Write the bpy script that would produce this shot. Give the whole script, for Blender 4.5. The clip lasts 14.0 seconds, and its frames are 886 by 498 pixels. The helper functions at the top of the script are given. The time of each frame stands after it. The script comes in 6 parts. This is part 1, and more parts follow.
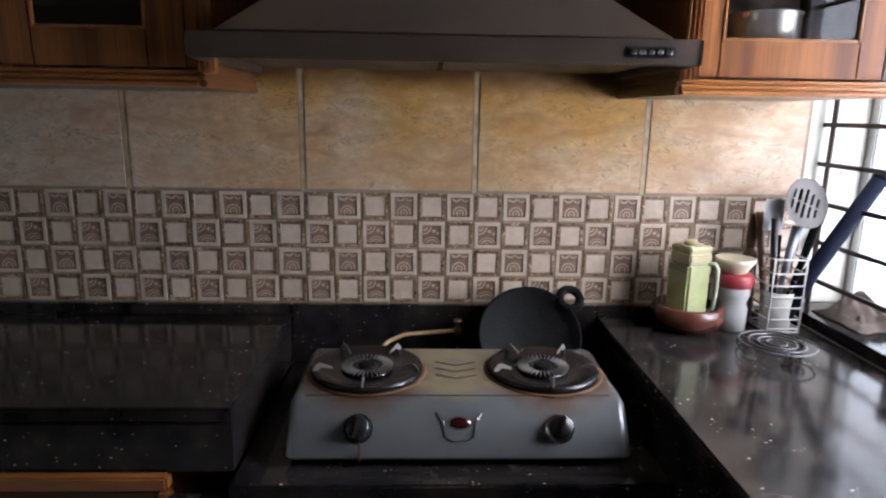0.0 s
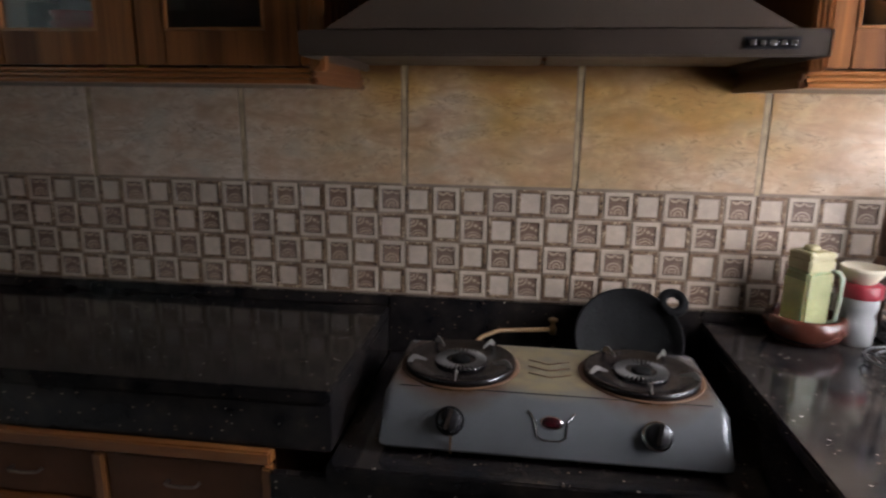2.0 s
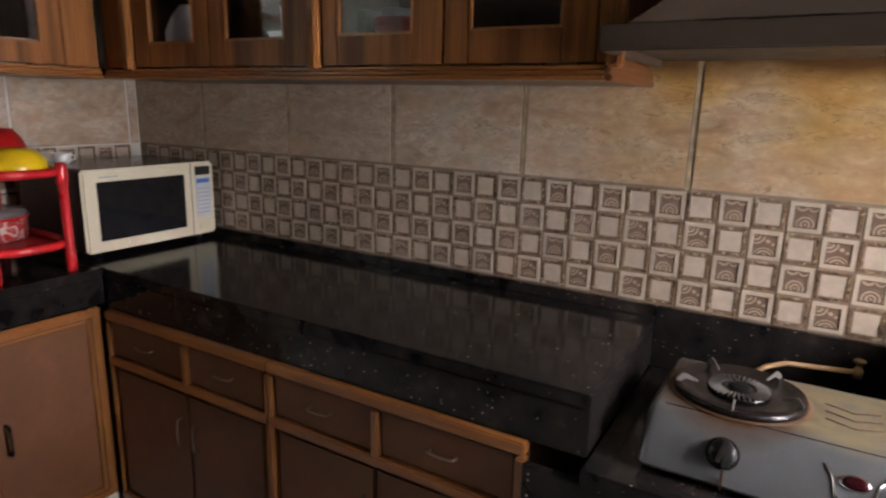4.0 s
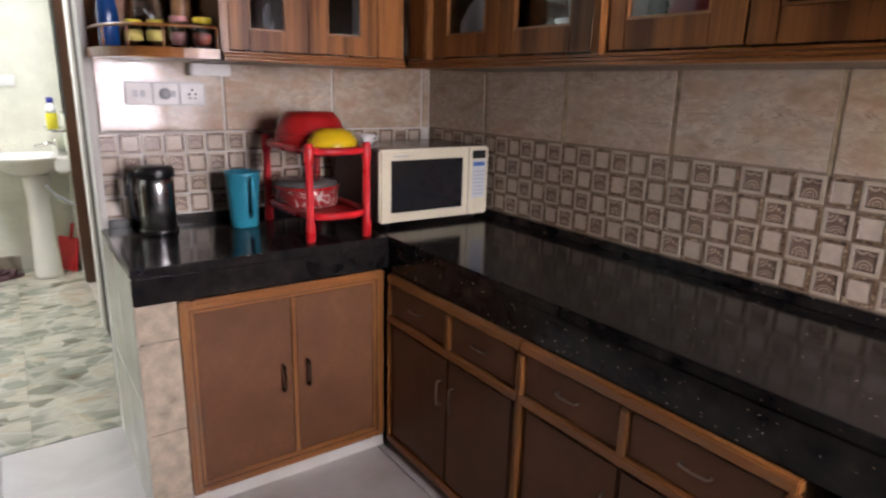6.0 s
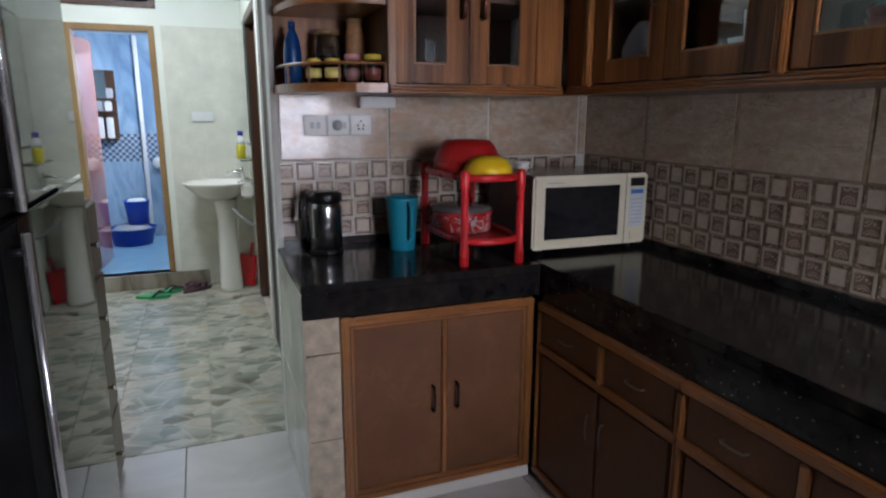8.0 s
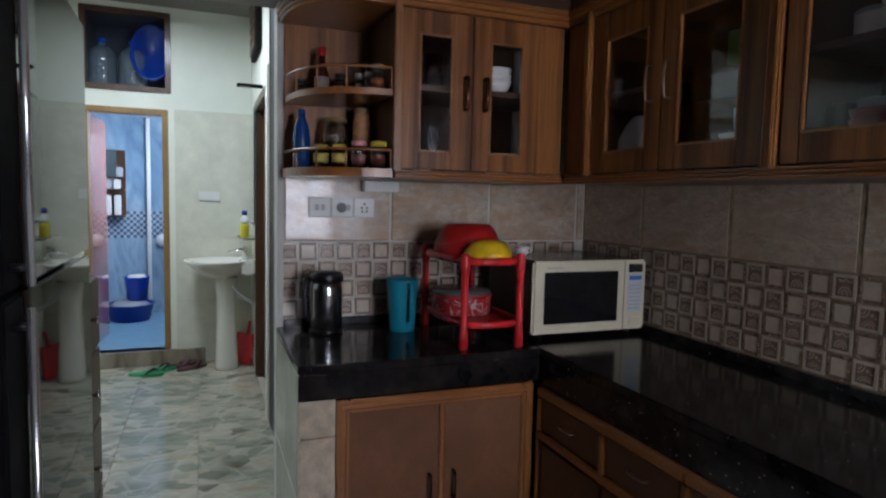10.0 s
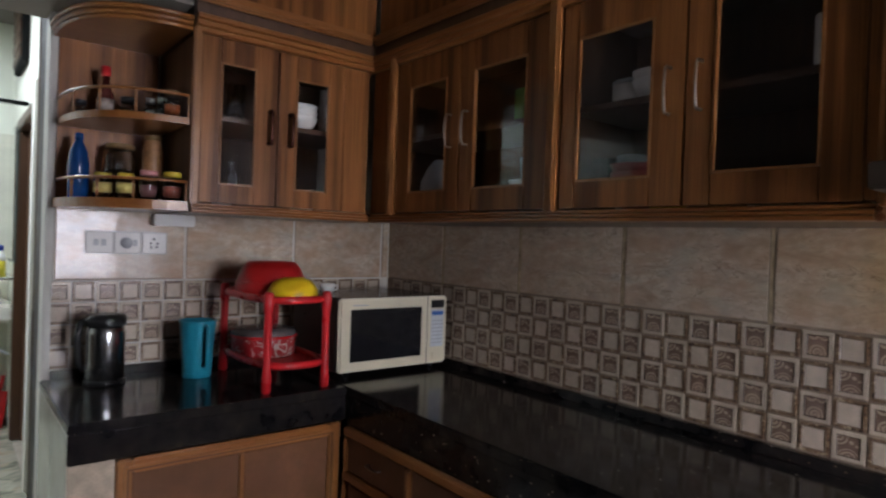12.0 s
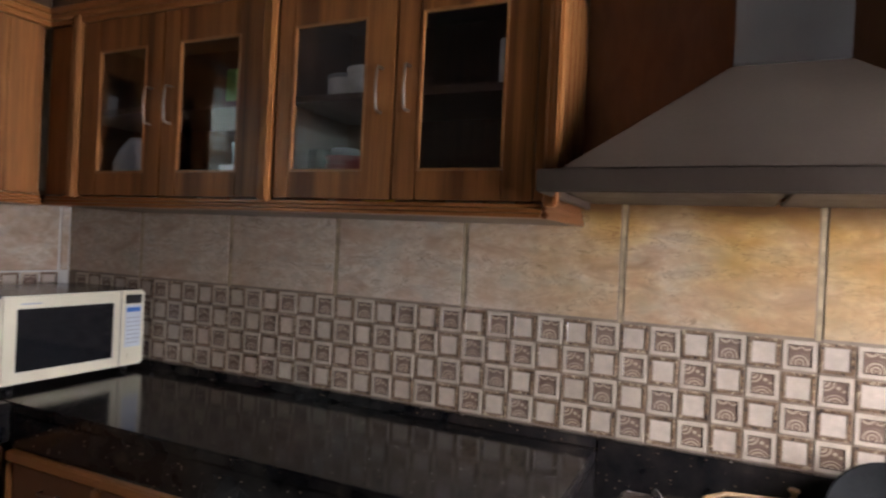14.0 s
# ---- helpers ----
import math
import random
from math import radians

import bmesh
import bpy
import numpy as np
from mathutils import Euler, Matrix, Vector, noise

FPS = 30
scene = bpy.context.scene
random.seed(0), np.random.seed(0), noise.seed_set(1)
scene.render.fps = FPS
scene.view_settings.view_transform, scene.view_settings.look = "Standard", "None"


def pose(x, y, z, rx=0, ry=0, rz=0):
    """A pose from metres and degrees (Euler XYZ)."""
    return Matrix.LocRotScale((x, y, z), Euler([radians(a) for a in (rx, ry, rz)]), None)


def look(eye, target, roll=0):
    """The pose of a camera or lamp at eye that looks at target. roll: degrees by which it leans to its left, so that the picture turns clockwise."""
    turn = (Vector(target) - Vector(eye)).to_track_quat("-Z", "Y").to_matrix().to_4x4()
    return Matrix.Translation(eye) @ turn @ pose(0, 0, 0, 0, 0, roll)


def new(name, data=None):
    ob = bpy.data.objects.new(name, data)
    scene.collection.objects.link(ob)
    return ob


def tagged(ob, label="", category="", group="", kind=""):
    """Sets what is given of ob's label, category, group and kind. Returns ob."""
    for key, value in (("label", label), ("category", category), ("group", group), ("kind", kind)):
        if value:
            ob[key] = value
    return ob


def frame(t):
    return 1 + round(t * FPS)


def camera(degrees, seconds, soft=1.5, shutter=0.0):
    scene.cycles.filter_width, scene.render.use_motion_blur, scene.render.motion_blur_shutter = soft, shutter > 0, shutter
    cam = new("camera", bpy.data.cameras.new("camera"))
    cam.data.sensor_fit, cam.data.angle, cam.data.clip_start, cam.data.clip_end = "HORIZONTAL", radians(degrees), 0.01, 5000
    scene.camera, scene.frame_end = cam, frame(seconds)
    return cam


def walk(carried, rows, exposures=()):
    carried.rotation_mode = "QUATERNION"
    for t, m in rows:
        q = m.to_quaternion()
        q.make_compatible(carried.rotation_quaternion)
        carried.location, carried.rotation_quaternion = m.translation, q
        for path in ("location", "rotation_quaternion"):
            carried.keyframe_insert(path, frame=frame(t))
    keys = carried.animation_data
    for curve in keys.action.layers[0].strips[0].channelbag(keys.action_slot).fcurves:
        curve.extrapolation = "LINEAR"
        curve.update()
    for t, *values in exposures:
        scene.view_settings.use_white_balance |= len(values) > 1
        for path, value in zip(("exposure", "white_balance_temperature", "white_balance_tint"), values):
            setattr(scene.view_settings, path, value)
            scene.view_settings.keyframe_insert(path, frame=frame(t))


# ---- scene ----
cam = camera(71.50, 14.0, soft=2.2, shutter=0.4)
PATH = [
    (0, (0.3150, -1.6212, 1.3751), (0.3792, 0.3310, 0.9453), 0.93),
    (0.5, (0.3186, -1.6227, 1.3763), (0.4051, 0.3280, 0.9436), 0.91),
    (1, (0.3166, -1.6174, 1.3747), (0.4487, 0.3314, 0.9446), 0.95),
    (1.5, (0.3137, -1.6179, 1.3749), (0.3278, 0.3332, 0.9352), 0.98),
    (2, (0.3151, -1.6229, 1.3746), (0.0660, 0.3107, 0.9281), 0.77),
    (2.5, (0.3003, -1.6304, 1.3719), (-0.1985, 0.2532, 0.9211), 1.13),
    (3, (0.2891, -1.6261, 1.3682), (-0.4774, 0.1670, 0.9241), 1.18),
    (3.2, (0.2804, -1.6263, 1.3666), (-0.5214, 0.1522, 0.9258), 1.17),
    (5.5, (0.2381, -1.6300, 1.3596), (-1.2185, -0.3585, 0.8484), 1.79),
    (6, (0.2391, -1.6355, 1.3535), (-1.3406, -0.5182, 0.8472), 1.49),
    (6.5, (0.2319, -1.6405, 1.3560), (-1.4471, -0.6820, 0.8438), 1.24),
    (7, (0.2282, -1.6464, 1.3524), (-1.5193, -0.8204, 0.8388), 1.14),
    (7.2, (0.2280, -1.6472, 1.3499), (-1.5432, -0.8720, 0.8381), 1.02),
    (9.5, (0.2448, -1.6600, 1.3511), (-1.6111, -0.9598, 1.0963), 1.08),
    (10, (0.2453, -1.6631, 1.3532), (-1.6121, -0.9396, 1.1899), 1.31),
    (10.5, (0.2450, -1.6697, 1.3578), (-1.6120, -0.9339, 1.2573), 1.60),
    (11, (0.2474, -1.6626, 1.3551), (-1.5444, -0.7748, 1.3181), 1.58),
    (11.5, (0.2478, -1.6576, 1.3524), (-1.4181, -0.5515, 1.3202), 1.68),
    (12, (0.2463, -1.6671, 1.3520), (-1.3045, -0.4043, 1.3298), 2.09),
    (12.5, (0.2454, -1.6735, 1.3501), (-1.1602, -0.2507, 1.3374), 2.46),
    (13, (0.2430, -1.6692, 1.3513), (-1.0353, -0.1311, 1.3343), 2.58),
    (13.5, (0.2399, -1.6665, 1.3513), (-0.8243, 0.0268, 1.3333), 2.68),
    (14, (0.2441, -1.6641, 1.3498), (-0.5917, 0.1528, 1.3386), 2.81),
]
EXPOSURES = [(0.0, -0.74, 5880, 17), (0.5, -0.76, 5880, 17), (2.0, -1.04, 6100, 17), (3.0, -0.68, 6600, 17), (5.5, 0.28, 6650, 24), (6.5, -0.08, 6250, 23), (7.0, -0.40, 6050, 21), (9.5, -0.98, 5800, 15), (11.0, -1.25, 5800, 15), (12.0, -0.68, 6050, 17), (13.0, -0.02, 6050, 18), (14.0, 0.16, 6100, 18)]
walk(cam, [(t, look(eye, target, roll)) for t, eye, target, roll in PATH], EXPOSURES)

# ---- world and light ----
world = bpy.data.worlds.new("world")
scene.world = world
world.use_nodes = True
wn = world.node_tree.nodes
sky = wn.new("ShaderNodeTexSky")
sky.sky_type, sky.sun_disc = "NISHITA", False
sky.sun_elevation, sky.sun_rotation = radians(55), radians(200)
world.node_tree.links.new(sky.outputs[0], wn["Background"].inputs[0])
wn["Background"].inputs[1].default_value = 0.12
sun = new("sun", bpy.data.lights.new("sun", "SUN"))
sun.data.energy, sun.data.angle, sun.data.color = 2.0, radians(3), (1.0, 0.95, 0.88)
sun.matrix_basis = look((-4, -8, 16), (0, 0, 0))


def area_lamp(name, eye, target, w, h, watts, color):
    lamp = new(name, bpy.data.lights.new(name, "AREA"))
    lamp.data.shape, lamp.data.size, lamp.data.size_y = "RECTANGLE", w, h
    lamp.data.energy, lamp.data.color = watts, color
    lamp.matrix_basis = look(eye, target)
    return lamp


area_lamp("kitchen_window_daylight", (1.66, -0.66, 1.46), (0.20, -0.36, 1.10), 0.54, 1.10, 58, (1.0, 0.98, 0.98))
# Fill light added over the hall to brighten it; no such source is known.
area_lamp("hall_fill_light", (-3.7, -2.05, 2.66), (-3.7, -2.05, 0.0), 1.1, 0.25, 63, (0.88, 0.98, 0.98))
area_lamp("bath_window_daylight", (-5.85, -1.66, 1.72), (-5.85, -3.0, 1.1), 0.7, 0.55, 52, (0.85, 0.95, 1.0))

# ---- materials ----


def nodes_of(name):
    m = bpy.data.materials.new(name)
    m.use_nodes = True
    return m, m.node_tree, m.node_tree.nodes["Principled BSDF"]


def nd(t, kind, **kw):
    n = t.nodes.new("ShaderNode" + kind)
    for k, v in kw.items():
        if k == "op":
            n.operation = v
        elif k == "data":
            n.data_type = v
        else:
            n.inputs[k].default_value = v
    return n


def mapped(t, scale, local=False):
    src = t.nodes.new("ShaderNodeTexCoord").outputs["Object"] if local else t.nodes.new("ShaderNodeNewGeometry").outputs["Position"]
    mp = nd(t, "Mapping")
    mp.inputs["Scale"].default_value = scale if hasattr(scale, "__len__") else (scale,) * 3
    t.links.new(src, mp.inputs["Vector"])
    return mp.outputs["Vector"]


def ramp(t, fac, stops):
    r = t.nodes.new("ShaderNodeValToRGB")
    e = r.color_ramp.elements
    while len(e) < len(stops):
        e.new(0.5)
    for el, (p, c) in zip(e, stops):
        el.position, el.color = p, (*c, 1)
    t.links.new(fac, r.inputs["Fac"])
    return r.outputs["Color"]


def mixc(t, fac, a, b, blend="MIX"):
    m = t.nodes.new("ShaderNodeMix")
    m.data_type, m.blend_type = "RGBA", blend
    for k, v in ((0, fac), (6, a), (7, b)):
        if hasattr(v, "links"):
            t.links.new(v, m.inputs[k])
        else:
            m.inputs[k].default_value = v if k == 0 else (*v, 1)
    return m.outputs[2]


def bump(t, p, height, strength, dist=0.002):
    b = nd(t, "Bump", Strength=strength, Distance=dist)
    t.links.new(height, b.inputs["Height"])
    t.links.new(b.outputs[0], p.inputs["Normal"])


def plain(name, col, rough=0.5, metal=0.0, var=0.18, scale=9.0, grain=120.0, relief=0.08, coat=0.0, random_tint=0.0):
    """Paint, plastic, metal: two scales of tone and gloss."""
    m, t, p = nodes_of(name)
    big = nd(t, "TexNoise", Scale=1.0, Detail=4.0)
    t.links.new(mapped(t, scale), big.inputs["Vector"])
    fine = nd(t, "TexNoise", Scale=1.0, Detail=2.0)
    t.links.new(mapped(t, grain), fine.inputs["Vector"])
    dark = tuple(c * (1 - var) for c in col)
    light = tuple(min(1.0, c * (1 + var)) for c in col)
    c = ramp(t, big.outputs[0], [(0.3, dark), (0.7, light)])
    c = mixc(t, fine.outputs[0], c, tuple(x * (1 - var * 0.6) for x in col))
    if random_tint:
        info = t.nodes.new("ShaderNodeObjectInfo")
        k = nd(t, "Math", op="MULTIPLY")
        k.inputs[1].default_value = random_tint
        t.links.new(info.outputs["Random"], k.inputs[0])
        c = mixc(t, k.outputs[0], c, tuple(x * 0.6 for x in col))
    t.links.new(c, p.inputs["Base Color"])
    rr = nd(t, "MapRange")
    rr.inputs["To Min"].default_value, rr.inputs["To Max"].default_value = max(0.02, rough * 0.75), min(1, rough * 1.3)
    t.links.new(big.outputs[0], rr.inputs["Value"])
    t.links.new(rr.outputs[0], p.inputs["Roughness"])
    p.inputs["Metallic"].default_value = metal
    p.inputs["Coat Weight"].default_value = coat
    if relief:
        bump(t, p, fine.outputs[0], relief)
    return m


def striped_wood(name, tones, rough=0.38, freq=17.0):
    """Laminate with upright light and dark bands and fine grain."""
    m, t, p = nodes_of(name)
    sep = t.nodes.new("ShaderNodeSeparateXYZ")
    t.links.new(t.nodes.new("ShaderNodeNewGeometry").outputs["Position"], sep.inputs[0])
    s = nd(t, "Math", op="ADD")
    t.links.new(sep.outputs[0], s.inputs[0])
    t.links.new(sep.outputs[1], s.inputs[1])
    zz = nd(t, "Math", op="MULTIPLY")
    zz.inputs[1].default_value = 0.02
    t.links.new(sep.outputs[2], zz.inputs[0])
    vec = t.nodes.new("ShaderNodeCombineXYZ")
    t.links.new(s.outputs[0], vec.inputs[0])
    t.links.new(zz.outputs[0], vec.inputs[1])
    band = nd(t, "TexNoise", Scale=freq, Detail=1.5, Roughness=0.6)
    t.links.new(vec.outputs[0], band.inputs["Vector"])
    grain = nd(t, "TexNoise", Scale=freq * 14, Detail=3.0)
    t.links.new(vec.outputs[0], grain.inputs["Vector"])
    c = ramp(t, band.outputs[0], [(0.36, tones[0]), (0.46, tones[1]), (0.56, tones[2]), (0.66, tones[1])])
    g = nd(t, "MapRange")
    g.inputs["From Min"].default_value, g.inputs["From Max"].default_value = 0.45, 0.75
    g.inputs["To Max"].default_value = 0.5
    t.links.new(grain.outputs[0], g.inputs["Value"])
    c = mixc(t, g.outputs[0], c, tuple(x * 0.45 for x in tones[0]))
    t.links.new(c, p.inputs["Base Color"])
    p.inputs["Roughness"].default_value = rough
    p.inputs["Specular IOR Level"].default_value = 0.25
    bump(t, p, grain.outputs[0], 0.06)
    return m


def wood(name, a, b, rough=0.35, stretch=(60, 60, 6), coat=0.2):
    m, t, p = nodes_of(name)
    n = nd(t, "TexNoise", Scale=1.0, Detail=5.0, Distortion=0.6)
    t.links.new(mapped(t, stretch), n.inputs["Vector"])
    big = nd(t, "TexNoise", Scale=3.0, Detail=2.0)
    t.links.new(mapped(t, 1.0), big.inputs["Vector"])
    c = ramp(t, n.outputs[0], [(0.3, a), (0.7, b)])
    c = mixc(t, big.outputs[0], c, tuple(x * 0.55 for x in a))
    t.links.new(c, p.inputs["Base Color"])
    p.inputs["Roughness"].default_value, p.inputs["Coat Weight"].default_value = rough, coat
    bump(t, p, n.outputs[0], 0.1)
    return m


def granite():
    m, t, p = nodes_of("black_granite")
    v = mapped(t, 1.0)
    cells = nd(t, "TexVoronoi", Scale=128.0)
    t.links.new(mapped(t, (0.7, 1.25, 1.0)), cells.inputs["Vector"])
    cl = nd(t, "TexNoise", Scale=14.0, Detail=5.0)
    t.links.new(v, cl.inputs["Vector"])
    base = ramp(t, cl.outputs[0], [(0.35, (0.006, 0.006, 0.007)), (0.62, (0.022, 0.018, 0.016)), (0.78, (0.05, 0.038, 0.03))])
    sep = t.nodes.new("ShaderNodeSeparateColor")
    t.links.new(cells.outputs["Color"], sep.inputs[0])
    pick = nd(t, "Math", op="GREATER_THAN")
    pick.inputs[1].default_value = 0.915
    t.links.new(sep.outputs[0], pick.inputs[0])
    near = nd(t, "Math", op="LESS_THAN")
    near.inputs[1].default_value = 0.26
    t.links.new(cells.outputs["Distance"], near.inputs[0])
    both = nd(t, "Math", op="MULTIPLY")
    t.links.new(pick.outputs[0], both.inputs[0])
    t.links.new(near.outputs[0], both.inputs[1])
    fleck = ramp(t, sep.outputs[1], [(0.3, (0.05, 0.03, 0.02)), (0.7, (0.21, 0.15, 0.10)), (0.95, (0.46, 0.40, 0.33))])
    t.links.new(mixc(t, both.outputs[0], base, fleck), p.inputs["Base Color"])
    rr = nd(t, "MapRange")
    rr.inputs["To Min"].default_value, rr.inputs["To Max"].default_value = 0.10, 0.155
    p.inputs["Specular IOR Level"].default_value = 0.25
    t.links.new(cl.outputs[0], rr.inputs["Value"])
    t.links.new(rr.outputs[0], p.inputs["Roughness"])
    return m


def stone_tile(name, greasy=False):
    """Beige ceramic wall tile with rusty veins; grease has yellowed it over the stove."""
    m, t, p = nodes_of(name)
    info = t.nodes.new("ShaderNodeObjectInfo")
    geo = t.nodes.new("ShaderNodeNewGeometry")
    off = nd(t, "VectorMath", op="MULTIPLY_ADD")
    off.inputs[1].default_value = (1, 1, 1)
    t.links.new(geo.outputs["Position"], off.inputs[0])
    rnd = nd(t, "Math", op="MULTIPLY")
    rnd.inputs[1].default_value = 0.0 if greasy else 7.0
    t.links.new(info.outputs["Random"], rnd.inputs[0])
    t.links.new(rnd.outputs[0], off.inputs[2])
    mp = nd(t, "Mapping", Scale=(5.0, 5.0, 14.0))
    mp.inputs["Rotation"].default_value = (0.0, radians(14), 0.0)
    t.links.new(off.outputs[0], mp.inputs["Vector"])
    a = nd(t, "TexNoise", Scale=1.0, Detail=7.0, Roughness=0.62, Distortion=0.8)
    t.links.new(mp.outputs[0], a.inputs["Vector"])
    mp2 = nd(t, "Mapping", Scale=(1.8, 1.8, 3.0))
    t.links.new(off.outputs[0], mp2.inputs["Vector"])
    b = nd(t, "TexNoise", Scale=1.6, Detail=3.0)
    t.links.new(mp2.outputs[0], b.inputs["Vector"])
    c = ramp(t, a.outputs[0], [(0.30, (0.30, 0.205, 0.14)), (0.44, (0.52, 0.40, 0.30)), (0.56, (0.62, 0.52, 0.415)), (0.70, (0.48, 0.415, 0.36))])
    pink = ramp(t, b.outputs[0], [(0.42, (0.0, 0.0, 0.0)), (0.66, (0.6, 0.6, 0.6))])
    c = mixc(t, pink, c, (0.44, 0.325, 0.225))
    mp3 = nd(t, "Mapping", Scale=(10.0, 10.0, 26.0))
    mp3.inputs["Rotation"].default_value = (0.0, radians(12), 0.0)
    t.links.new(off.outputs[0], mp3.inputs["Vector"])
    vn = nd(t, "TexNoise", Scale=1.0, Detail=4.0, Distortion=1.5)
    t.links.new(mp3.outputs[0], vn.inputs["Vector"])
    vein = ramp(t, vn.outputs[0], [(0.484, (0, 0, 0)), (0.497, (0.75, 0.75, 0.75) if greasy else (0.35, 0.35, 0.35)), (0.503, (0.75, 0.75, 0.75) if greasy else (0.35, 0.35, 0.35)), (0.516, (0, 0, 0))])
    gap = ramp(t, a.outputs[0], [(0.44, (0, 0, 0)), (0.54, (1, 1, 1))])
    vein = mixc(t, 1.0, vein, gap, "MULTIPLY")
    c = mixc(t, vein, c, (0.155, 0.100, 0.062))
    mt_ = nd(t, "TexNoise", Scale=1.0, Detail=5.0, Roughness=0.7)
    t.links.new(mapped(t, (26, 26, 40)), mt_.inputs["Vector"])
    blot = ramp(t, mt_.outputs[0], [(0.40, (0.45, 0.45, 0.45) if greasy else (0.55, 0.55, 0.55)), (0.60, (0.0, 0.0, 0.0))])
    c = mixc(t, blot, c, (0.33, 0.24, 0.165))
    cl_ = nd(t, "TexNoise", Scale=1.0, Detail=3.0, Roughness=0.55)
    t.links.new(mapped(t, (9, 9, 13)), cl_.inputs["Vector"])
    c = mixc(t, ramp(t, cl_.outputs[0], [(0.50, (0, 0, 0)), (0.66, (0.35, 0.35, 0.35))]), c, (0.46, 0.285, 0.18))
    c = mixc(t, ramp(t, cl_.outputs[0], [(0.32, (0.5, 0.5, 0.5)), (0.46, (0, 0, 0))]), c, (0.40, 0.36, 0.30))
    if greasy:
        sep = t.nodes.new("ShaderNodeSeparateXYZ")
        t.links.new(geo.outputs["Position"], sep.inputs[0])
        lo = nd(t, "MapRange")
        lo.inputs["From Min"].default_value, lo.inputs["From Max"].default_value = 1.02, 1.50
        t.links.new(sep.outputs[2], lo.inputs["Value"])
        side = nd(t, "MapRange")
        side.inputs["From Min"].default_value, side.inputs["From Max"].default_value = -0.55, 0.05
        t.links.new(sep.outputs[0], side.inputs["Value"])
        side2 = nd(t, "MapRange")
        side2.inputs["From Min"].default_value, side2.inputs["From Max"].default_value = 1.55, 0.8
        t.links.new(sep.outputs[0], side2.inputs["Value"])
        k = nd(t, "Math", op="MULTIPLY")
        t.links.new(side.outputs[0], k.inputs[0])
        t.links.new(side2.outputs[0], k.inputs[1])
        k2 = nd(t, "Math", op="MULTIPLY")
        t.links.new(k.outputs[0], k2.inputs[0])
        t.links.new(lo.outputs[0], k2.inputs[1])
        k3 = nd(t, "Math", op="MULTIPLY_ADD")
        k3.inputs[2].default_value = 0.0
        t.links.new(k2.outputs[0], k3.inputs[0])
        mpg = nd(t, "MapRange")
        mpg.inputs["From Min"].default_value, mpg.inputs["From Max"].default_value = 0.25, 0.7
        mpg.inputs["To Min"].default_value, mpg.inputs["To Max"].default_value = 0.2, 1.9
        t.links.new(b.outputs[0], mpg.inputs["Value"])
        t.links.new(mpg.outputs[0], k3.inputs[1])
        clampn = t.nodes.new("ShaderNodeClamp")
        t.links.new(k3.outputs[0], clampn.inputs[0])
        c = mixc(t, clampn.outputs[0], c, (0.94, 0.70, 0.28), "MULTIPLY")
        top = nd(t, "MapRange")
        top.inputs["From Min"].default_value, top.inputs["From Max"].default_value = 1.425, 1.478
        t.links.new(sep.outputs[2], top.inputs["Value"])
        drip = nd(t, "Math", op="MULTIPLY")
        t.links.new(top.outputs[0], drip.inputs[0])
        t.links.new(k.outputs[0], drip.inputs[1])
        soak = nd(t, "Math", op="MULTIPLY")
        soak.use_clamp = True
        t.links.new(drip.outputs[0], soak.inputs[0])
        t.links.new(mpg.outputs[0], soak.inputs[1])
        c = mixc(t, soak.outputs[0], c, (0.13, 0.060, 0.018))
    t.links.new(c, p.inputs["Base Color"])
    rr = nd(t, "MapRange")
    rr.inputs["To Min"].default_value, rr.inputs["To Max"].default_value = (0.36, 0.58) if greasy else (0.03, 0.10)
    t.links.new(a.outputs[0], rr.inputs["Value"])
    t.links.new(rr.outputs[0], p.inputs["Roughness"])
    p.inputs["Specular IOR Level"].default_value = 0.3 if greasy else 0.5
    bump(t, p, a.outputs[0], 0.06, 0.002)
    return m


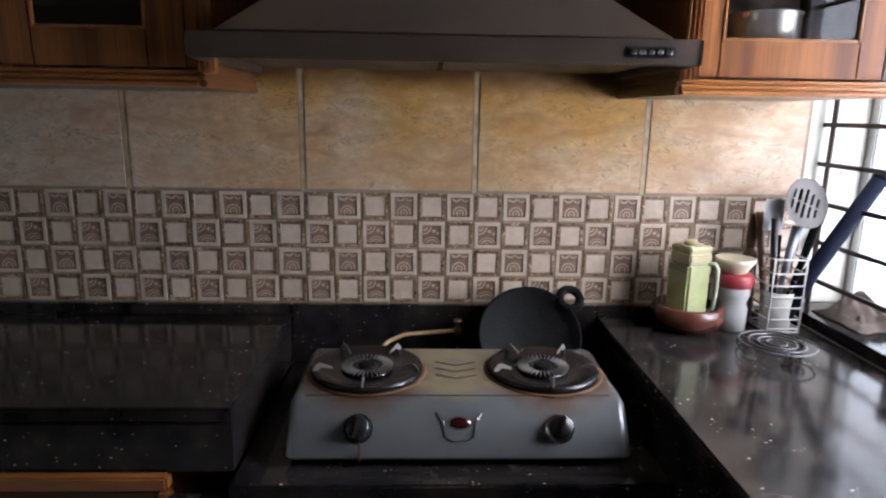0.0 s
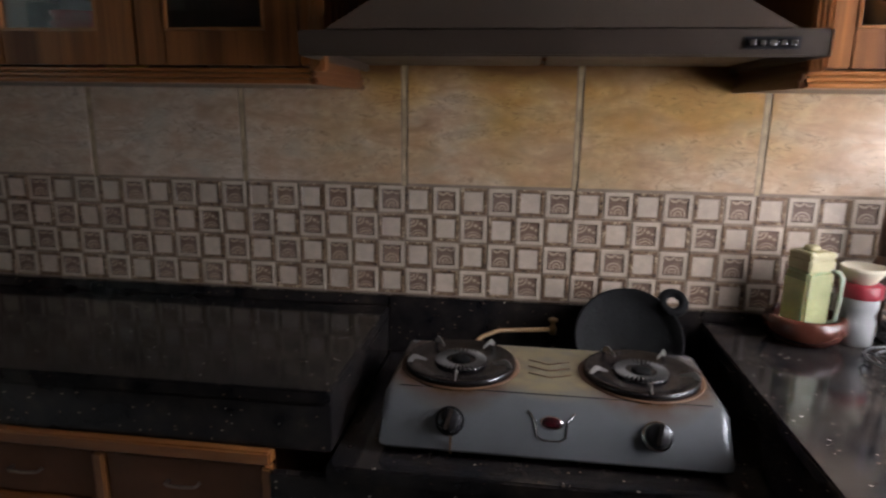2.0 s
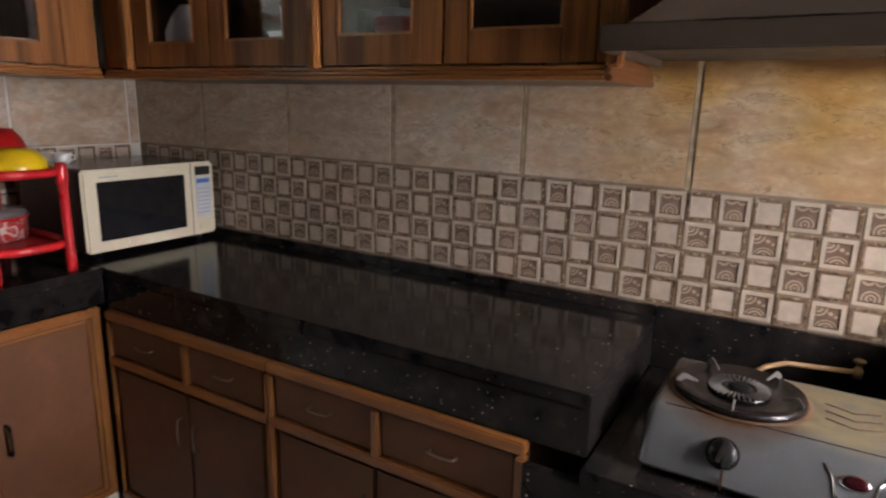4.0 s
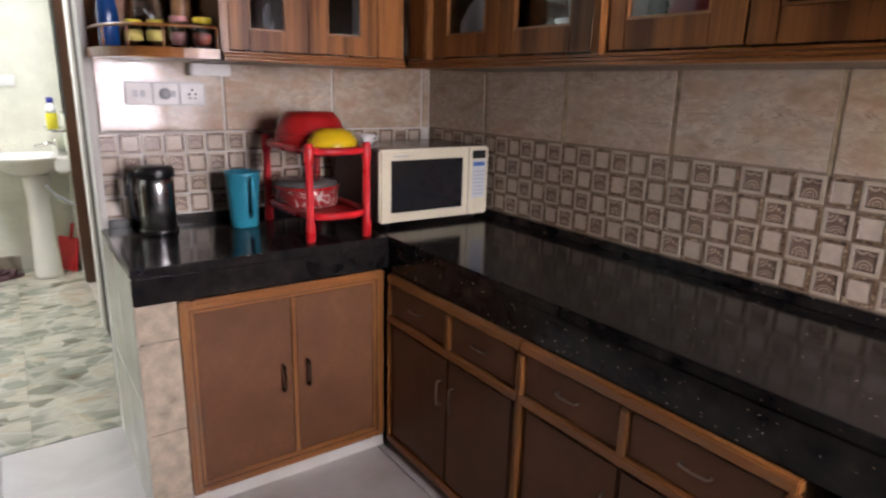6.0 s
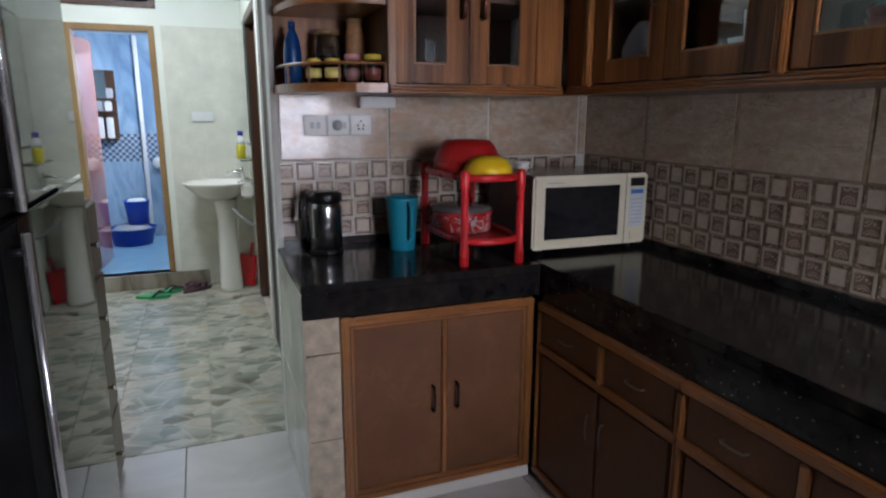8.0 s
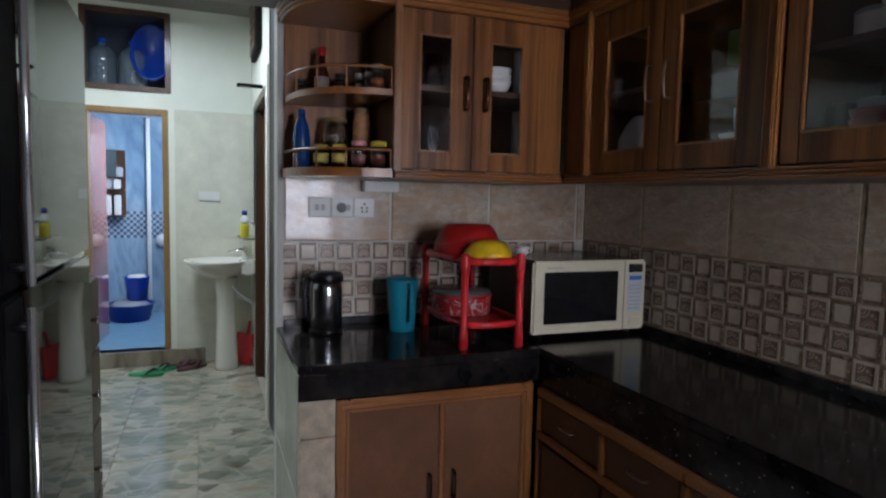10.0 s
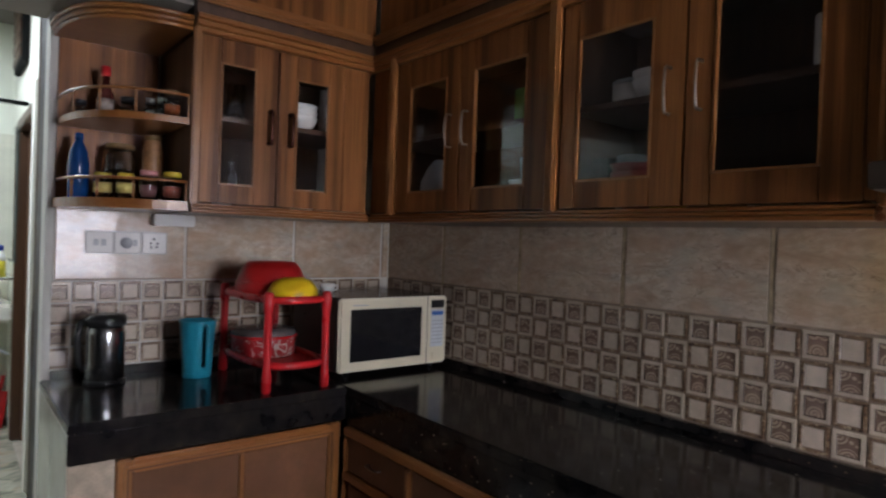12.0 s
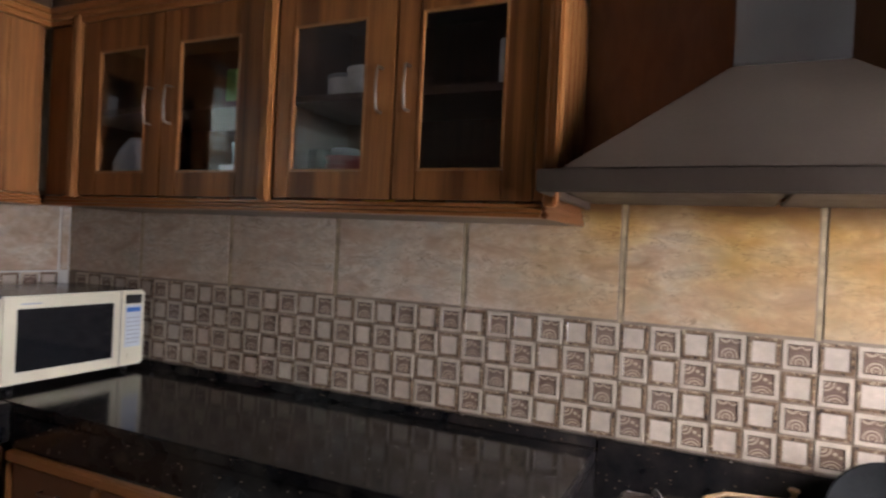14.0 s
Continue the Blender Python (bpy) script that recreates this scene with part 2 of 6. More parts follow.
def figured(name, arch):
    """Pressed ornament of a mosaic square: cream arches under a wave, or quarter rings, a drop and arcs."""
    m, t, p = nodes_of(name)
    tc = t.nodes.new("ShaderNodeTexCoord")
    wob = nd(t, "TexNoise", Scale=70.0, Detail=2.0)
    t.links.new(tc.outputs["Object"], wob.inputs["Vector"])
    flat = nd(t, "VectorMath", op="MULTIPLY")
    flat.inputs[1].default_value = (1, 0, 1)
    t.links.new(tc.outputs["Object"], flat.inputs[0])

    def rings(centre, period, reach, duty):
        """Cream lines round a centre, ending at a reach."""
        d = nd(t, "VectorMath", op="DISTANCE")
        d.inputs[1].default_value = centre
        t.links.new(flat.outputs[0], d.inputs[0])
        jig = nd(t, "Math", op="MULTIPLY_ADD")
        jig.inputs[1].default_value = 0.004
        t.links.new(wob.outputs[0], jig.inputs[0])
        t.links.new(d.outputs["Value"], jig.inputs[2])
        k = nd(t, "Math", op="MULTIPLY")
        k.inputs[1].default_value = 6.2832 / period
        t.links.new(jig.outputs[0], k.inputs[0])
        s = nd(t, "Math", op="SINE")
        t.links.new(k.outputs[0], s.inputs[0])
        h = nd(t, "MapRange")
        h.inputs["From Min"].default_value, h.inputs["From Max"].default_value = duty - 0.5, duty + 0.5
        t.links.new(s.outputs[0], h.inputs["Value"])
        e = nd(t, "MapRange")
        e.inputs["From Min"].default_value, e.inputs["From Max"].default_value = reach + 0.001, reach - 0.001
        t.links.new(d.outputs["Value"], e.inputs["Value"])
        o = nd(t, "Math", op="MULTIPLY")
        t.links.new(h.outputs[0], o.inputs[0])
        t.links.new(e.outputs[0], o.inputs[1])
        return o.outputs[0]

    if arch:
        sets = [rings((0, 0, -0.017), 0.0085, 0.0235, 0.1), rings((-0.010, 0, 0.026), 0.010, 0.0135, -0.1), rings((0.014, 0, 0.024), 0.009, 0.011, 0.1)]
    else:
        sets = [rings((-0.021, 0, 0.021), 0.0088, 0.020, 0.0), rings((0.0, 0, -0.030), 0.0080, 0.0245, 0.1), rings((0.006, 0, 0.010), 0.013, 0.0085, 0.0), rings((0.017, 0, 0.004), 0.012, 0.0055, 0.0)]
    f = sets[0]
    for other in sets[1:]:
        mx = nd(t, "Math", op="MAXIMUM")
        t.links.new(f, mx.inputs[0])
        t.links.new(other, mx.inputs[1])
        f = mx.outputs[0]
    info = t.nodes.new("ShaderNodeObjectInfo")
    c = ramp(t, f, [(0.0, (0.155, 0.090, 0.058)), (1.0, (0.48, 0.37, 0.265))])
    c2 = ramp(t, f, [(0.0, (0.145, 0.092, 0.066)), (1.0, (0.40, 0.315, 0.24))])
    edge = nd(t, "TexNoise", Scale=120.0, Detail=3.0)
    t.links.new(tc.outputs["Object"], edge.inputs["Vector"])
    wear = ramp(t, edge.outputs[0], [(0.45, (0, 0, 0)), (0.75, (0.4, 0.4, 0.4))])
    cm = mixc(t, info.outputs["Random"], c, c2)
    t.links.new(mixc(t, wear, cm, (0.24, 0.165, 0.115)), p.inputs["Base Color"])
    p.inputs["Roughness"].default_value = 0.28
    bump(t, p, f, 0.2, 0.002)
    return m


def mottled(name, tones, scale):
    """Glaze broken into dark, mid and pale flecks."""
    m, t, p = nodes_of(name)
    n = nd(t, "TexNoise", Scale=1.0, Detail=3.0, Roughness=0.65, Distortion=0.8)
    t.links.new(mapped(t, scale), n.inputs["Vector"])
    c = ramp(t, n.outputs[0], [(0.38, tones[0]), (0.46, tones[1]), (0.56, tones[1]), (0.66, tones[2])])
    t.links.new(c, p.inputs["Base Color"])
    p.inputs["Roughness"].default_value = 0.32
    bump(t, p, n.outputs[0], 0.3)
    return m


def marble_floor(name, cols, rough=0.12, scale=3.2, dist=1.6, veins=True, facets=0.0):
    m, t, p = nodes_of(name)
    info = t.nodes.new("ShaderNodeObjectInfo")
    geo = t.nodes.new("ShaderNodeNewGeometry")
    k = nd(t, "Math", op="MULTIPLY")
    k.inputs[1].default_value = 13.0
    t.links.new(info.outputs["Random"], k.inputs[0])
    off = nd(t, "VectorMath", op="ADD")
    t.links.new(geo.outputs["Position"], off.inputs[0])
    t.links.new(k.outputs[0], off.inputs[1])
    mp = nd(t, "Mapping", Scale=(scale * 1.7, scale, 1))
    t.links.new(off.outputs[0], mp.inputs["Vector"])
    n = nd(t, "TexNoise", Scale=1.0, Detail=6.0, Distortion=dist)
    t.links.new(mp.outputs[0], n.inputs["Vector"])
    v = nd(t, "TexVoronoi", Scale=1.4)
    v.feature = "DISTANCE_TO_EDGE"
    t.links.new(mp.outputs[0], v.inputs["Vector"])
    f = n.outputs[0]
    if facets:
        warp = nd(t, "VectorMath", op="MULTIPLY_ADD")
        warp.inputs[1].default_value = (0.9, 0.9, 0.0)
        t.links.new(n.outputs["Color"], warp.inputs[0])
        t.links.new(mp.outputs[0], warp.inputs[2])
        cell_ = nd(t, "TexVoronoi", Scale=2.6)
        t.links.new(warp.outputs[0], cell_.inputs["Vector"])
        sp = t.nodes.new("ShaderNodeSeparateColor")
        t.links.new(cell_.outputs["Color"], sp.inputs[0])
        tone = nd(t, "MapRange")
        tone.inputs["To Min"].default_value, tone.inputs["To Max"].default_value = 0.30, 0.72
        t.links.new(sp.outputs[0], tone.inputs["Value"])
        blend = nd(t, "Mix", Factor=facets)
        t.links.new(n.outputs[0], blend.inputs[2])
        t.links.new(tone.outputs[0], blend.inputs[3])
        f = blend.outputs[0]
    c = ramp(t, f, [(0.3, cols[0]), (0.45, cols[1]), (0.58, cols[2]), (0.72, cols[3])])
    e = ramp(t, v.outputs[0], [(0.0, (0.5, 0.5, 0.5)), (0.05, (0.0, 0.0, 0.0))])
    t.links.new(mixc(t, e, c, tuple(x * 1.2 for x in cols[2]) if facets else tuple(x * 0.5 for x in cols[0])) if veins else c, p.inputs["Base Color"])
    p.inputs["Roughness"].default_value = rough
    return m


def glass(name, tint=(1, 1, 1), rough=0.02, weight=1.0):
    m, t, p = nodes_of(name)
    p.inputs["Base Color"].default_value = (*tint, 1)
    p.inputs["Transmission Weight"].default_value, p.inputs["Roughness"].default_value = weight, rough
    p.inputs["IOR"].default_value = 1.45
    n = nd(t, "TexNoise", Scale=6.0, Detail=2.0)
    t.links.new(mapped(t, 1.0), n.inputs["Vector"])
    bump(t, p, n.outputs[0], 0.02)
    return m


def glow(name, col, strength):
    m, t, p = nodes_of(name)
    p.inputs["Base Color"].default_value = (*col, 1)
    p.inputs["Emission Color"].default_value = (*col, 1)
    p.inputs["Emission Strength"].default_value = strength
    return m


STRIPE = striped_wood("striped_laminate", [(0.102, 0.034, 0.009), (0.200, 0.073, 0.019), (0.272, 0.105, 0.029)])
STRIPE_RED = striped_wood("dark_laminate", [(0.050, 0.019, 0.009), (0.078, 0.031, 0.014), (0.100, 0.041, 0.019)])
TRIM = wood("varnished_trim", (0.27, 0.100, 0.027), (0.42, 0.185, 0.058), 0.3)
# Side mouldings in a darker red-brown than the other trim.
ENDWOOD = wood("red_brown_end_moulding", (0.105, 0.034, 0.010), (0.18, 0.062, 0.018), 0.35, (60, 6, 90))
TRIM_X = wood("varnished_rail", (0.27, 0.092, 0.021), (0.42, 0.170, 0.046), 0.3, (6, 60, 90))
TRIM_Y = wood("varnished_board", (0.27, 0.092, 0.021), (0.42, 0.170, 0.046), 0.3, (60, 6, 90))
BROWN = plain("brown_door_panel", (0.150, 0.062, 0.028), 0.5, 0, 0.32, 7, 45, 0.05)
BROWN.node_tree.nodes["Principled BSDF"].inputs["Specular IOR Level"].default_value = 0.3
DARKWOOD = wood("dark_frame_wood", (0.075, 0.034, 0.017), (0.13, 0.062, 0.031), 0.4)
TANWOOD = wood("tan_door_frame", (0.30, 0.17, 0.05), (0.42, 0.25, 0.09), 0.4)
TILE_PALE = plain("pale_stone_tile", (0.56, 0.465, 0.35), 0.3, 0, 0.42, 26, 160, 0.1)
GRANITE = granite()
TILE = stone_tile("beige_stone_tile")
TILE_GREASE = stone_tile("beige_stone_tile_by_stove", True)
ARCH = figured("arch_ornament", True)
SCROLL = figured("scroll_ornament", False)
MOS_CREAM = plain("mosaic_cream", (0.575, 0.475, 0.368), 0.13, var=0.22, scale=30, random_tint=0.25)
MOS_PALE = plain("mosaic_pale", (0.575, 0.475, 0.378), 0.13, var=0.2, scale=45, random_tint=0.3)
MOS_BROWN = plain("mosaic_brown", (0.20, 0.14, 0.10), 0.3, var=0.5, scale=90)
GROUT = plain("grout", (0.44, 0.38, 0.31), 0.8, var=0.3, scale=12)
GROUT_DARK = plain("dirty_grout", (0.27, 0.205, 0.15), 0.8, var=0.4, scale=14)
STEEL = plain("brushed_steel", (0.55, 0.54, 0.52), 0.3, 1.0, 0.12, 6, 300, 0.05)
HOODSTEEL = plain("greasy_hood_steel", (0.118, 0.088, 0.066), 0.46, 0.4, 0.25, 5, 160, 0.05)
CHROME = plain("chrome", (0.72, 0.72, 0.72), 0.12, 1.0, 0.05)
OLDCHROME = plain("worn_chrome", (0.30, 0.235, 0.19), 0.3, 1.0, 0.2)
IRON = plain("black_iron", (0.008, 0.008, 0.008), 0.72, 0.0, 0.5, 20, 150, 0.3)
ENAMEL = plain("grey_enamel", (0.124, 0.130, 0.132), 0.24, 0.3, 0.12, 10, 200, 0.03, 0.2)


def scorch(m, spots, col):
    """Burnt-on fat round the burners, blotchy at its rim."""
    t = m.node_tree
    p = t.nodes["Principled BSDF"]
    old = p.inputs["Base Color"].links[0].from_socket
    pos = t.nodes.new("ShaderNodeNewGeometry").outputs["Position"]
    n = nd(t, "TexNoise", Scale=22.0, Detail=5.0)
    t.links.new(pos, n.inputs["Vector"])
    for s in spots:
        d = nd(t, "VectorMath", op="DISTANCE")
        d.inputs[1].default_value = s
        t.links.new(pos, d.inputs[0])
        r = nd(t, "MapRange")
        r.inputs["From Min"].default_value, r.inputs["From Max"].default_value = 0.178, 0.128
        t.links.new(d.outputs["Value"], r.inputs["Value"])
        k = nd(t, "Math", op="MULTIPLY")
        t.links.new(r.outputs[0], k.inputs[0])
        q = nd(t, "MapRange")
        q.inputs["From Min"].default_value, q.inputs["From Max"].default_value = 0.3, 0.6
        q.inputs["To Min"].default_value = 0.45
        t.links.new(n.outputs[0], q.inputs["Value"])
        t.links.new(q.outputs[0], k.inputs[1])
        old = mixc(t, k.outputs[0], old, col)
    t.links.new(old, p.inputs["Base Color"])


scorch(ENAMEL, ((0.193, -0.33, 0.805), (0.587, -0.33, 0.805)), (0.085, 0.036, 0.010))
scorch(ENAMEL, ((0.39, -0.30, 0.80),), (0.23, 0.19, 0.11))
BURNER = plain("burner_enamel", (0.009, 0.007, 0.007), 0.24, 0.0, 0.4, 25)
BURNCAP = plain("burner_aluminium", (0.17, 0.163, 0.152), 0.5, 0.6, 0.35, 40)
GRIDDLE = plain("worn_iron", (0.007, 0.007, 0.007), 0.7, 0, 0.85, 26, 120, 0.4)
GRIDDLE.node_tree.nodes["Principled BSDF"].inputs["Specular IOR Level"].default_value = 0.12
NAVY = plain("dull_navy_plastic", (0.008, 0.011, 0.024), 0.8, 0, 0.2)
NAVY.node_tree.nodes["Principled BSDF"].inputs["Specular IOR Level"].default_value = 0.1
RUST = plain("rust_stain", (0.11, 0.052, 0.020), 0.6, 0.1, 0.5, 26)
BLACKP = plain("black_plastic", (0.012, 0.012, 0.013), 0.28, 0, 0.3)
RED = plain("red_plastic", (0.55, 0.018, 0.022), 0.28, 0, 0.15, 12, 120, 0.03)
DARKRED = plain("red_bowl_plastic", (0.38, 0.012, 0.012), 0.3, 0, 0.15)
YELLOW = plain("yellow_plastic", (0.80, 0.52, 0.01), 0.3, 0, 0.1)
TEAL = plain("teal_plastic", (0.018, 0.25, 0.35), 0.32, 0, 0.12)
CREAMP = plain("cream_plastic", (0.68, 0.62, 0.46), 0.4, 0, 0.08)
WHITEP = plain("white_plastic", (0.74, 0.73, 0.70), 0.35, 0, 0.06)
GREYP = plain("grey_plastic", (0.40, 0.41, 0.43), 0.4, 0, 0.1)
MWGLASS = plain("dark_door_glass", (0.012, 0.012, 0.014), 0.06, 0, 0.2)
FRIDGE = plain("black_mirror_glass", (0.006, 0.006, 0.008), 0.025, 0, 0.2, relief=0.0)
FRIDGE.node_tree.nodes["Principled BSDF"].inputs["IOR"].default_value = 1.34
CREAMWALL = plain("cream_paint", (0.74, 0.75, 0.66), 0.7, 0, 0.09, 3, 60, 0.15)
WHITEGROUT = plain("white_grout", (0.60, 0.57, 0.52), 0.7, var=0.15)
WHITEWALL = plain("white_plaster", (0.70, 0.68, 0.63), 0.75, 0, 0.10, 3, 60, 0.2)
HALLTILE = plain("pale_green_wall_tile", (0.67, 0.655, 0.55), 0.14, 0, 0.17, 7, 60, 0.03)
REVEAL = plain("window_reveal_paint", (0.62, 0.62, 0.54), 0.6, 0, 0.15, 8)
# Unseen south wall, coloured dark to cut the ambient bounce.
BACKWALL = plain("bounce_cut_back_wall", (0.12, 0.09, 0.07), 0.6, 0, 0.15)
# Ceilings out of view, far darker than likely, to hold back bounced light.
CEIL = plain("bounce_cut_ceiling", (0.18, 0.16, 0.14), 0.8, 0, 0.08)
FLOORK = marble_floor("grey_floor_tile", [(0.46, 0.43, 0.40), (0.53, 0.50, 0.47), (0.60, 0.57, 0.54), (0.55, 0.52, 0.50)], 0.2, 2.2, 0.6, False)
FLOORH = marble_floor("green_marble_floor_tile", [(0.13, 0.105, 0.065), (0.25, 0.26, 0.205), (0.46, 0.43, 0.34), (0.33, 0.255, 0.155)], 0.11, 3.4, 0.9, True, 0.55)
for m_ in (IRON,):
    m_.node_tree.nodes["Principled BSDF"].inputs["Specular IOR Level"].default_value = 0.10
STEPM = marble_floor("brown_marble_step", [(0.16, 0.12, 0.08), (0.28, 0.24, 0.18), (0.36, 0.32, 0.26), (0.22, 0.16, 0.10)], 0.2)
BATHTILE = marble_floor("blue_bath_tile", [(0.14, 0.22, 0.33), (0.22, 0.33, 0.45), (0.33, 0.44, 0.55), (0.17, 0.26, 0.38)], 0.12, 2.6, 2.2, False)
BATHFLOOR = plain("blue_bath_floor", (0.26, 0.46, 0.62), 0.12, 0, 0.1)
BLUE = plain("blue_plastic", (0.01, 0.06, 0.50), 0.3, 0, 0.15)
TUBBLUE = plain("wash_tub_blue", (0.008, 0.04, 0.30), 0.35, 0, 0.2)
DEEPBLUE = plain("deep_blue_plastic", (0.008, 0.055, 0.20), 0.25, 0, 0.15)
PINK = plain("salmon_door_laminate", (0.38, 0.135, 0.082), 0.10, 0, 0.12, coat=0.8)
PORCELAIN = plain("cream_porcelain", (0.76, 0.73, 0.65), 0.10, 0, 0.04, relief=0.0)
MIRROR = plain("mirror_silver", (0.85, 0.87, 0.86), 0.01, 1.0, 0.02, relief=0.0)
GLASS = glass("clear_glass")
CABGLASS = glass("cabinet_glass", (0.85, 0.85, 0.85))
CABGLASS.node_tree.nodes["Principled BSDF"].inputs["IOR"].default_value = 1.42
JUGGREEN = plain("clouded_green_plastic", (0.31, 0.33, 0.17), 0.2, 0, 0.25, 18)
JUGGREEN.node_tree.nodes["Principled BSDF"].inputs["Subsurface Weight"].default_value = 0.25
CLOUDED = plain("clouded_beige_plastic", (0.41, 0.37, 0.20), 0.25, 0, 0.2, 25)
LIME = plain("lime_plastic", (0.62, 0.62, 0.27), 0.3, 0, 0.25, 26)
LIME.node_tree.nodes["Principled BSDF"].inputs["Subsurface Weight"].default_value = 0.3
MILKY = glass("milky_jar_plastic", (0.50, 0.50, 0.49), 0.22, 0.45)
JARGLASS = glass("jar_glass", (0.9, 0.92, 0.9), 0.05)
WATERJUG = glass("clear_blue_water_jug", (0.42, 0.52, 0.62), 0.08, 0.8)
TERRA = plain("varnished_terracotta", (0.085, 0.026, 0.016), 0.22, 0, 0.25, 14, coat=0.4)
SPICE = plain("brown_spice", (0.16, 0.07, 0.025), 0.8, 0, 0.5, 80)
ORANGE = plain("orange_spice", (0.62, 0.13, 0.02), 0.6, 0, 0.3, 60)
PINKP = plain("pink_plastic", (0.55, 0.24, 0.24), 0.35)
CLOTH = plain("brown_cloth", (0.12, 0.09, 0.075), 0.95, 0, 0.4, 30, 400, 0.6)
GREEN = plain("green_rubber", (0.03, 0.28, 0.09), 0.5)
WINDOWWHITE = glow("bright_overcast_backdrop", (0.93, 0.97, 1.0), 8.0)

# ---- shapes ----


def box(a, b, bevel=0.0, bm=None, seg=2):
    """A block between two corners, with rounded edges; added to bm if given."""
    bm = bm or bmesh.new()
    made = bmesh.ops.create_cube(bm, size=1)["verts"]
    lo = [min(p, q) for p, q in zip(a, b)]
    hi = [max(p, q) for p, q in zip(a, b)]
    for v in made:
        v.co = [lo[i] + (v.co[i] + 0.5) * (hi[i] - lo[i]) for i in range(3)]
    if bevel:
        edges = list({e for v in made for e in v.link_edges})
        bmesh.ops.bevel(bm, geom=edges, offset=min(bevel, 0.45 * min(hi[i] - lo[i] for i in range(3))), segments=seg, affect="EDGES")
    return bm


def lathe(profile, at=(0, 0, 0), n=28, bm=None, axis="z"):
    """A turned body from (radius, height) pairs."""
    bm = bm or bmesh.new()
    rings = []
    for r, h in profile:
        ring = []
        for i in range(n):
            a = 2 * math.pi * i / n
            x, y = r * math.cos(a), r * math.sin(a)
            co = (x, y, h) if axis == "z" else ((x, -h, y) if axis == "y" else (h, x, y))
            ring.append(bm.verts.new((co[0] + at[0], co[1] + at[1], co[2] + at[2])))
        rings.append(ring)
    for p, q in zip(rings, rings[1:]):
        for i in range(n):
            f = bm.faces.new((p[i], p[(i + 1) % n], q[(i + 1) % n], q[i]))
            f.smooth = True
    for ring, (r, h) in ((rings[0], profile[0]), (rings[-1], profile[-1])):
        if r > 1e-4:
            bm.faces.new(ring)
    bmesh.ops.recalc_face_normals(bm, faces=bm.faces)
    return bm


def tube(points, r, n=8, bm=None, closed=False):
    """A rod along a line of points."""
    bm = bm or bmesh.new()
    pts = [Vector(p) for p in points]
    rings = []
    m = len(pts)
    s = None
    for i, p in enumerate(pts):
        d = (pts[(i + 1) % m] - pts[i - 1]) if closed else (pts[min(i + 1, m - 1)] - pts[max(i - 1, 0)])
        d.normalize()
        if s is None:
            s = d.cross(Vector((0, 0, 1)) if abs(d.z) < 0.9 else Vector((1, 0, 0)))
        else:
            s = s - d * s.dot(d)
        s.normalize()
        u = s.cross(d)
        rad = r[i] if hasattr(r, "__len__") else r
        rings.append([bm.verts.new(p + rad * (math.cos(a) * s + math.sin(a) * u)) for a in (2 * math.pi * k / n for k in range(n))])
    for i in range(m if closed else m - 1):
        p, q = rings[i], rings[(i + 1) % m]
        for k in range(n):
            f = bm.faces.new((p[k], p[(k + 1) % n], q[(k + 1) % n], q[k]))
            f.smooth = True
    if not closed:
        bm.faces.new(rings[0][::-1])
        bm.faces.new(rings[-1])
    bmesh.ops.recalc_face_normals(bm, faces=bm.faces)
    return bm


def prism(outline, z0, z1, bm=None, axis="z"):
    """An outline of (u, v) pairs pushed from z0 to z1."""
    bm = bm or bmesh.new()

    def co(u, v, w):
        return (u, v, w) if axis == "z" else ((u, w, v) if axis == "y" else (w, u, v))
    low = [bm.verts.new(co(u, v, z0)) for u, v in outline]
    top = [bm.verts.new(co(u, v, z1)) for u, v in outline]
    bm.faces.new(low)
    bm.faces.new(top[::-1])
    k = len(outline)
    for i in range(k):
        bm.faces.new((low[i], top[i], top[(i + 1) % k], low[(i + 1) % k]))
    bmesh.ops.recalc_face_normals(bm, faces=bm.faces)
    return bm


def mesh_of(name, bm, mat):
    me = bpy.data.meshes.new(name)
    bm.to_mesh(me)
    bm.free()
    for m in (mat if isinstance(mat, (list, tuple)) else [mat]):
        me.materials.append(m)
    return me


def thing(name, at, label, category, group="", turn=0.0):
    ob = new(name)
    ob.matrix_basis = pose(*at, 0, 0, turn)
    ob.empty_display_size = 0.05
    return tagged(ob, label, category, group)


def part(name, bm, mat, parent, label=""):
    """One mesh, in its thing's own coordinates."""
    ob = new(name, mesh_of(name, bm, mat))
    ob.parent = parent
    return tagged(ob, label)


def wpart(name, bm, mat, parent, label=""):
    """One mesh given in room coordinates under a thing that is not turned."""
    root = parent
    while root.parent:
        root = root.parent
    bm.transform(Matrix.Translation(-root.matrix_basis.translation))
    return part(name, bm, mat, parent, label)


def struct(name, bm, mat, label="", category="wall"):
    return tagged(new(name, mesh_of(name, bm, mat)), label or name.replace("_", " "), category, "", "structure")


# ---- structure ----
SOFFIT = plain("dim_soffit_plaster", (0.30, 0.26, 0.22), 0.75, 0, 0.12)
WEST, EAST, NORTH, SOUTH = -2.215, 1.334, 0.0, -2.75
CT = 0.835          # worktop height
MB, MT, PT = 0.865, 1.170, 1.490   # mosaic foot and head, head of the plain tiles

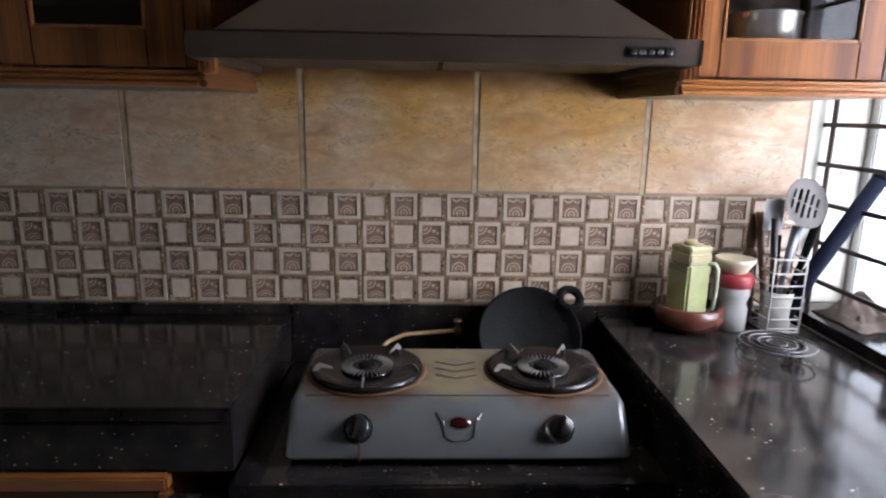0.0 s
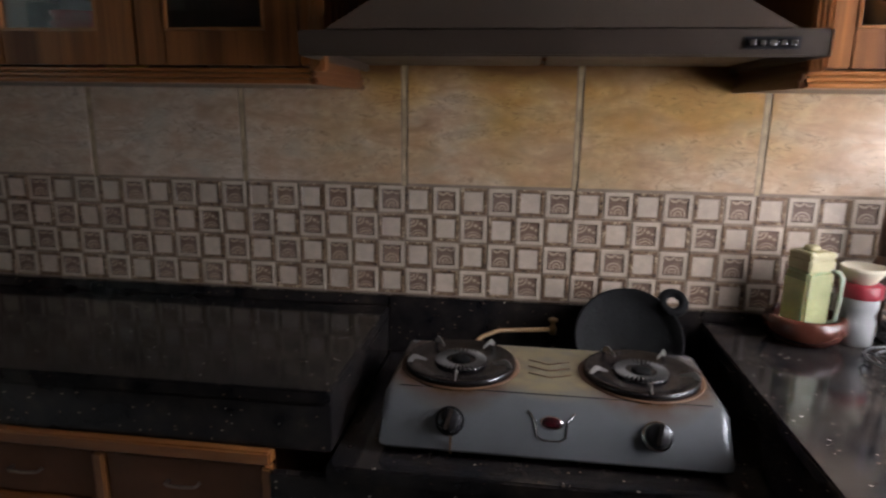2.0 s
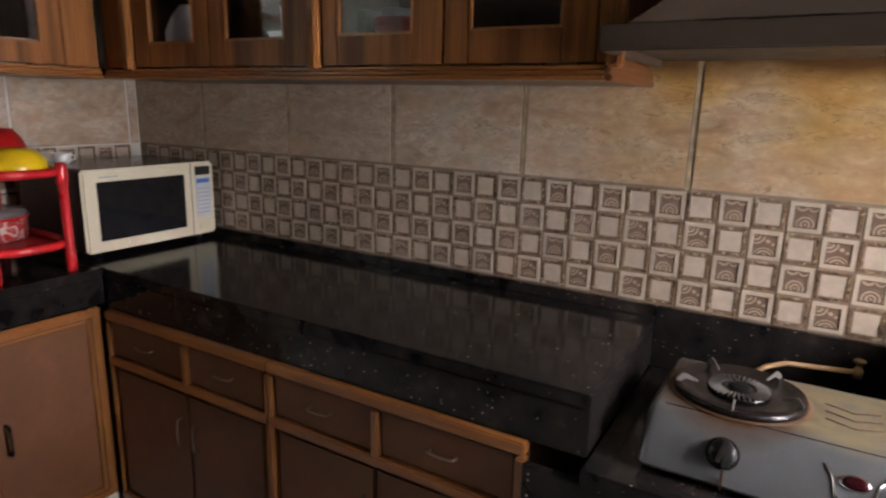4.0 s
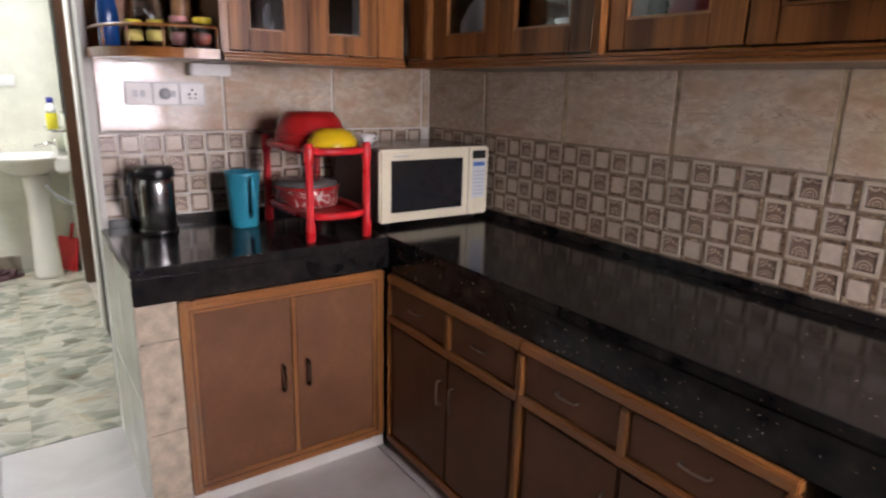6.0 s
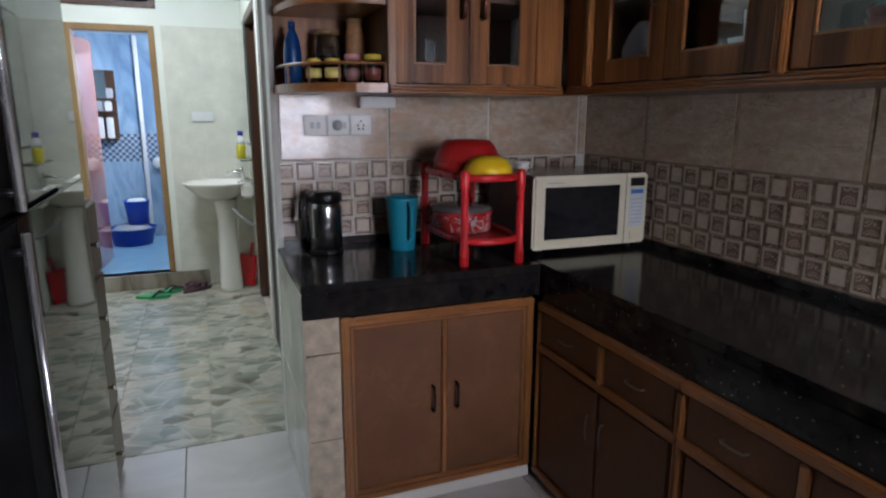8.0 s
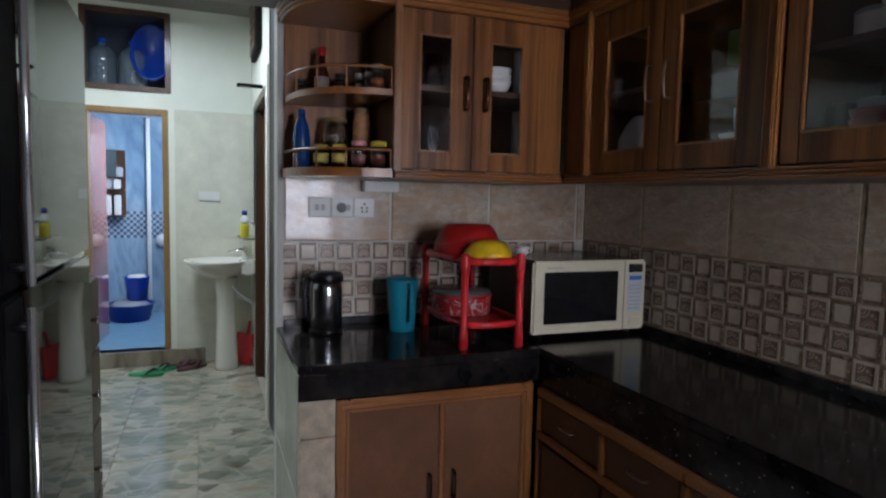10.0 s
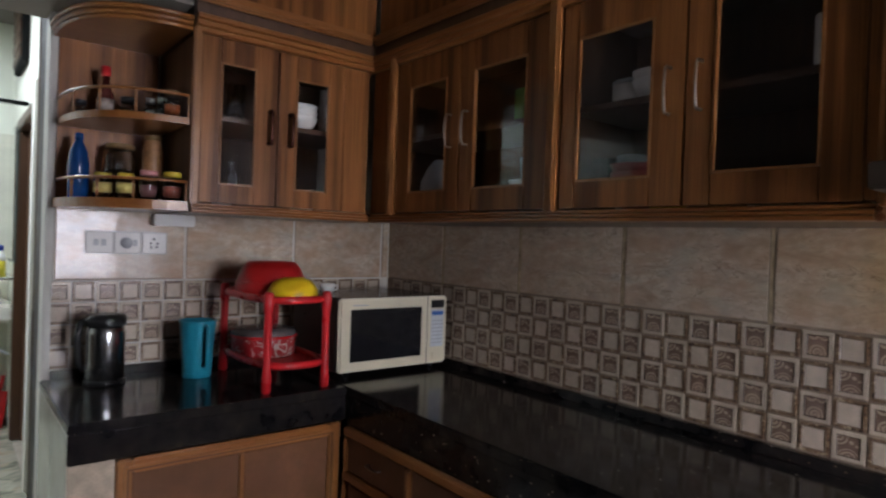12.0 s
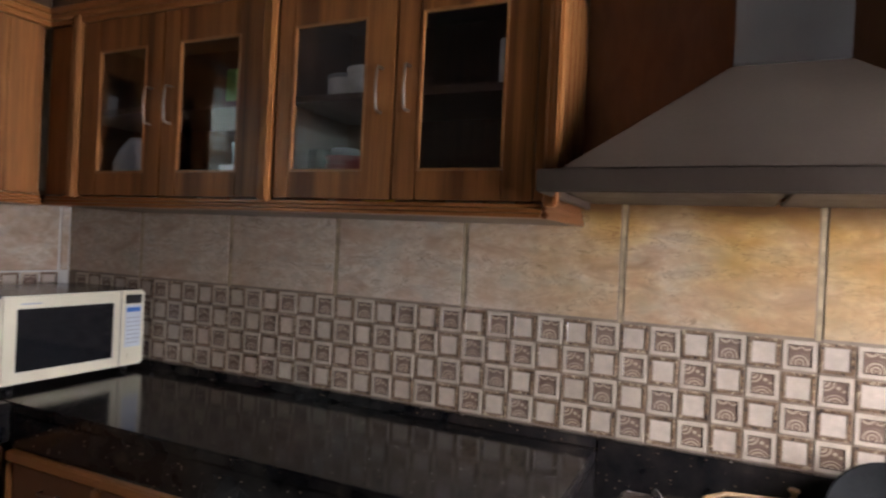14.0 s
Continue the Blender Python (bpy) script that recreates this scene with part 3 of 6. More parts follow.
wall_north = struct("wall_north", box((WEST - 0.13, 0.006, 0), (EAST, 0.20, 2.75)), GROUT_DARK, "kitchen wall with grouted tile lining behind the stove")
wall_west = struct("wall_west", box((WEST - 0.115, -1.375, 0), (WEST - 0.006, 0.005, 2.75)), WHITEGROUT, "short kitchen wall lined with glossy tiles")
struct("wall_post_trim", box((WEST - 0.118, -1.398, 0), (WEST + 0.004, -1.375, 2.08), 0.004), WHITEWALL, "white plastered wall end at the doorway", "trim")
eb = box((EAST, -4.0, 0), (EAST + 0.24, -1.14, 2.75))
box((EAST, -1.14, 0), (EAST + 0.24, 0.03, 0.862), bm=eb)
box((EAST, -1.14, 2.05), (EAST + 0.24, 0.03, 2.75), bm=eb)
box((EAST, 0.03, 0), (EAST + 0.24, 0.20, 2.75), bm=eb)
# Mostly unseen wall; its dark colour lowers the light it throws back.
struct("wall_east", eb, plain("bounce_cut_wall_paint", (0.30, 0.28, 0.23), 0.7, 0, 0.15), "wall with the barred window, coloured dark to cut bounce")
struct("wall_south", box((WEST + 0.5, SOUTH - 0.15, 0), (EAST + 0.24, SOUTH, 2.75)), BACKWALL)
struct("floor", box((WEST - 0.10, SOUTH - 0.2, -0.12), (EAST + 0.24, 0.2, -0.012)), GROUT, "grout bed of the kitchen floor", "floor")
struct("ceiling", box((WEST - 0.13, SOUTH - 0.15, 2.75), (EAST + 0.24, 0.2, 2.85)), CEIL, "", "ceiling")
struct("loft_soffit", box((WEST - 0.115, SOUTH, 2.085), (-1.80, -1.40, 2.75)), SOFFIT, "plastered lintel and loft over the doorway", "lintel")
struct("ground", box((1.7, -40, -3.2), (60, 40, -3.0)), GROUT, "pale ground outside the window", "ground")
struct("backdrop", box((5.0, -8, -3), (5.05, 7, 8)), WINDOWWHITE, "overcast brightness outside the window", "backdrop")

# hall
HX = -5.0
hr = box((HX, -1.30, 0), (-4.52, -1.17, 2.75))
box((-3.62, -1.30, 0), (WEST - 0.115, -1.17, 2.75), bm=hr)
box((-4.52, -1.30, 2.02), (-3.62, -1.17, 2.75), bm=hr)
struct("wall_hall_north", hr, CREAMWALL, "cream painted hall wall with a brown door")
hf = box((HX - 0.12, -1.915, 0), (HX, -1.17, 2.75))
box((HX - 0.12, -3.2, 0), (HX, -2.50, 2.75), bm=hf)
box((HX - 0.12, -2.50, 1.98), (HX, -1.915, 2.12), bm=hf)
box((HX - 0.12, -2.50, 2.70), (HX, -1.915, 2.75), bm=hf)
box((HX - 0.12, -2.50, 0), (HX, -1.915, 0.11), bm=hf)
struct("wall_hall_end", hf, CREAMWALL, "cream painted end wall of the hall")
hs = box((HX, -2.93, 0), (-1.7, -2.80, 2.75))
struct("wall_hall_south", hs, CREAMWALL)
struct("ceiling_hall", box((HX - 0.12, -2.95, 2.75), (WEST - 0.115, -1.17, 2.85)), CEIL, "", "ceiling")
struct("floor_hall", box((HX, -2.9, -0.12), (WEST - 0.10, -1.17, -0.012)), GROUT, "grout bed of the hall floor", "floor")
struct("step", box((HX - 0.01, -2.75, 0), (HX + 0.035, -1.66, 0.115), 0.006), STEPM, "brown marble threshold step before the bathroom", "step")
# dado tiles of the hall end wall
k = 0
for y0, y1 in ((-1.915 + 0.045, -1.6106), (-1.6094, -1.302)):
    for z0 in (0.0, 0.5, 1.0, 1.5):
        t = new("tile", mesh_of("tile", box((HX + 0.001, y0, z0 + 0.0006), (HX + 0.009, y1, min(z0 + 0.4994, 1.99)), 0.0006, seg=1), HALLTILE))
        t.parent = bpy.data.objects["wall_hall_end"]
# bathroom
bt = box((-6.82, -3.2, 0.0), (-6.70, -1.2, 2.5))
struct("wall_bath_end", bt, BATHTILE, "blue marbled bathroom wall tiles")
bn = box((-6.7, -1.75, 0), (-6.25, -1.62, 2.5))
box((-5.45, -1.75, 0), (HX - 0.12, -1.62, 2.5), bm=bn)
box((-6.25, -1.75, 0), (-5.45, -1.62, 1.40), bm=bn)
box((-6.25, -1.75, 2.05), (-5.45, -1.62, 2.5), bm=bn)
struct("wall_bath_north", bn, BATHTILE, "blue marbled bathroom wall tiles")
bs = box((-6.7, -3.25, 0), (HX - 0.12, -3.12, 2.5))
struct("wall_bath_south", bs, BATHTILE, "blue marbled bathroom wall tiles")
struct("floor_bath", box((-6.7, -3.2, 0.0), (HX - 0.01, -1.62, 0.11)), BATHFLOOR, "wet pale blue bathroom floor", "floor")
struct("ceiling_bath", box((-6.8, -3.2, 2.10), (HX - 0.12, -1.2, 2.118)), plain("bath_ceiling", (0.55, 0.66, 0.75), 0.6), "", "ceiling")
struct("trim_bath_edge", box((-6.70, -2.20, 0.11), (-6.66, -2.165, 2.09), 0.005), WHITEP, "white corner trim in the bathroom", "trim")
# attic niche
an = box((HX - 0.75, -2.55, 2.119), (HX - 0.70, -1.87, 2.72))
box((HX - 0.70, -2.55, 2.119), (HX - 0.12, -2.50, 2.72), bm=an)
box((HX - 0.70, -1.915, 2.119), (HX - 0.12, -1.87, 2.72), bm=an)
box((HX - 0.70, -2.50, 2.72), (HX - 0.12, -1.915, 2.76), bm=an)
# Niche walls in one even dark blue-grey.
struct("wall_attic", an, plain("blue_grey_niche", (0.16, 0.18, 0.24), 0.8), "dark blue-grey plastered storage niche over the door")

# ---- kitchen floor and wall pieces are at the end ----

# ---- worktops ----
wt = thing("worktop", (-1.2, -0.28, 0.70), "polished black granite worktop running into the corner, with brown flecks", "worktop")
wpart("slab", box((WEST, -0.56, CT - 0.03), (-0.041, -0.002, CT), 0.004), GRANITE, wt)
wpart("front_apron", box((-1.613, -0.558, 0.702), (-0.041, -0.53, CT - 0.031), 0.003), GRANITE, wt)
wpart("end_panel", box((-0.066, -0.556, 0.702), (-0.0405, -0.004, CT - 0.031), 0.002), GRANITE, wt)
wpart("upstand", box((WEST + 0.022, -0.022, CT + 0.0005), (-0.041, -0.001, MB), 0.003), GRANITE, wt)
ww = thing("worktop", (-1.9, -1.0, 0.70), "polished black granite worktop with kettle, jug and rack on it", "worktop")
wpart("slab", box((WEST, -1.402, CT - 0.03), (-1.613, -0.5605, CT), 0.004), GRANITE, ww)
wpart("front_apron", box((-1.64, -1.40, 0.722), (-1.614, -0.561, CT - 0.031), 0.003), GRANITE, ww)
wpart("upstand", box((WEST + 0.001, -1.374, CT + 0.0005), (WEST + 0.021, -0.001, MB), 0.003), GRANITE, ww)
wr = thing("worktop", (1.08, -1.2, 0.70), "speckled black granite worktop under the window", "worktop")
wpart("slab", box((0.792, -2.70, CT - 0.03), (1.355, -0.002, CT), 0.004), GRANITE, wr)
wpart("side_apron", box((0.794, -2.70, 0.60), (0.815, -0.004, CT - 0.031), 0.002), GRANITE, wr)
wpart("upstand", box((0.793, -0.022, CT + 0.0005), (1.33, -0.001, MB), 0.003), GRANITE, wr)
wpart("window_ledge", box((EAST - 0.001, -0.899, CT + 0.0005), (EAST + 0.235, 0.028, 0.869), 0.004), GRANITE, wr)
wp = thing("stove_platform", (0.37, -0.3, 0.60), "low black granite stove platform set between the worktops", "platform")
wpart("slab", box((-0.040, -0.60, 0.665), (0.791, -0.002, 0.700), 0.004), GRANITE, wp)
wpart("front_apron", box((-0.16, -0.588, 0.53), (0.791, -0.565, 0.664), 0.003), GRANITE, wp)
wpart("back_panel", box((-0.040, -0.022, 0.701), (0.791, -0.001, MB), 0.003), GRANITE, wp)
sb = thing("stove_base_cabinet", (0.4, -0.3, 0.0), "dark closed cupboard under the stove platform", "cabinet")
wpart("body", box((-0.15, -0.55, 0.0), (0.79, -0.03, 0.53), 0.003), BROWN, sb)
rb = thing("window_base_cabinet", (1.1, -1.3, 0.0), "dark brown base cabinet under the window worktop", "cabinet")
wpart("body", box((0.83, -2.69, 0.0), (1.35, -0.03, 0.60), 0.003), BROWN, rb)


def grip(p0, p1, out, r=0.0045, n=9):
    """A bow handle between two points that stands out from its door."""
    p0, p1, out = Vector(p0), Vector(p1), Vector(out)
    pts = [p0 - out * 0.2, p0 + out * 0.8]
    for i in range(n):
        u = i / (n - 1)
        pts.append(p0.lerp(p1, 0.06 + 0.88 * u) + out * (1.0 + 0.18 * math.sin(math.pi * u)))
    pts += [p1 + out * 0.8, p1 - out * 0.2]
    return tube(pts, r)


def frame_bars(u0, u1, v0, v1, w, d0, d1, axis, bevel=0.004):
    """Four mitred-looking bars round an opening; u is x or y, v is z, d is the depth."""
    out = []
    for a, b, c, e in ((u0, u0 + w, v0, v1), (u1 - w, u1, v0, v1), (u0 + w, u1 - w, v1 - w, v1), (u0 + w, u1 - w, v0, v0 + w)):
        if axis == "x":
            out.append(box((a, d0, c), (b, d1, e), bevel))
        else:
            out.append(box((d0, a, c), (d1, b, e), bevel))
    return out


# ---- base cabinets with drawers, along the stove wall ----
F = -0.575


def drawer_cabinet(x0, xm, x1, label, left_end=False):
    c = thing("base_cabinet", ((x0 + x1) / 2, -0.3, 0.0), label, "cabinet", "drawer cabinets")
    wpart("body", box((x0 + 0.002, -0.545, 0.03), (x1 - 0.002, -0.03, 0.695), 0.002), DARKWOOD, c)
    wpart("plinth", box((x0, -0.53, 0.0), (x1, -0.51, 0.029), 0.001), WHITEWALL, c)
    for a, b in ((x0, x0 + 0.014), (xm - 0.012, xm + 0.012), (x1 - (0.022 if x1 > -0.5 else 0.0125), x1)):
        wpart("post", box((a, F, 0.515 if abs(a - xm) < 0.02 else 0.045), (b, -0.546, 0.665), 0.004), TRIM, c)
    for z0, z1 in ((0.672, 0.7015), (0.520, 0.548), (0.030, 0.060)):
        wpart("rail", box((x0 + 0.0005, F - 0.002, z0), (x1 - 0.0005, -0.546, z1), 0.004), TRIM_X, c)
    for a, b in ((x0 + 0.017, xm - 0.014), (xm + 0.014, x1 - 0.024)):
        d = wpart("drawer", box((a, F + 0.010, 0.551), (b, -0.547, 0.669), 0.004), BROWN, c)
        m = (a + b) / 2
        wpart("handle", grip((m - 0.034, F + 0.010, 0.612), (m + 0.034, F + 0.010, 0.612), (0, -0.016, 0), 0.0032), OLDCHROME, d, "small bowed chrome handle")
    for a, b, h in ((x0 + 0.028, xm - 0.002, -1), (xm + 0.002, x1 - 0.028, 1)):
        d = wpart("door", box((a, F + 0.008, 0.064), (b, -0.547, 0.511), 0.004), BROWN, c)
        hx = (xm - 0.035) if h < 0 else (xm + 0.035)
        wpart("handle", grip((hx, F + 0.008, 0.34), (hx, F + 0.008, 0.425), (0, -0.016, 0), 0.0032), OLDCHROME, d, "small bowed chrome handle")
    return c


drawer_cabinet(-1.605, -1.230, -0.890, "dark brown drawer and door cabinet with orange rails")
drawer_cabinet(-0.889, -0.541, -0.161, "dark brown drawer and door cabinet beside the stove")

# ---- base cabinet on the short wall ----
bx = -1.63
c = thing("base_cabinet", (-1.9, -0.92, 0.0), "two-door brown cabinet in a grooved orange wooden frame", "cabinet")
wpart("body", box((WEST + 0.03, -1.275, 0.045), (bx - 0.012, -0.562, 0.70), 0.002), DARKWOOD, c)
wpart("plinth", box((WEST + 0.03, -1.28, 0.0), (bx + 0.002, -0.5765, 0.044), 0.002), WHITEWALL, c, "white painted plinth")
for i, b in enumerate(frame_bars(-1.280, -0.5765, 0.045, 0.712, 0.042, bx - 0.011, bx + 0.006, "y", 0.005)):
    wpart("frame_bar", b, TRIM if i < 2 else TRIM_Y, c)
for i, b in enumerate(frame_bars(-1.262, -0.595, 0.063, 0.694, 0.010, bx + 0.0065, bx + 0.012, "y", 0.002)):
    wpart("frame_bead", b, TRIM if i < 2 else TRIM_Y, c)
# Thin raised dark strips paint the shade of the frame's grooves.
for w_, mt_ in ((0.003, DARKWOOD), (0.0145, DARKWOOD)):
    for b in frame_bars(-1.2635 + w_ * 0.8, -0.5935 - w_ * 0.8, 0.0615 + w_ * 0.8, 0.6955 - w_ * 0.8, 0.0042, bx + 0.0063, bx + 0.0074, "y", 0.0004):
        wpart("frame_groove", b, mt_, c)
wpart("mullion", box((bx - 0.011, -0.930, 0.088), (bx + 0.004, -0.914, 0.669), 0.003), TRIM, c)
for y0, y1, hy in ((-1.237, -0.931, -0.966), (-0.913, -0.620, -0.878)):
    d = wpart("door", box((bx - 0.011, y0, 0.088), (bx - 0.001, y1, 0.669), 0.003), BROWN, c)
    wpart("handle", grip((bx, hy, 0.342), (bx, hy, 0.432), (0.022, 0, 0), 0.0048), plain("bronze_handle", (0.03, 0.02, 0.015), 0.25, 0.8), d, "dark bronze bow handle")

# ---- tiled end pier of the worktop ----
pier = thing("worktop_pier", (-1.9, -1.34, 0.0), "tiled masonry pier that carries the worktop end", "pier")
wpart("core", box((WEST - 0.010, -1.390, 0.0), (-1.640, -1.285, 0.721)), GROUT, pier)
for z0, z1 in ((0.002, 0.298), (0.302, 0.598), (0.602, 0.720)):
    wpart("tile", box((-1.640, -1.398, z0), (-1.625, -1.283, z1), 0.002, seg=1), TILE_PALE, pier)
for i, x0 in enumerate((-2.215, -1.92)):
    for z0, z1 in ((0.002, 0.40), (0.404, 0.803)):
        wpart("side_tile", box((x0, -1.4005, z0), (min(x0 + 0.292, -1.626), -1.3905, z1), 0.0015, seg=1), HALLTILE, pier, "glossy pale green tile")

# ---- wall cabinets ----
CB, DB, DT, CR, LT = 1.418, 1.454, 1.997, 2.058, 2.130


def glass_door(cab, axis, u0, u1, z0, z1, g0, g1, gz0, gz1, face, back, handle_u, hmat, hz=(1.665, 1.772), out=0.024):
    """A laminate door of four boards round a pane, with a bow handle."""
    def blk(a, b, c, e, d0, d1, bv):
        return box((a, d0, c), (b, d1, e), bv) if axis == "x" else box((d0, a, c), (d1, b, e), bv)
    sgn = -1 if axis == "x" else 1
    door = wpart("door", blk(u0, g0, z0, z1, face, back, 0.003), STRIPE, cab)
    for a, b, cc, e in ((g1, u1, z0, z1), (g0, g1, gz1, z1), (g0, g1, z0, gz0)):
        wpart("door_board", blk(a + 0.0002, b - 0.0002, cc, e, face, back, 0.0015), STRIPE, door)
    for a, b, cc, e in ((g0, g0 + 0.006, gz0, gz1), (g1 - 0.006, g1, gz0, gz1), (g0 + 0.006, g1 - 0.006, gz1 - 0.006, gz1), (g0 + 0.006, g1 - 0.006, gz0, gz0 + 0.006)):
        wpart("glazing_bead", blk(a, b, cc, e, face + sgn * 0.002, face - sgn * 0.010, 0.0015), TRIM, door)
    pane = wpart("pane", blk(g0 + 0.0062, g1 - 0.0062, gz0 + 0.0062, gz1 - 0.0062, face - sgn * 0.006, face - sgn * 0.010, 0), CABGLASS, door, "clear glass pane")
    pane.visible_shadow = False
    o = (0, -out, 0) if axis == "x" else (out, 0, 0)
    p = (lambda z: (handle_u, face, z)) if axis == "x" else (lambda z: (face, handle_u, z))
    wpart("handle", grip(p(hz[0]), p(hz[1]), o, 0.0034 if axis == "x" else 0.0075), hmat, door, "bow handle")
    return door


def moulding_x(cab, x0, x1, y, z0, z1, steps=3, name="bottom_moulding"):
    """A stepped moulding that runs along x, its front at y."""
    prof = [(0.03, z0)]
    for i in range(steps):
        za, zb = z0 + (z1 - z0) * i / steps, z0 + (z1 - z0) * (i + 1) / steps
        d = -0.007 * (i + 1) if name == "crown_moulding" else -0.012 + 0.006 * i
        prof += [(d + 0.003, za + 0.001), (d, za + 0.004), (d, zb - 0.003), (d + 0.003, zb - 0.001)]
    prof += [(0.03, z1)]
    return wpart(name, prism([(y + a, b) for a, b in prof], x0, x1, axis="x"), TRIM_X, cab)


def moulding_y(cab, y0, y1, x, z0, z1, steps=3, name="bottom_moulding"):
    prof = [(-0.03, z0)]
    for i in range(steps):
        za, zb = z0 + (z1 - z0) * i / steps, z0 + (z1 - z0) * (i + 1) / steps
        d = 0.007 * (i + 1) if name == "crown_moulding" else 0.012 - 0.006 * i
        prof += [(d - 0.003, za + 0.001), (d, za + 0.004), (d, zb - 0.003), (d - 0.003, zb - 0.001)]
    prof += [(-0.03, z1)]
    return wpart(name, prism([(x + a, b) for a, b in prof], y0, y1, axis="y"), TRIM_Y, cab)


def pilaster(cab, x0, x1, y, z0, z1):
    b = box((x0, y - 0.012, z0), (x1, y + 0.02, z1), 0.004)
    n = 3
    for i in range(n):
        w = (x1 - x0) / n
        box((x0 + w * i + 0.002, y - 0.019, z0 + 0.002), (x0 + w * (i + 1) - 0.002, y - 0.011, z1 - 0.002), 0.003, bm=b)
    return wpart("pilaster", b, TRIM, cab, "grooved upright moulding")


Y = -0.375


def wall_cabinet(x0, x1, doors, label, side_left=False, side_right=False, pil=(), filler=None):
    c = thing("wall_cabinet", ((x0 + x1) / 2, -0.19, CB), label, "cabinet", "wall cabinets")
    wpart("bottom_board", box((x0, Y + 0.0305, CB + 0.002), (x1, -0.001, DB - 0.002), 0.002), DARKWOOD, c)
    wpart("top_board", box((x0, Y + 0.022, DT + 0.002), (x1, -0.010, DT + 0.022), 0.002), DARKWOOD, c)
    wpart("back_board", box((x0, -0.022, DB), (x1, -0.011, DT), 0.001), DARKWOOD, c)
    wpart("shelf", box((x0 + 0.02, Y + 0.05, 1.715), (x1 - 0.02, -0.023, 1.733), 0.002), DARKWOOD, c)
    wpart("side_panel", box((x0, Y + 0.022, DB), (x0 + 0.018, -0.023, DT), 0.002), TRIM if side_left else DARKWOOD, c)
    wpart("side_panel", box((x1 - 0.018, Y + 0.022, DB), (x1, -0.023, DT), 0.002), TRIM if side_right else DARKWOOD, c)
    if filler:
        wpart("filler", box((filler[0], Y, DB), (filler[1], Y + 0.020, DT), 0.003), STRIPE, c)
    for d in doors:
        glass_door(c, "x", *d[:2], DB, DT, *d[2:4], 1.523, 1.902, Y, Y + 0.020, d[4], OLDCHROME)
    moulding_x(c, x0, x1, Y, CB, DB - 0.003)
    moulding_x(c, x0, x1, Y, DT + 0.002, CR, 3, "crown_moulding")
    # Set-back board whose dark wood paints the shade between crown and rail.
    wpart("fascia", box((x0, Y - 0.002, CR + 0.0005), (x1, Y + 0.030, LT - 0.001), 0.001), DARKWOOD, c)
    if side_right:
        for i in range(7):
            y = Y + 0.026 + 0.048 * i
            wpart("side_bead", box((x1 + 0.0003, y, DB + 0.022), (x1 + 0.006, y + 0.044, DT), 0.004), TRIM, c)
    for x, s in ((x1, 1),) * side_right + ((x0, -1),) * side_left:
        for i in range(4):
            d = 0.016 - 0.004 * i
            wpart("side_moulding", box((x + s * 0.0005, Y - 0.006, CB + 0.014 * i), (x + s * d, -0.001, CB + 0.0135 + 0.014 * i), 0.003), ENDWOOD, c)
    for a, b in pil:
        pilaster(c, a, b, Y, DB - 0.01, DT + 0.03)
    return c


wall_cabinet(-1.80, -0.877, [(-1.632, -1.283, -1.557, -1.348, -1.322), (-1.279, -0.898, -1.213, -0.986, -1.240)],
             "striped brown wall cabinet with two glazed doors, in the corner", pil=((-1.672, -1.640),), filler=(-1.799, -1.673))
wall_cabinet(-0.876, -0.121, [(-0.855, -0.499, -0.803, -0.580, -0.534), (-0.495, -0.143, -0.430, -0.215, -0.458)],
             "striped brown wall cabinet with two glazed doors, beside the cooker hood", side_right=True, pil=((-0.895, -0.863), (-0.118, -0.088)), filler=(-0.142, -0.1185))
wall_cabinet(0.822, 1.262, [(0.852, 1.226, 0.895, 1.173, 1.200)],
             "striped brown wall cabinet with a glazed door, by the window", side_left=True, pil=((0.816, 0.845),))

WX = -1.80
wc = thing("wall_cabinet", (-2.0, -0.77, CB), "striped brown wall cabinet with two slim glazed doors", "cabinet", "wall cabinets")
wpart("bottom_board", box((WEST + 0.002, -1.05, CB + 0.002), (WX - 0.0305, -0.345, DB - 0.002), 0.002), DARKWOOD, wc)
wpart("top_board", box((WEST + 0.002, -1.05, DT + 0.002), (WX - 0.022, -0.38, DT + 0.022), 0.002), DARKWOOD, wc)
wpart("back_board", box((WEST + 0.002, -1.03, DB), (WEST + 0.012, -0.40, DT), 0.001), DARKWOOD, wc)
wpart("shelf", box((WEST + 0.013, -1.03, 1.735), (WX - 0.05, -0.40, 1.753), 0.002), DARKWOOD, wc)
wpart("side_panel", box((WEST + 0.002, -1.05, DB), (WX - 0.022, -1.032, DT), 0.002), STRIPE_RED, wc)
wpart("filler", box((WX - 0.020, -0.504, DB), (WX, -0.395, DT), 0.003), STRIPE, wc)
wpart("front_post", box((WX - 0.021, -1.056, DB - 0.01), (WX + 0.010, -1.032, DT + 0.02), 0.005), TRIM, wc)
BRONZE = plain("red_bronze_handle", (0.10, 0.035, 0.02), 0.25, 0.7)
glass_door(wc, "y", -1.029, -0.768, DB, DT, -0.966, -0.845, 1.516, 1.918, WX, WX - 0.020, -0.796, BRONZE, (1.67, 1.78), 0.026)
glass_door(wc, "y", -0.764, -0.506, DB, DT, -0.697, -0.567, 1.516, 1.913, WX, WX - 0.020, -0.720, BRONZE, (1.67, 1.78), 0.026)
moulding_y(wc, -1.05, -0.39, WX, CB, DB - 0.003)
moulding_y(wc, -1.05, -0.37, WX, DT + 0.002, CR, 3, "crown_moulding")
# Same dark board, with the recess shade put into its colour.
wpart("fascia", box((WX - 0.03, -1.05, CR + 0.0005), (WX + 0.002, -0.378, LT - 0.001), 0.001), DARKWOOD, wc)

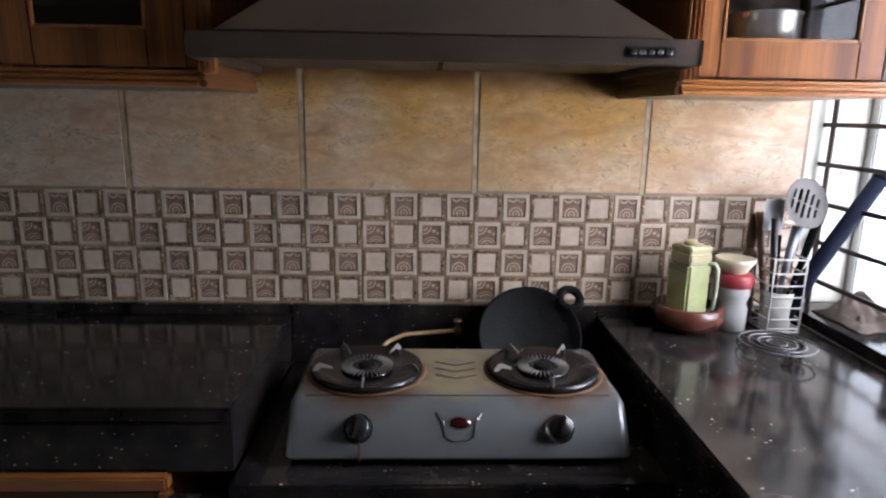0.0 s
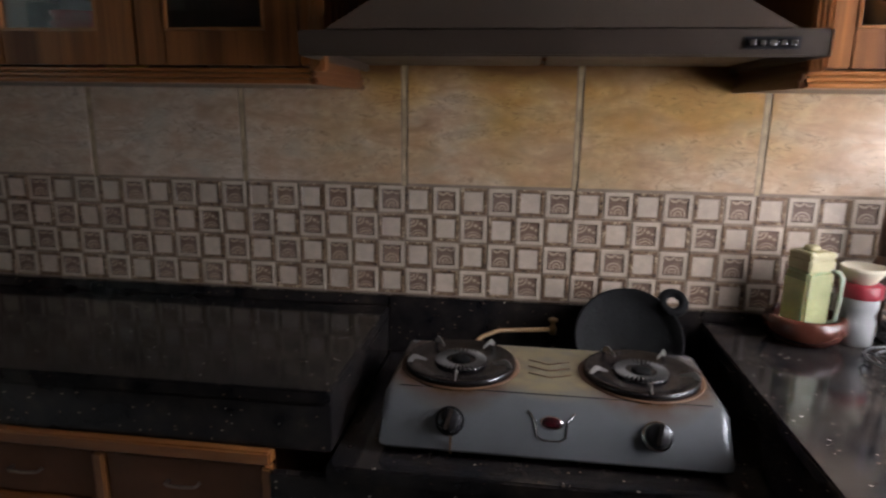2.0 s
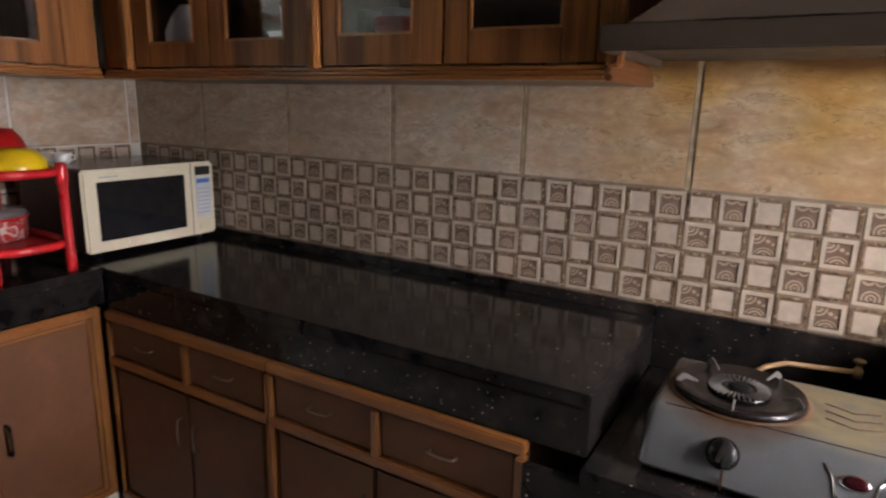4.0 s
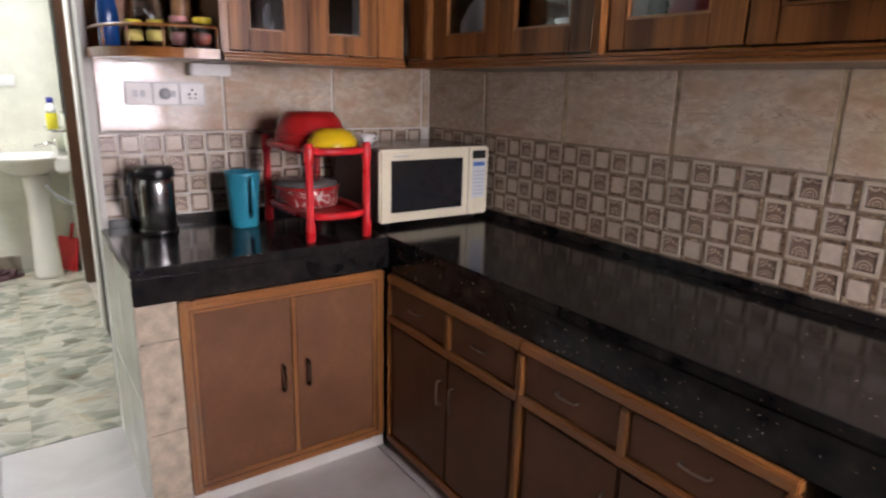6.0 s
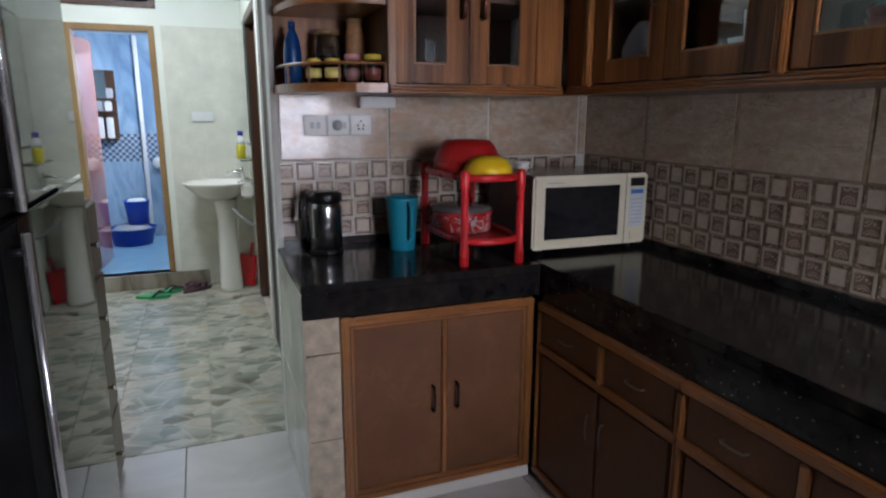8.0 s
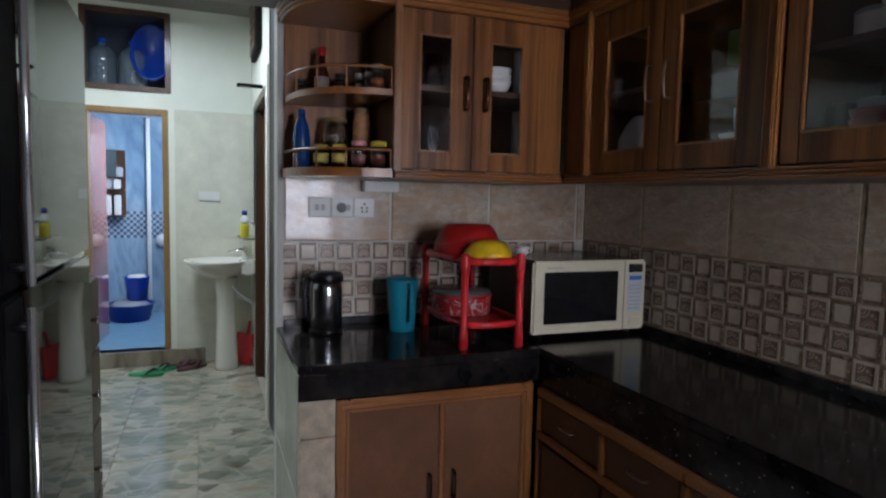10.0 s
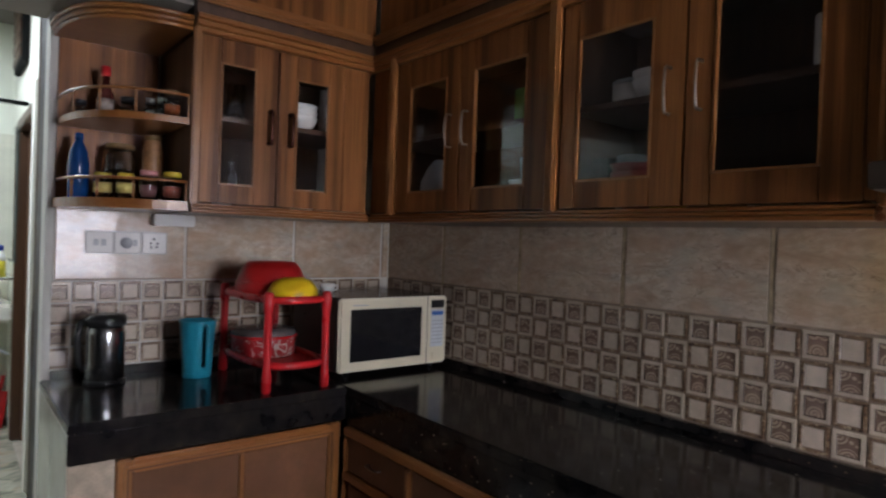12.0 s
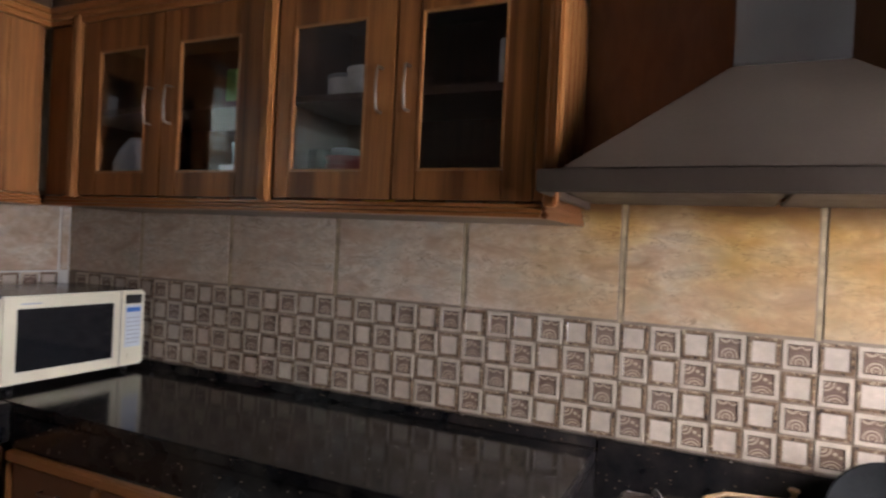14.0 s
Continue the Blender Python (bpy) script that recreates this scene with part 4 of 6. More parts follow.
# loft cupboards over the crown
lf = thing("loft_cupboard", (-0.96, -0.18, LT), "striped brown loft panel over the wall cabinets", "cabinet", "loft cupboards")
wpart("front_panel", box((-1.785, Y + 0.006, LT + 0.001), (-0.10, Y + 0.024, 2.745), 0.003), STRIPE, lf)
wpart("base_rail", box((-1.778, Y - 0.026, LT - 0.036), (-0.10, Y - 0.0025, LT + 0.004), 0.007), TRIM_X, lf)
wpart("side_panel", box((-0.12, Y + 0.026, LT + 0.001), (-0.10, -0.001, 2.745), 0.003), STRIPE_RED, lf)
lf2 = thing("loft_cupboard", (-2.0, -0.9, LT), "striped brown loft panel over the slim cabinet", "cabinet", "loft cupboards")
wpart("front_panel", box((WX - 0.024, -1.399, LT + 0.001), (WX - 0.006, -0.37, 2.745), 0.003), STRIPE, lf2)
wpart("base_rail", box((WX + 0.0025, -1.399, LT - 0.036), (WX + 0.026, -0.402, LT + 0.004), 0.007), TRIM_Y, lf2)
wpart("rail_bead", box((WX + 0.0265, -1.399, LT - 0.026), (WX + 0.034, -0.41, LT - 0.008), 0.003), TRIM_Y, lf2)
wpart("rail_bead", box((-1.77, Y - 0.034, LT - 0.026), (-0.10, Y - 0.0265, LT - 0.008), 0.003), TRIM_X, lf)
lf3 = thing("loft_cupboard", (1.1, -0.18, LT), "striped brown loft panel by the window", "cabinet", "loft cupboards")
wpart("front_panel", box((0.822, Y + 0.006, LT + 0.001), (1.33, Y + 0.024, 2.745), 0.003), STRIPE, lf3)
hp = thing("hood_back_panel", (0.36, -0.01, 1.50), "stained brown wooden panel behind the cooker hood", "panel")
wpart("board", box((-0.118, -0.009, 1.492), (0.819, 0.005, 2.05), 0.002), wood("stained_panel", (0.24, 0.098, 0.034), (0.36, 0.160, 0.060), 0.5, (30, 60, 8)), hp)
wpart("top_rail", box((-0.118, -0.04, 2.051), (0.819, 0.005, 2.12), 0.004), TRIM_X, hp)

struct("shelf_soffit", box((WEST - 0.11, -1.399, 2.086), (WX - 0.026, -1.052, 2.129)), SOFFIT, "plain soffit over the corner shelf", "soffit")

# ---- open corner shelves ----
cs = thing("corner_shelf", (-2.0, -1.2, CB), "curved open corner shelf of brown wood with little gallery rails", "shelf")


def quarter(z0, z1, a=0.405, b=0.325, n=14):
    """A board with a rounded front, from the cabinet's flank to the wall."""
    pts = [(WEST + 0.003, -1.057)]
    for i in range(n + 1):
        u = i / n * math.pi / 2
        pts.append((WEST + 0.003 + a * math.cos(u) ** 0.75, -1.057 - b * math.sin(u) ** 0.75))
    return prism(pts, z0, z1)


def arc(z, a=0.395, b=0.315, n=16):
    return [(WEST + 0.003 + a * math.cos(u) ** 0.75, -1.060 - b * math.sin(u) ** 0.75, z) for u in (i / n * math.pi / 2 for i in range(n + 1))]


wpart("back_board", box((WEST + 0.001, -1.374, DB), (WEST + 0.010, -1.058, 2.02), 0.001), STRIPE, cs)
wpart("bottom_board", quarter(CB + 0.004, CB + 0.034), TRIM_Y, cs)
wpart("middle_board", quarter(1.700, 1.722, 0.395, 0.315), TRIM_Y, cs)
wpart("top_board", quarter(2.000, 2.046), TRIM_Y, cs)
for z, a, b in ((2.007, 0.404, 0.324), (2.022, 0.410, 0.329), (2.038, 0.417, 0.335)):
    wpart("crown_edge", tube(arc(z, a, b), 0.008), TRIM_Y, cs)
for z0, z1 in ((CB + 0.034, 1.516), (1.722, 1.794)):
    wpart("gallery_rail", tube(arc(z1, 0.390, 0.310), 0.0048), TRIM_Y, cs)
    pts = arc(z0, 0.390, 0.310)
    for i in range(0, len(pts), 4):
        x, y, z = pts[i]
        h = z1 - z0
        wpart("baluster", lathe([(0.003, 0), (0.0048, h * 0.25), (0.003, h * 0.5), (0.0048, h * 0.75), (0.003, h)], (x, y, z), 8), TRIM, cs)

# ---- cooker hood ----
hd = thing("cooker_hood", (0.36, -0.25, 1.464), "greasy stainless pyramid cooker hood with push buttons", "cooker hood")
hx0, hx1, hy0 = -0.100, 0.803, -0.50
RIM = plain("dull_rim_steel", (0.058, 0.040, 0.028), 0.45, 0.3)
wpart("front_rim", box((hx0, hy0, 1.464), (hx1, hy0 + 0.012, 1.509), 0.003), RIM, hd)
for a, b in ((hx0, hx0 + 0.010), (hx1 - 0.010, hx1)):
    wpart("side_rim", box((a, hy0 + 0.0125, 1.464), (b, -0.012, 1.509), 0.003), RIM, hd)
wpart("deck", box((hx0 + 0.0105, hy0 + 0.0125, 1.500), (hx1 - 0.0105, -0.012, 1.5092), 0.001), RIM, hd)
wpart("corner_strip", box((hx1 - 0.002, hy0 - 0.0015, 1.465), (hx1 + 0.0015, hy0 + 0.002, 1.508), 0.0006), CHROME, hd, "bright rim corner")
bm = bmesh.new()
dx0, dx1, dyf = 0.236, 0.458, -0.215
lo = [bm.verts.new(p) for p in ((hx0 + 0.042, hy0 + 0.010, 1.5095), (hx1 - 0.042, hy0 + 0.010, 1.5095), (hx1 - 0.042, -0.012, 1.5095), (hx0 + 0.042, -0.012, 1.5095))]
hi = [bm.verts.new(p) for p in ((dx0, dyf, 1.764), (dx1, dyf, 1.764), (dx1, -0.012, 1.764), (dx0, -0.012, 1.764))]
bm.faces.new(lo), bm.faces.new(hi)
for i in range(4):
    bm.faces.new((lo[i], lo[(i + 1) % 4], hi[(i + 1) % 4], hi[i]))
bmesh.ops.recalc_face_normals(bm, faces=bm.faces)
bmesh.ops.bevel(bm, geom=list(bm.edges), offset=0.004, segments=2, affect="EDGES")
wpart("canopy", bm, HOODSTEEL, hd)
wpart("duct", box((dx0 + 0.003, dyf + 0.002, 1.7645), (dx1 - 0.003, -0.012, 2.74), 0.004), STEEL, hd, "square steel duct")
for i in range(2):
    a = hx0 + 0.014 + i * 0.441
    flt = wpart("filter", box((a, hy0 + 0.014, 1.4800), (a + 0.430, -0.013, 1.4868), 0.002), plain("oily_filter", (0.055, 0.032, 0.017), 0.5, 0.1, 0.4, 20), hd, "oil-stained filter plate")
for i in range(5):
    wpart("button", lathe([(0.0055, 0), (0.0055, 0.006), (0.004, 0.008)], (0.680 + 0.0160 * i, hy0, 1.486), 14, axis="y"), CHROME, hd, "chrome push button")
wpart("button_plate", box((0.668, hy0 - 0.0015, 1.476), (0.756, hy0, 1.496), 0.001), BLACKP, hd)

# ---- gas stove ----
PRONG = plain("sooty_prong_steel", (0.20, 0.185, 0.165), 0.5, 0.4, 0.3, 30)
st = thing("gas_stove", (0.39, -0.36, 0.7075), "two-burner grey enamel gas stove with rust stains round the burners", "gas stove")
sx, syf, syb, sh = 0.343, -0.185, 0.165, 0.105
prof = [(syb, 0.02), (syb, sh - 0.008), (syb - 0.008, sh), (-0.095, sh - 0.002), (-0.115, sh - 0.008), (-0.172, 0.030), (syf + 0.004, 0.014), (syf + 0.010, 0.006), (syb - 0.01, 0.006)]
bm = prism(prof, -sx, sx, axis="x")
ends = [e for e in bm.edges if abs(e.verts[0].co.x - e.verts[1].co.x) < 1e-6]
bmesh.ops.bevel(bm, geom=ends, offset=0.022, segments=4, affect="EDGES", profile=0.6)
for f in bm.faces:
    f.smooth = True
body = part("body", bm, ENAMEL, st)
mod = body.modifiers.new("edge", "EDGE_SPLIT")
mod.split_angle = radians(35)
part("panel_line", tube([(-sx + 0.03, -0.094, sh - 0.0018), (sx - 0.03, -0.094, sh - 0.0018)], 0.0012, 6), IRON, st)
for fx in (-0.27, 0.27):
    for fy in (-0.13, 0.12):
        part("foot", lathe([(0.014, -0.0075), (0.014, 0.008)], (fx, fy, 0), 12), BLACKP, st)
for s in (-1, 1):
    bx0, by0 = 0.197 * s, 0.030
    part("grease_ring", lathe([(0.001, 0), (0.133, 0), (0.128, 0.0007), (0.001, 0.0007)], (bx0, by0, sh - 0.0005), 36), RUST, st, "rusty burnt-on ring")
    part("drip_pan", lathe([(0.058, 0.004), (0.075, 0.002), (0.100, 0.004), (0.114, 0.013), (0.121, 0.012), (0.124, 0.000), (0.060, 0.000)], (bx0, by0, sh), 40), BURNER, st, "glossy black drip pan")
    cap = lathe([(0.012, 0.009), (0.030, 0.010), (0.057, 0.010), (0.059, 0.005), (0.046, 0.000)], (bx0, by0, sh), 36)
    bcap = part("burner", cap, BURNER, st)
    for i in range(34):
        fin = box((0.034, -0.0013, 0.0085), (0.057, 0.0013, 0.0142), bm=None)
        fin.transform(Matrix.Translation((bx0, by0, sh)) @ Matrix.Rotation(2 * math.pi * i / 34, 4, "Z"))
        part("burner_fin", fin, BURNCAP, bcap)
    part("burner_head", lathe([(0.022, 0.009), (0.020, 0.014), (0.013, 0.016), (0.001, 0.016)], (bx0, by0, sh), 24), IRON, bcap)
    for a in (270, 342, 54, 126, 198):
        prong = prism([(0.120, 0.008), (0.120, 0.018), (0.110, 0.029), (0.102, 0.029), (0.078, 0.017), (0.078, 0.013), (0.103, 0.019), (0.111, 0.012)], -0.0012, 0.0012, axis="y")
        prong.transform(Matrix.Translation((bx0, by0, sh)) @ Matrix.Rotation(radians(a), 4, "Z"))
        part("pan_support", prong, PRONG, st, "bent steel prong")
# controls on the sloping front
up = Vector((0, -0.80, 0.60))


def on_front(dx, dz):
    u = (dz - 0.030) / (sh - 0.008 - 0.030)
    return Vector((dx, -0.172 + u * 0.057, dz))


tilt = Matrix.Rotation(radians(54), 4, "X")
for s in (-1, 1):
    k0 = Matrix.Translation(on_front(0.2 * s, 0.058)) @ tilt
    for nm, prf, mt in (("knob_ring", [(0.029, 0), (0.029, 0.004), (0.024, 0.006)], CHROME if s > 0 else IRON), ("knob", [(0.0235, 0.006), (0.0225, 0.020), (0.019, 0.023), (0.001, 0.023)], BLACKP)):
        b = lathe(prf, n=28)
        b.transform(k0)
        kn = part(nm, b, mt, st)
    b = box((-0.004, -0.021, 0.0232), (0.004, 0.021, 0.030), 0.002)
    b.transform(k0 @ Matrix.Rotation(radians(-15), 4, "Z"))
    part("knob_grip", b, CHROME, kn, "chrome pointer")
b = lathe([(0.0215, 0), (0.0215, 0.003), (0.018, 0.004)], n=28)
b.transform(Matrix.Translation(on_front(0, 0.066)) @ tilt @ Matrix.Diagonal((1.05, 0.62, 1, 1)))
badge = part("badge_rim", b, CHROME, st)
b = lathe([(0.018, 0.0041), (0.012, 0.0052), (0.001, 0.0055)], n=28)
b.transform(Matrix.Translation(on_front(0, 0.066)) @ tilt @ Matrix.Diagonal((1.05, 0.62, 1, 1)))
part("badge", b, plain("badge_red", (0.035, 0.004, 0.006), 0.2), badge, "dark red oval badge")
pts = [on_front(-0.046, 0.082), on_front(-0.032, 0.068), on_front(-0.028, 0.046), on_front(-0.016, 0.040), on_front(0.016, 0.040), on_front(0.028, 0.046), on_front(0.032, 0.068), on_front(0.046, 0.082)]
part("trim_line", tube([p + up * 0.0015 for p in pts], 0.0016, 6), CHROME, st, "chrome swoosh round the badge")
part("rust_run", box((-0.197, -0.1815, 0.004), (-0.193, -0.1775, 0.045), 0.001), RUST, st, "rust run under the knob")
for i in range(3):
    part("pressed_line", tube([(-0.045, 0.075 - i * 0.035, sh + 0.0005), (0.0, 0.055 - i * 0.035, sh + 0.0005), (0.045, 0.075 - i * 0.035, sh + 0.0005)], 0.0012, 6), RUST, st)

# gas hose with its tap
gh = thing("gas_hose", (0.32, -0.06, 0.80), "yellowed rubber gas hose with a brass tap on the wall", "gas hose")
wpart("hose", tube([(0.20, -0.190, 0.795), (0.23, -0.150, 0.812), (0.27, -0.100, 0.812), (0.33, -0.075, 0.808), (0.400, -0.060, 0.808)], 0.006, 8), plain("old_hose", (0.19, 0.105, 0.035), 0.5), gh)
wpart("tap", lathe([(0.009, 0.0), (0.010, 0.02), (0.006, 0.022), (0.006, 0.035), (0.012, 0.036), (0.012, 0.042)], (0.409, -0.060, 0.796), 14), plain("dull_brass", (0.25, 0.15, 0.07), 0.4, 0.9), gh)
wpart("stub", tube([(0.409, -0.060, 0.826), (0.409, -0.023, 0.828)], 0.006), IRON, gh)

# ---- iron griddle leaning on the wall ----
gr = thing("griddle_pan", (0.590, -0.080, 0.694), "black cast-iron griddle pan leaning upright on the wall", "pan")
b = lathe([(0.001, 0.006), (0.116, 0.006), (0.128, 0.024), (0.133, 0.024), (0.124, 0.0), (0.001, 0.0)], (0, 0, 0), 40)
lean = Matrix.Translation((0.0, -0.043, 0.119)) @ Matrix.Rotation(radians(51), 4, "X")
b.transform(lean)
part("plate", b, GRIDDLE, gr)
for ang in (42, 222):
    ring = [(0.153 * math.cos(radians(ang)) + 0.027 * math.cos(a), 0.153 * math.sin(radians(ang)) + 0.027 * math.sin(a), 0.014) for a in (2 * math.pi * i / 18 for i in range(18))]
    if ang == 42:
        b = tube(ring, 0.0125, 8, closed=True)
        b.transform(lean)
        part("loop_handle", b, GRIDDLE, gr)

# ---- things on the short worktop ----
kt = thing("thermos_jug", (-2.075, -1.232, CT), "steel vacuum jug with black lid and handle, beside the doorway", "thermos")
part("body", lathe([(0.056, 0.0), (0.060, 0.004), (0.061, 0.17), (0.056, 0.195), (0.050, 0.200)], n=36), plain("mirror_steel", (0.55, 0.55, 0.55), 0.22, 1.0, 0.05), kt)
part("base_ring", lathe([(0.057, 0.0005), (0.0635, 0.0005), (0.0635, 0.012), (0.0605, 0.014)], n=36), BLACKP, kt)
part("lid", lathe([(0.0635, 0.197), (0.0640, 0.220), (0.058, 0.232), (0.030, 0.236), (0.001, 0.236)], n=36), BLACKP, kt, "black plastic lid")
part("spout", box((0.03, -0.012, 0.203), (0.076, 0.012, 0.222), 0.006), BLACKP, kt)
part("handle", tube([(-0.01, -0.058, 0.215), (0.0, -0.076, 0.205), (0.0, -0.082, 0.15), (0.0, -0.078, 0.07), (-0.005, -0.060, 0.045)], [0.010, 0.011, 0.011, 0.010, 0.008], 10), BLACKP, kt, "black strap handle")

jg = thing("water_jug", (-2.030, -0.943, CT), "teal plastic water jug with a strap handle", "jug")
part("body", lathe([(0.048, 0.0), (0.050, 0.004), (0.054, 0.10), (0.063, 0.195), (0.065, 0.204), (0.060, 0.204), (0.050, 0.10), (0.045, 0.008), (0.001, 0.008)], n=36), TEAL, jg)
part("handle", tube([(0.058, 0.008, 0.188), (0.083, 0.010, 0.180), (0.086, 0.010, 0.12), (0.080, 0.010, 0.055), (0.052, 0.008, 0.045)], 0.008, 10), TEAL, jg)

rk = thing("plastic_rack", (-1.875, -0.727, CT), "red plastic two-tier rack holding bowls", "rack")
for dx, dy in ((0.208, -0.108), (0.215, 0.100), (-0.215, -0.100), (-0.215, 0.105)):
    part("leg", lathe([(0.012, 0.0), (0.0165, 0.004), (0.0165, 0.055), (0.0135, 0.075), (0.0135, 0.26), (0.017, 0.275), (0.017, 0.322), (0.012, 0.332), (0.001, 0.333)], (dx, dy, 0), 16), RED, rk)
for z in (0.075, 0.293):
    pts = []
    for i in range(40):
        a = 2 * math.pi * i / 40
        ca, sa = math.cos(a), math.sin(a)
        pts.append((0.232 * (abs(ca) ** 0.75) * (1 if ca > 0 else -1), 0.122 * (abs(sa) ** 0.6) * (1 if sa > 0 else -1)))
    tray = part("tray", prism(pts, z, z + 0.006), RED, rk)
    part("tray_rim", tube([(x, y, z + 0.012) for x, y in pts], 0.013, 8, closed=True), RED, tray)
rbw = thing("mixing_bowl", (-1.935, -0.712, CT + 0.300), "red plastic bowl turned upside down on the rack", "bowl")
part("bowl", lathe([(0.128, 0.0), (0.131, 0.004), (0.126, 0.05), (0.108, 0.095), (0.085, 0.122), (0.001, 0.124)], n=40), DARKRED, rbw)
part("rim", lathe([(0.128, 0.0), (0.137, 0.001), (0.137, 0.007), (0.130, 0.009)], n=40), DARKRED, rbw)
part("band", lathe([(0.1275, 0.044), (0.1300, 0.047), (0.1270, 0.050)], n=40), DARKRED, rbw)
ybw = thing("mixing_bowl", (-1.760, -0.706, CT + 0.300), "yellow plastic bowl turned upside down on the rack", "bowl")
part("bowl", lathe([(0.090, 0.0), (0.092, 0.003), (0.084, 0.035), (0.063, 0.062), (0.035, 0.073), (0.001, 0.075)], n=40), YELLOW, ybw)
part("rim", lathe([(0.090, 0.0), (0.097, 0.001), (0.097, 0.006), (0.091, 0.008)], n=40), YELLOW, ybw)
pot = thing("food_box", (-1.930, -0.735, CT + 0.082), "round red food box with a white floral print and clear lid", "food box")
fl, ft, fp = nodes_of("floral_print")
fn = nd(ft, "TexNoise", Scale=34.0, Detail=2.0, Distortion=1.8)
ft.links.new(mapped(ft, 1.0), fn.inputs["Vector"])
ft.links.new(ramp(ft, fn.outputs[0], [(0.55, (0.32, 0.012, 0.015)), (0.61, (0.48, 0.40, 0.36))]), fp.inputs["Base Color"])
fp.inputs["Roughness"].default_value = 0.3
part("body", lathe([(0.108, 0.0), (0.113, 0.004), (0.116, 0.078), (0.112, 0.082)], n=40), fl, pot)
part("lid", lathe([(0.118, 0.074), (0.119, 0.084), (0.112, 0.094), (0.080, 0.099), (0.001, 0.100)], n=40), plain("smoky_lid", (0.13, 0.12, 0.12), 0.15), pot, "smoky clear lid")
part("lid_band", lathe([(0.1165, 0.066), (0.121, 0.068), (0.121, 0.075), (0.117, 0.076)], n=40), RED, pot)

mw = thing("microwave", (-1.910, -0.280, CT), "cream microwave oven with dark door glass and label strip", "microwave")
mx = 0.195
part("body", box((-0.19, -0.262, 0.022), (mx - 0.022, 0.245, 0.294), 0.006), plain("brown_metal_case", (0.055, 0.04, 0.035), 0.3, 0.2), mw, "dark brown metal case")
part("top_plate", box((-0.188, -0.243, 0.2945), (mx - 0.024, 0.243, 0.2965), 0.0008), plain("dark_top", (0.05, 0.05, 0.05), 0.14), mw)
fr_ = part("front_frame", box((mx - 0.0215, -0.262, 0.022), (mx, 0.245, 0.296), 0.008), CREAMP, mw, "cream plastic front")
part("door_glass", box((mx - 0.002, -0.215, 0.060), (mx + 0.002, 0.112, 0.255), 0.0015), MWGLASS, mw, "dark door window")
# Dark raised strip stands for the shade in the gap beside the door.
part("door_edge", box((mx - 0.001, 0.140, 0.024), (mx + 0.0012, 0.143, 0.294), 0.0005), plain("shadow_gap", (0.12, 0.10, 0.08), 0.6), mw)
part("display", box((mx - 0.001, 0.160, 0.248), (mx + 0.0015, 0.226, 0.280), 0.001), BLACKP, mw)
part("label_strip", box((mx - 0.001, 0.160, 0.090), (mx + 0.0012, 0.226, 0.242), 0.0005), plain("label_paper", (0.55, 0.58, 0.62), 0.5), mw, "pale control label")
part("label_band", box((mx + 0.001, 0.164, 0.218), (mx + 0.0018, 0.222, 0.234), 0.0003), plain("label_blue", (0.05, 0.16, 0.5), 0.5), mw)
for i in range(7):
    part("label_line", box((mx + 0.001, 0.166, 0.104 + 0.015 * i), (mx + 0.0017, 0.220, 0.1085 + 0.015 * i), 0.0002), GREYP, mw)
part("door_button", box((mx - 0.001, 0.168, 0.038), (mx + 0.004, 0.220, 0.072), 0.002), CREAMP, mw)
part("maker_mark", box((mx, -0.205, 0.268), (mx + 0.001, -0.140, 0.273), 0.0002), GREYP, mw)
for fx in (-0.15, 0.14):
    for fy in (-0.2, 0.2):
        part("foot", lathe([(0.013, 0), (0.015, 0.0215)], (fx, fy, 0), 12), BLACKP, mw)
cup = thing("small_cup", (-1.945, -0.470, CT + 0.297), "small white cup on the microwave", "cup")
part("body", lathe([(0.018, 0), (0.026, 0.012), (0.030, 0.038), (0.028, 0.038), (0.022, 0.010), (0.001, 0.006)], n=24), WHITEP, cup)
part("handle", tube([(0.0, 0.028, 0.03), (0.0, 0.042, 0.028), (0.0, 0.042, 0.014), (0.0, 0.024, 0.010)], 0.003), WHITEP, cup)

# ---- sockets ----
sk = thing("socket_panel", (WEST, -1.145, 1.308), "row of three cream electric sockets and switches on the tiles", "socket")
part("back_plate", box((0.0005, -0.136, -0.041), (0.006, 0.136, 0.041), 0.002), plain("grey_plate", (0.42, 0.41, 0.39), 0.4), sk)
for i, y in enumerate((-0.090, 0.0, 0.090)):
    pl = part("plate", box((0.0062, y - 0.041, -0.037), (0.011, y + 0.041, 0.037), 0.002), WHITEP, sk)
    if i == 0:
        for dy in (-0.012, 0.012):
            part("switch", box((0.0112, y + dy - 0.008, -0.012), (0.014, y + dy + 0.008, 0.012), 0.002), GREYP, pl)
    elif i == 1:
        b = lathe([(0.020, 0), (0.020, 0.003), (0.001, 0.003)], n=20, axis="x")
        b.transform(Matrix.Translation((0.0112, y - 0.004, 0)))
        part("regulator", b, GREYP, pl)
        part("switch", box((0.0112, y + 0.018, -0.012), (0.014, y + 0.032, 0.012), 0.002), GREYP, pl)
    else:
        for dy, dz in ((0, 0.016), (-0.011, 0), (0.011, 0), (-0.009, -0.014), (0.009, -0.014)):
            b = lathe([(0.0042, 0), (0.0042, 0.0008), (0.001, 0.0008)], n=10, axis="x")
            b.transform(Matrix.Translation((0.011, y + dy, dz)))
            part("hole", b, BLACKP, pl)
wb = thing("junction_box", (WEST, -0.995, 1.397), "white plastic junction box under the wall cabinet", "junction box")
part("box", box((0.001, -0.072, -0.022), (0.055, 0.072, 0.020), 0.004), WHITEP, wb)
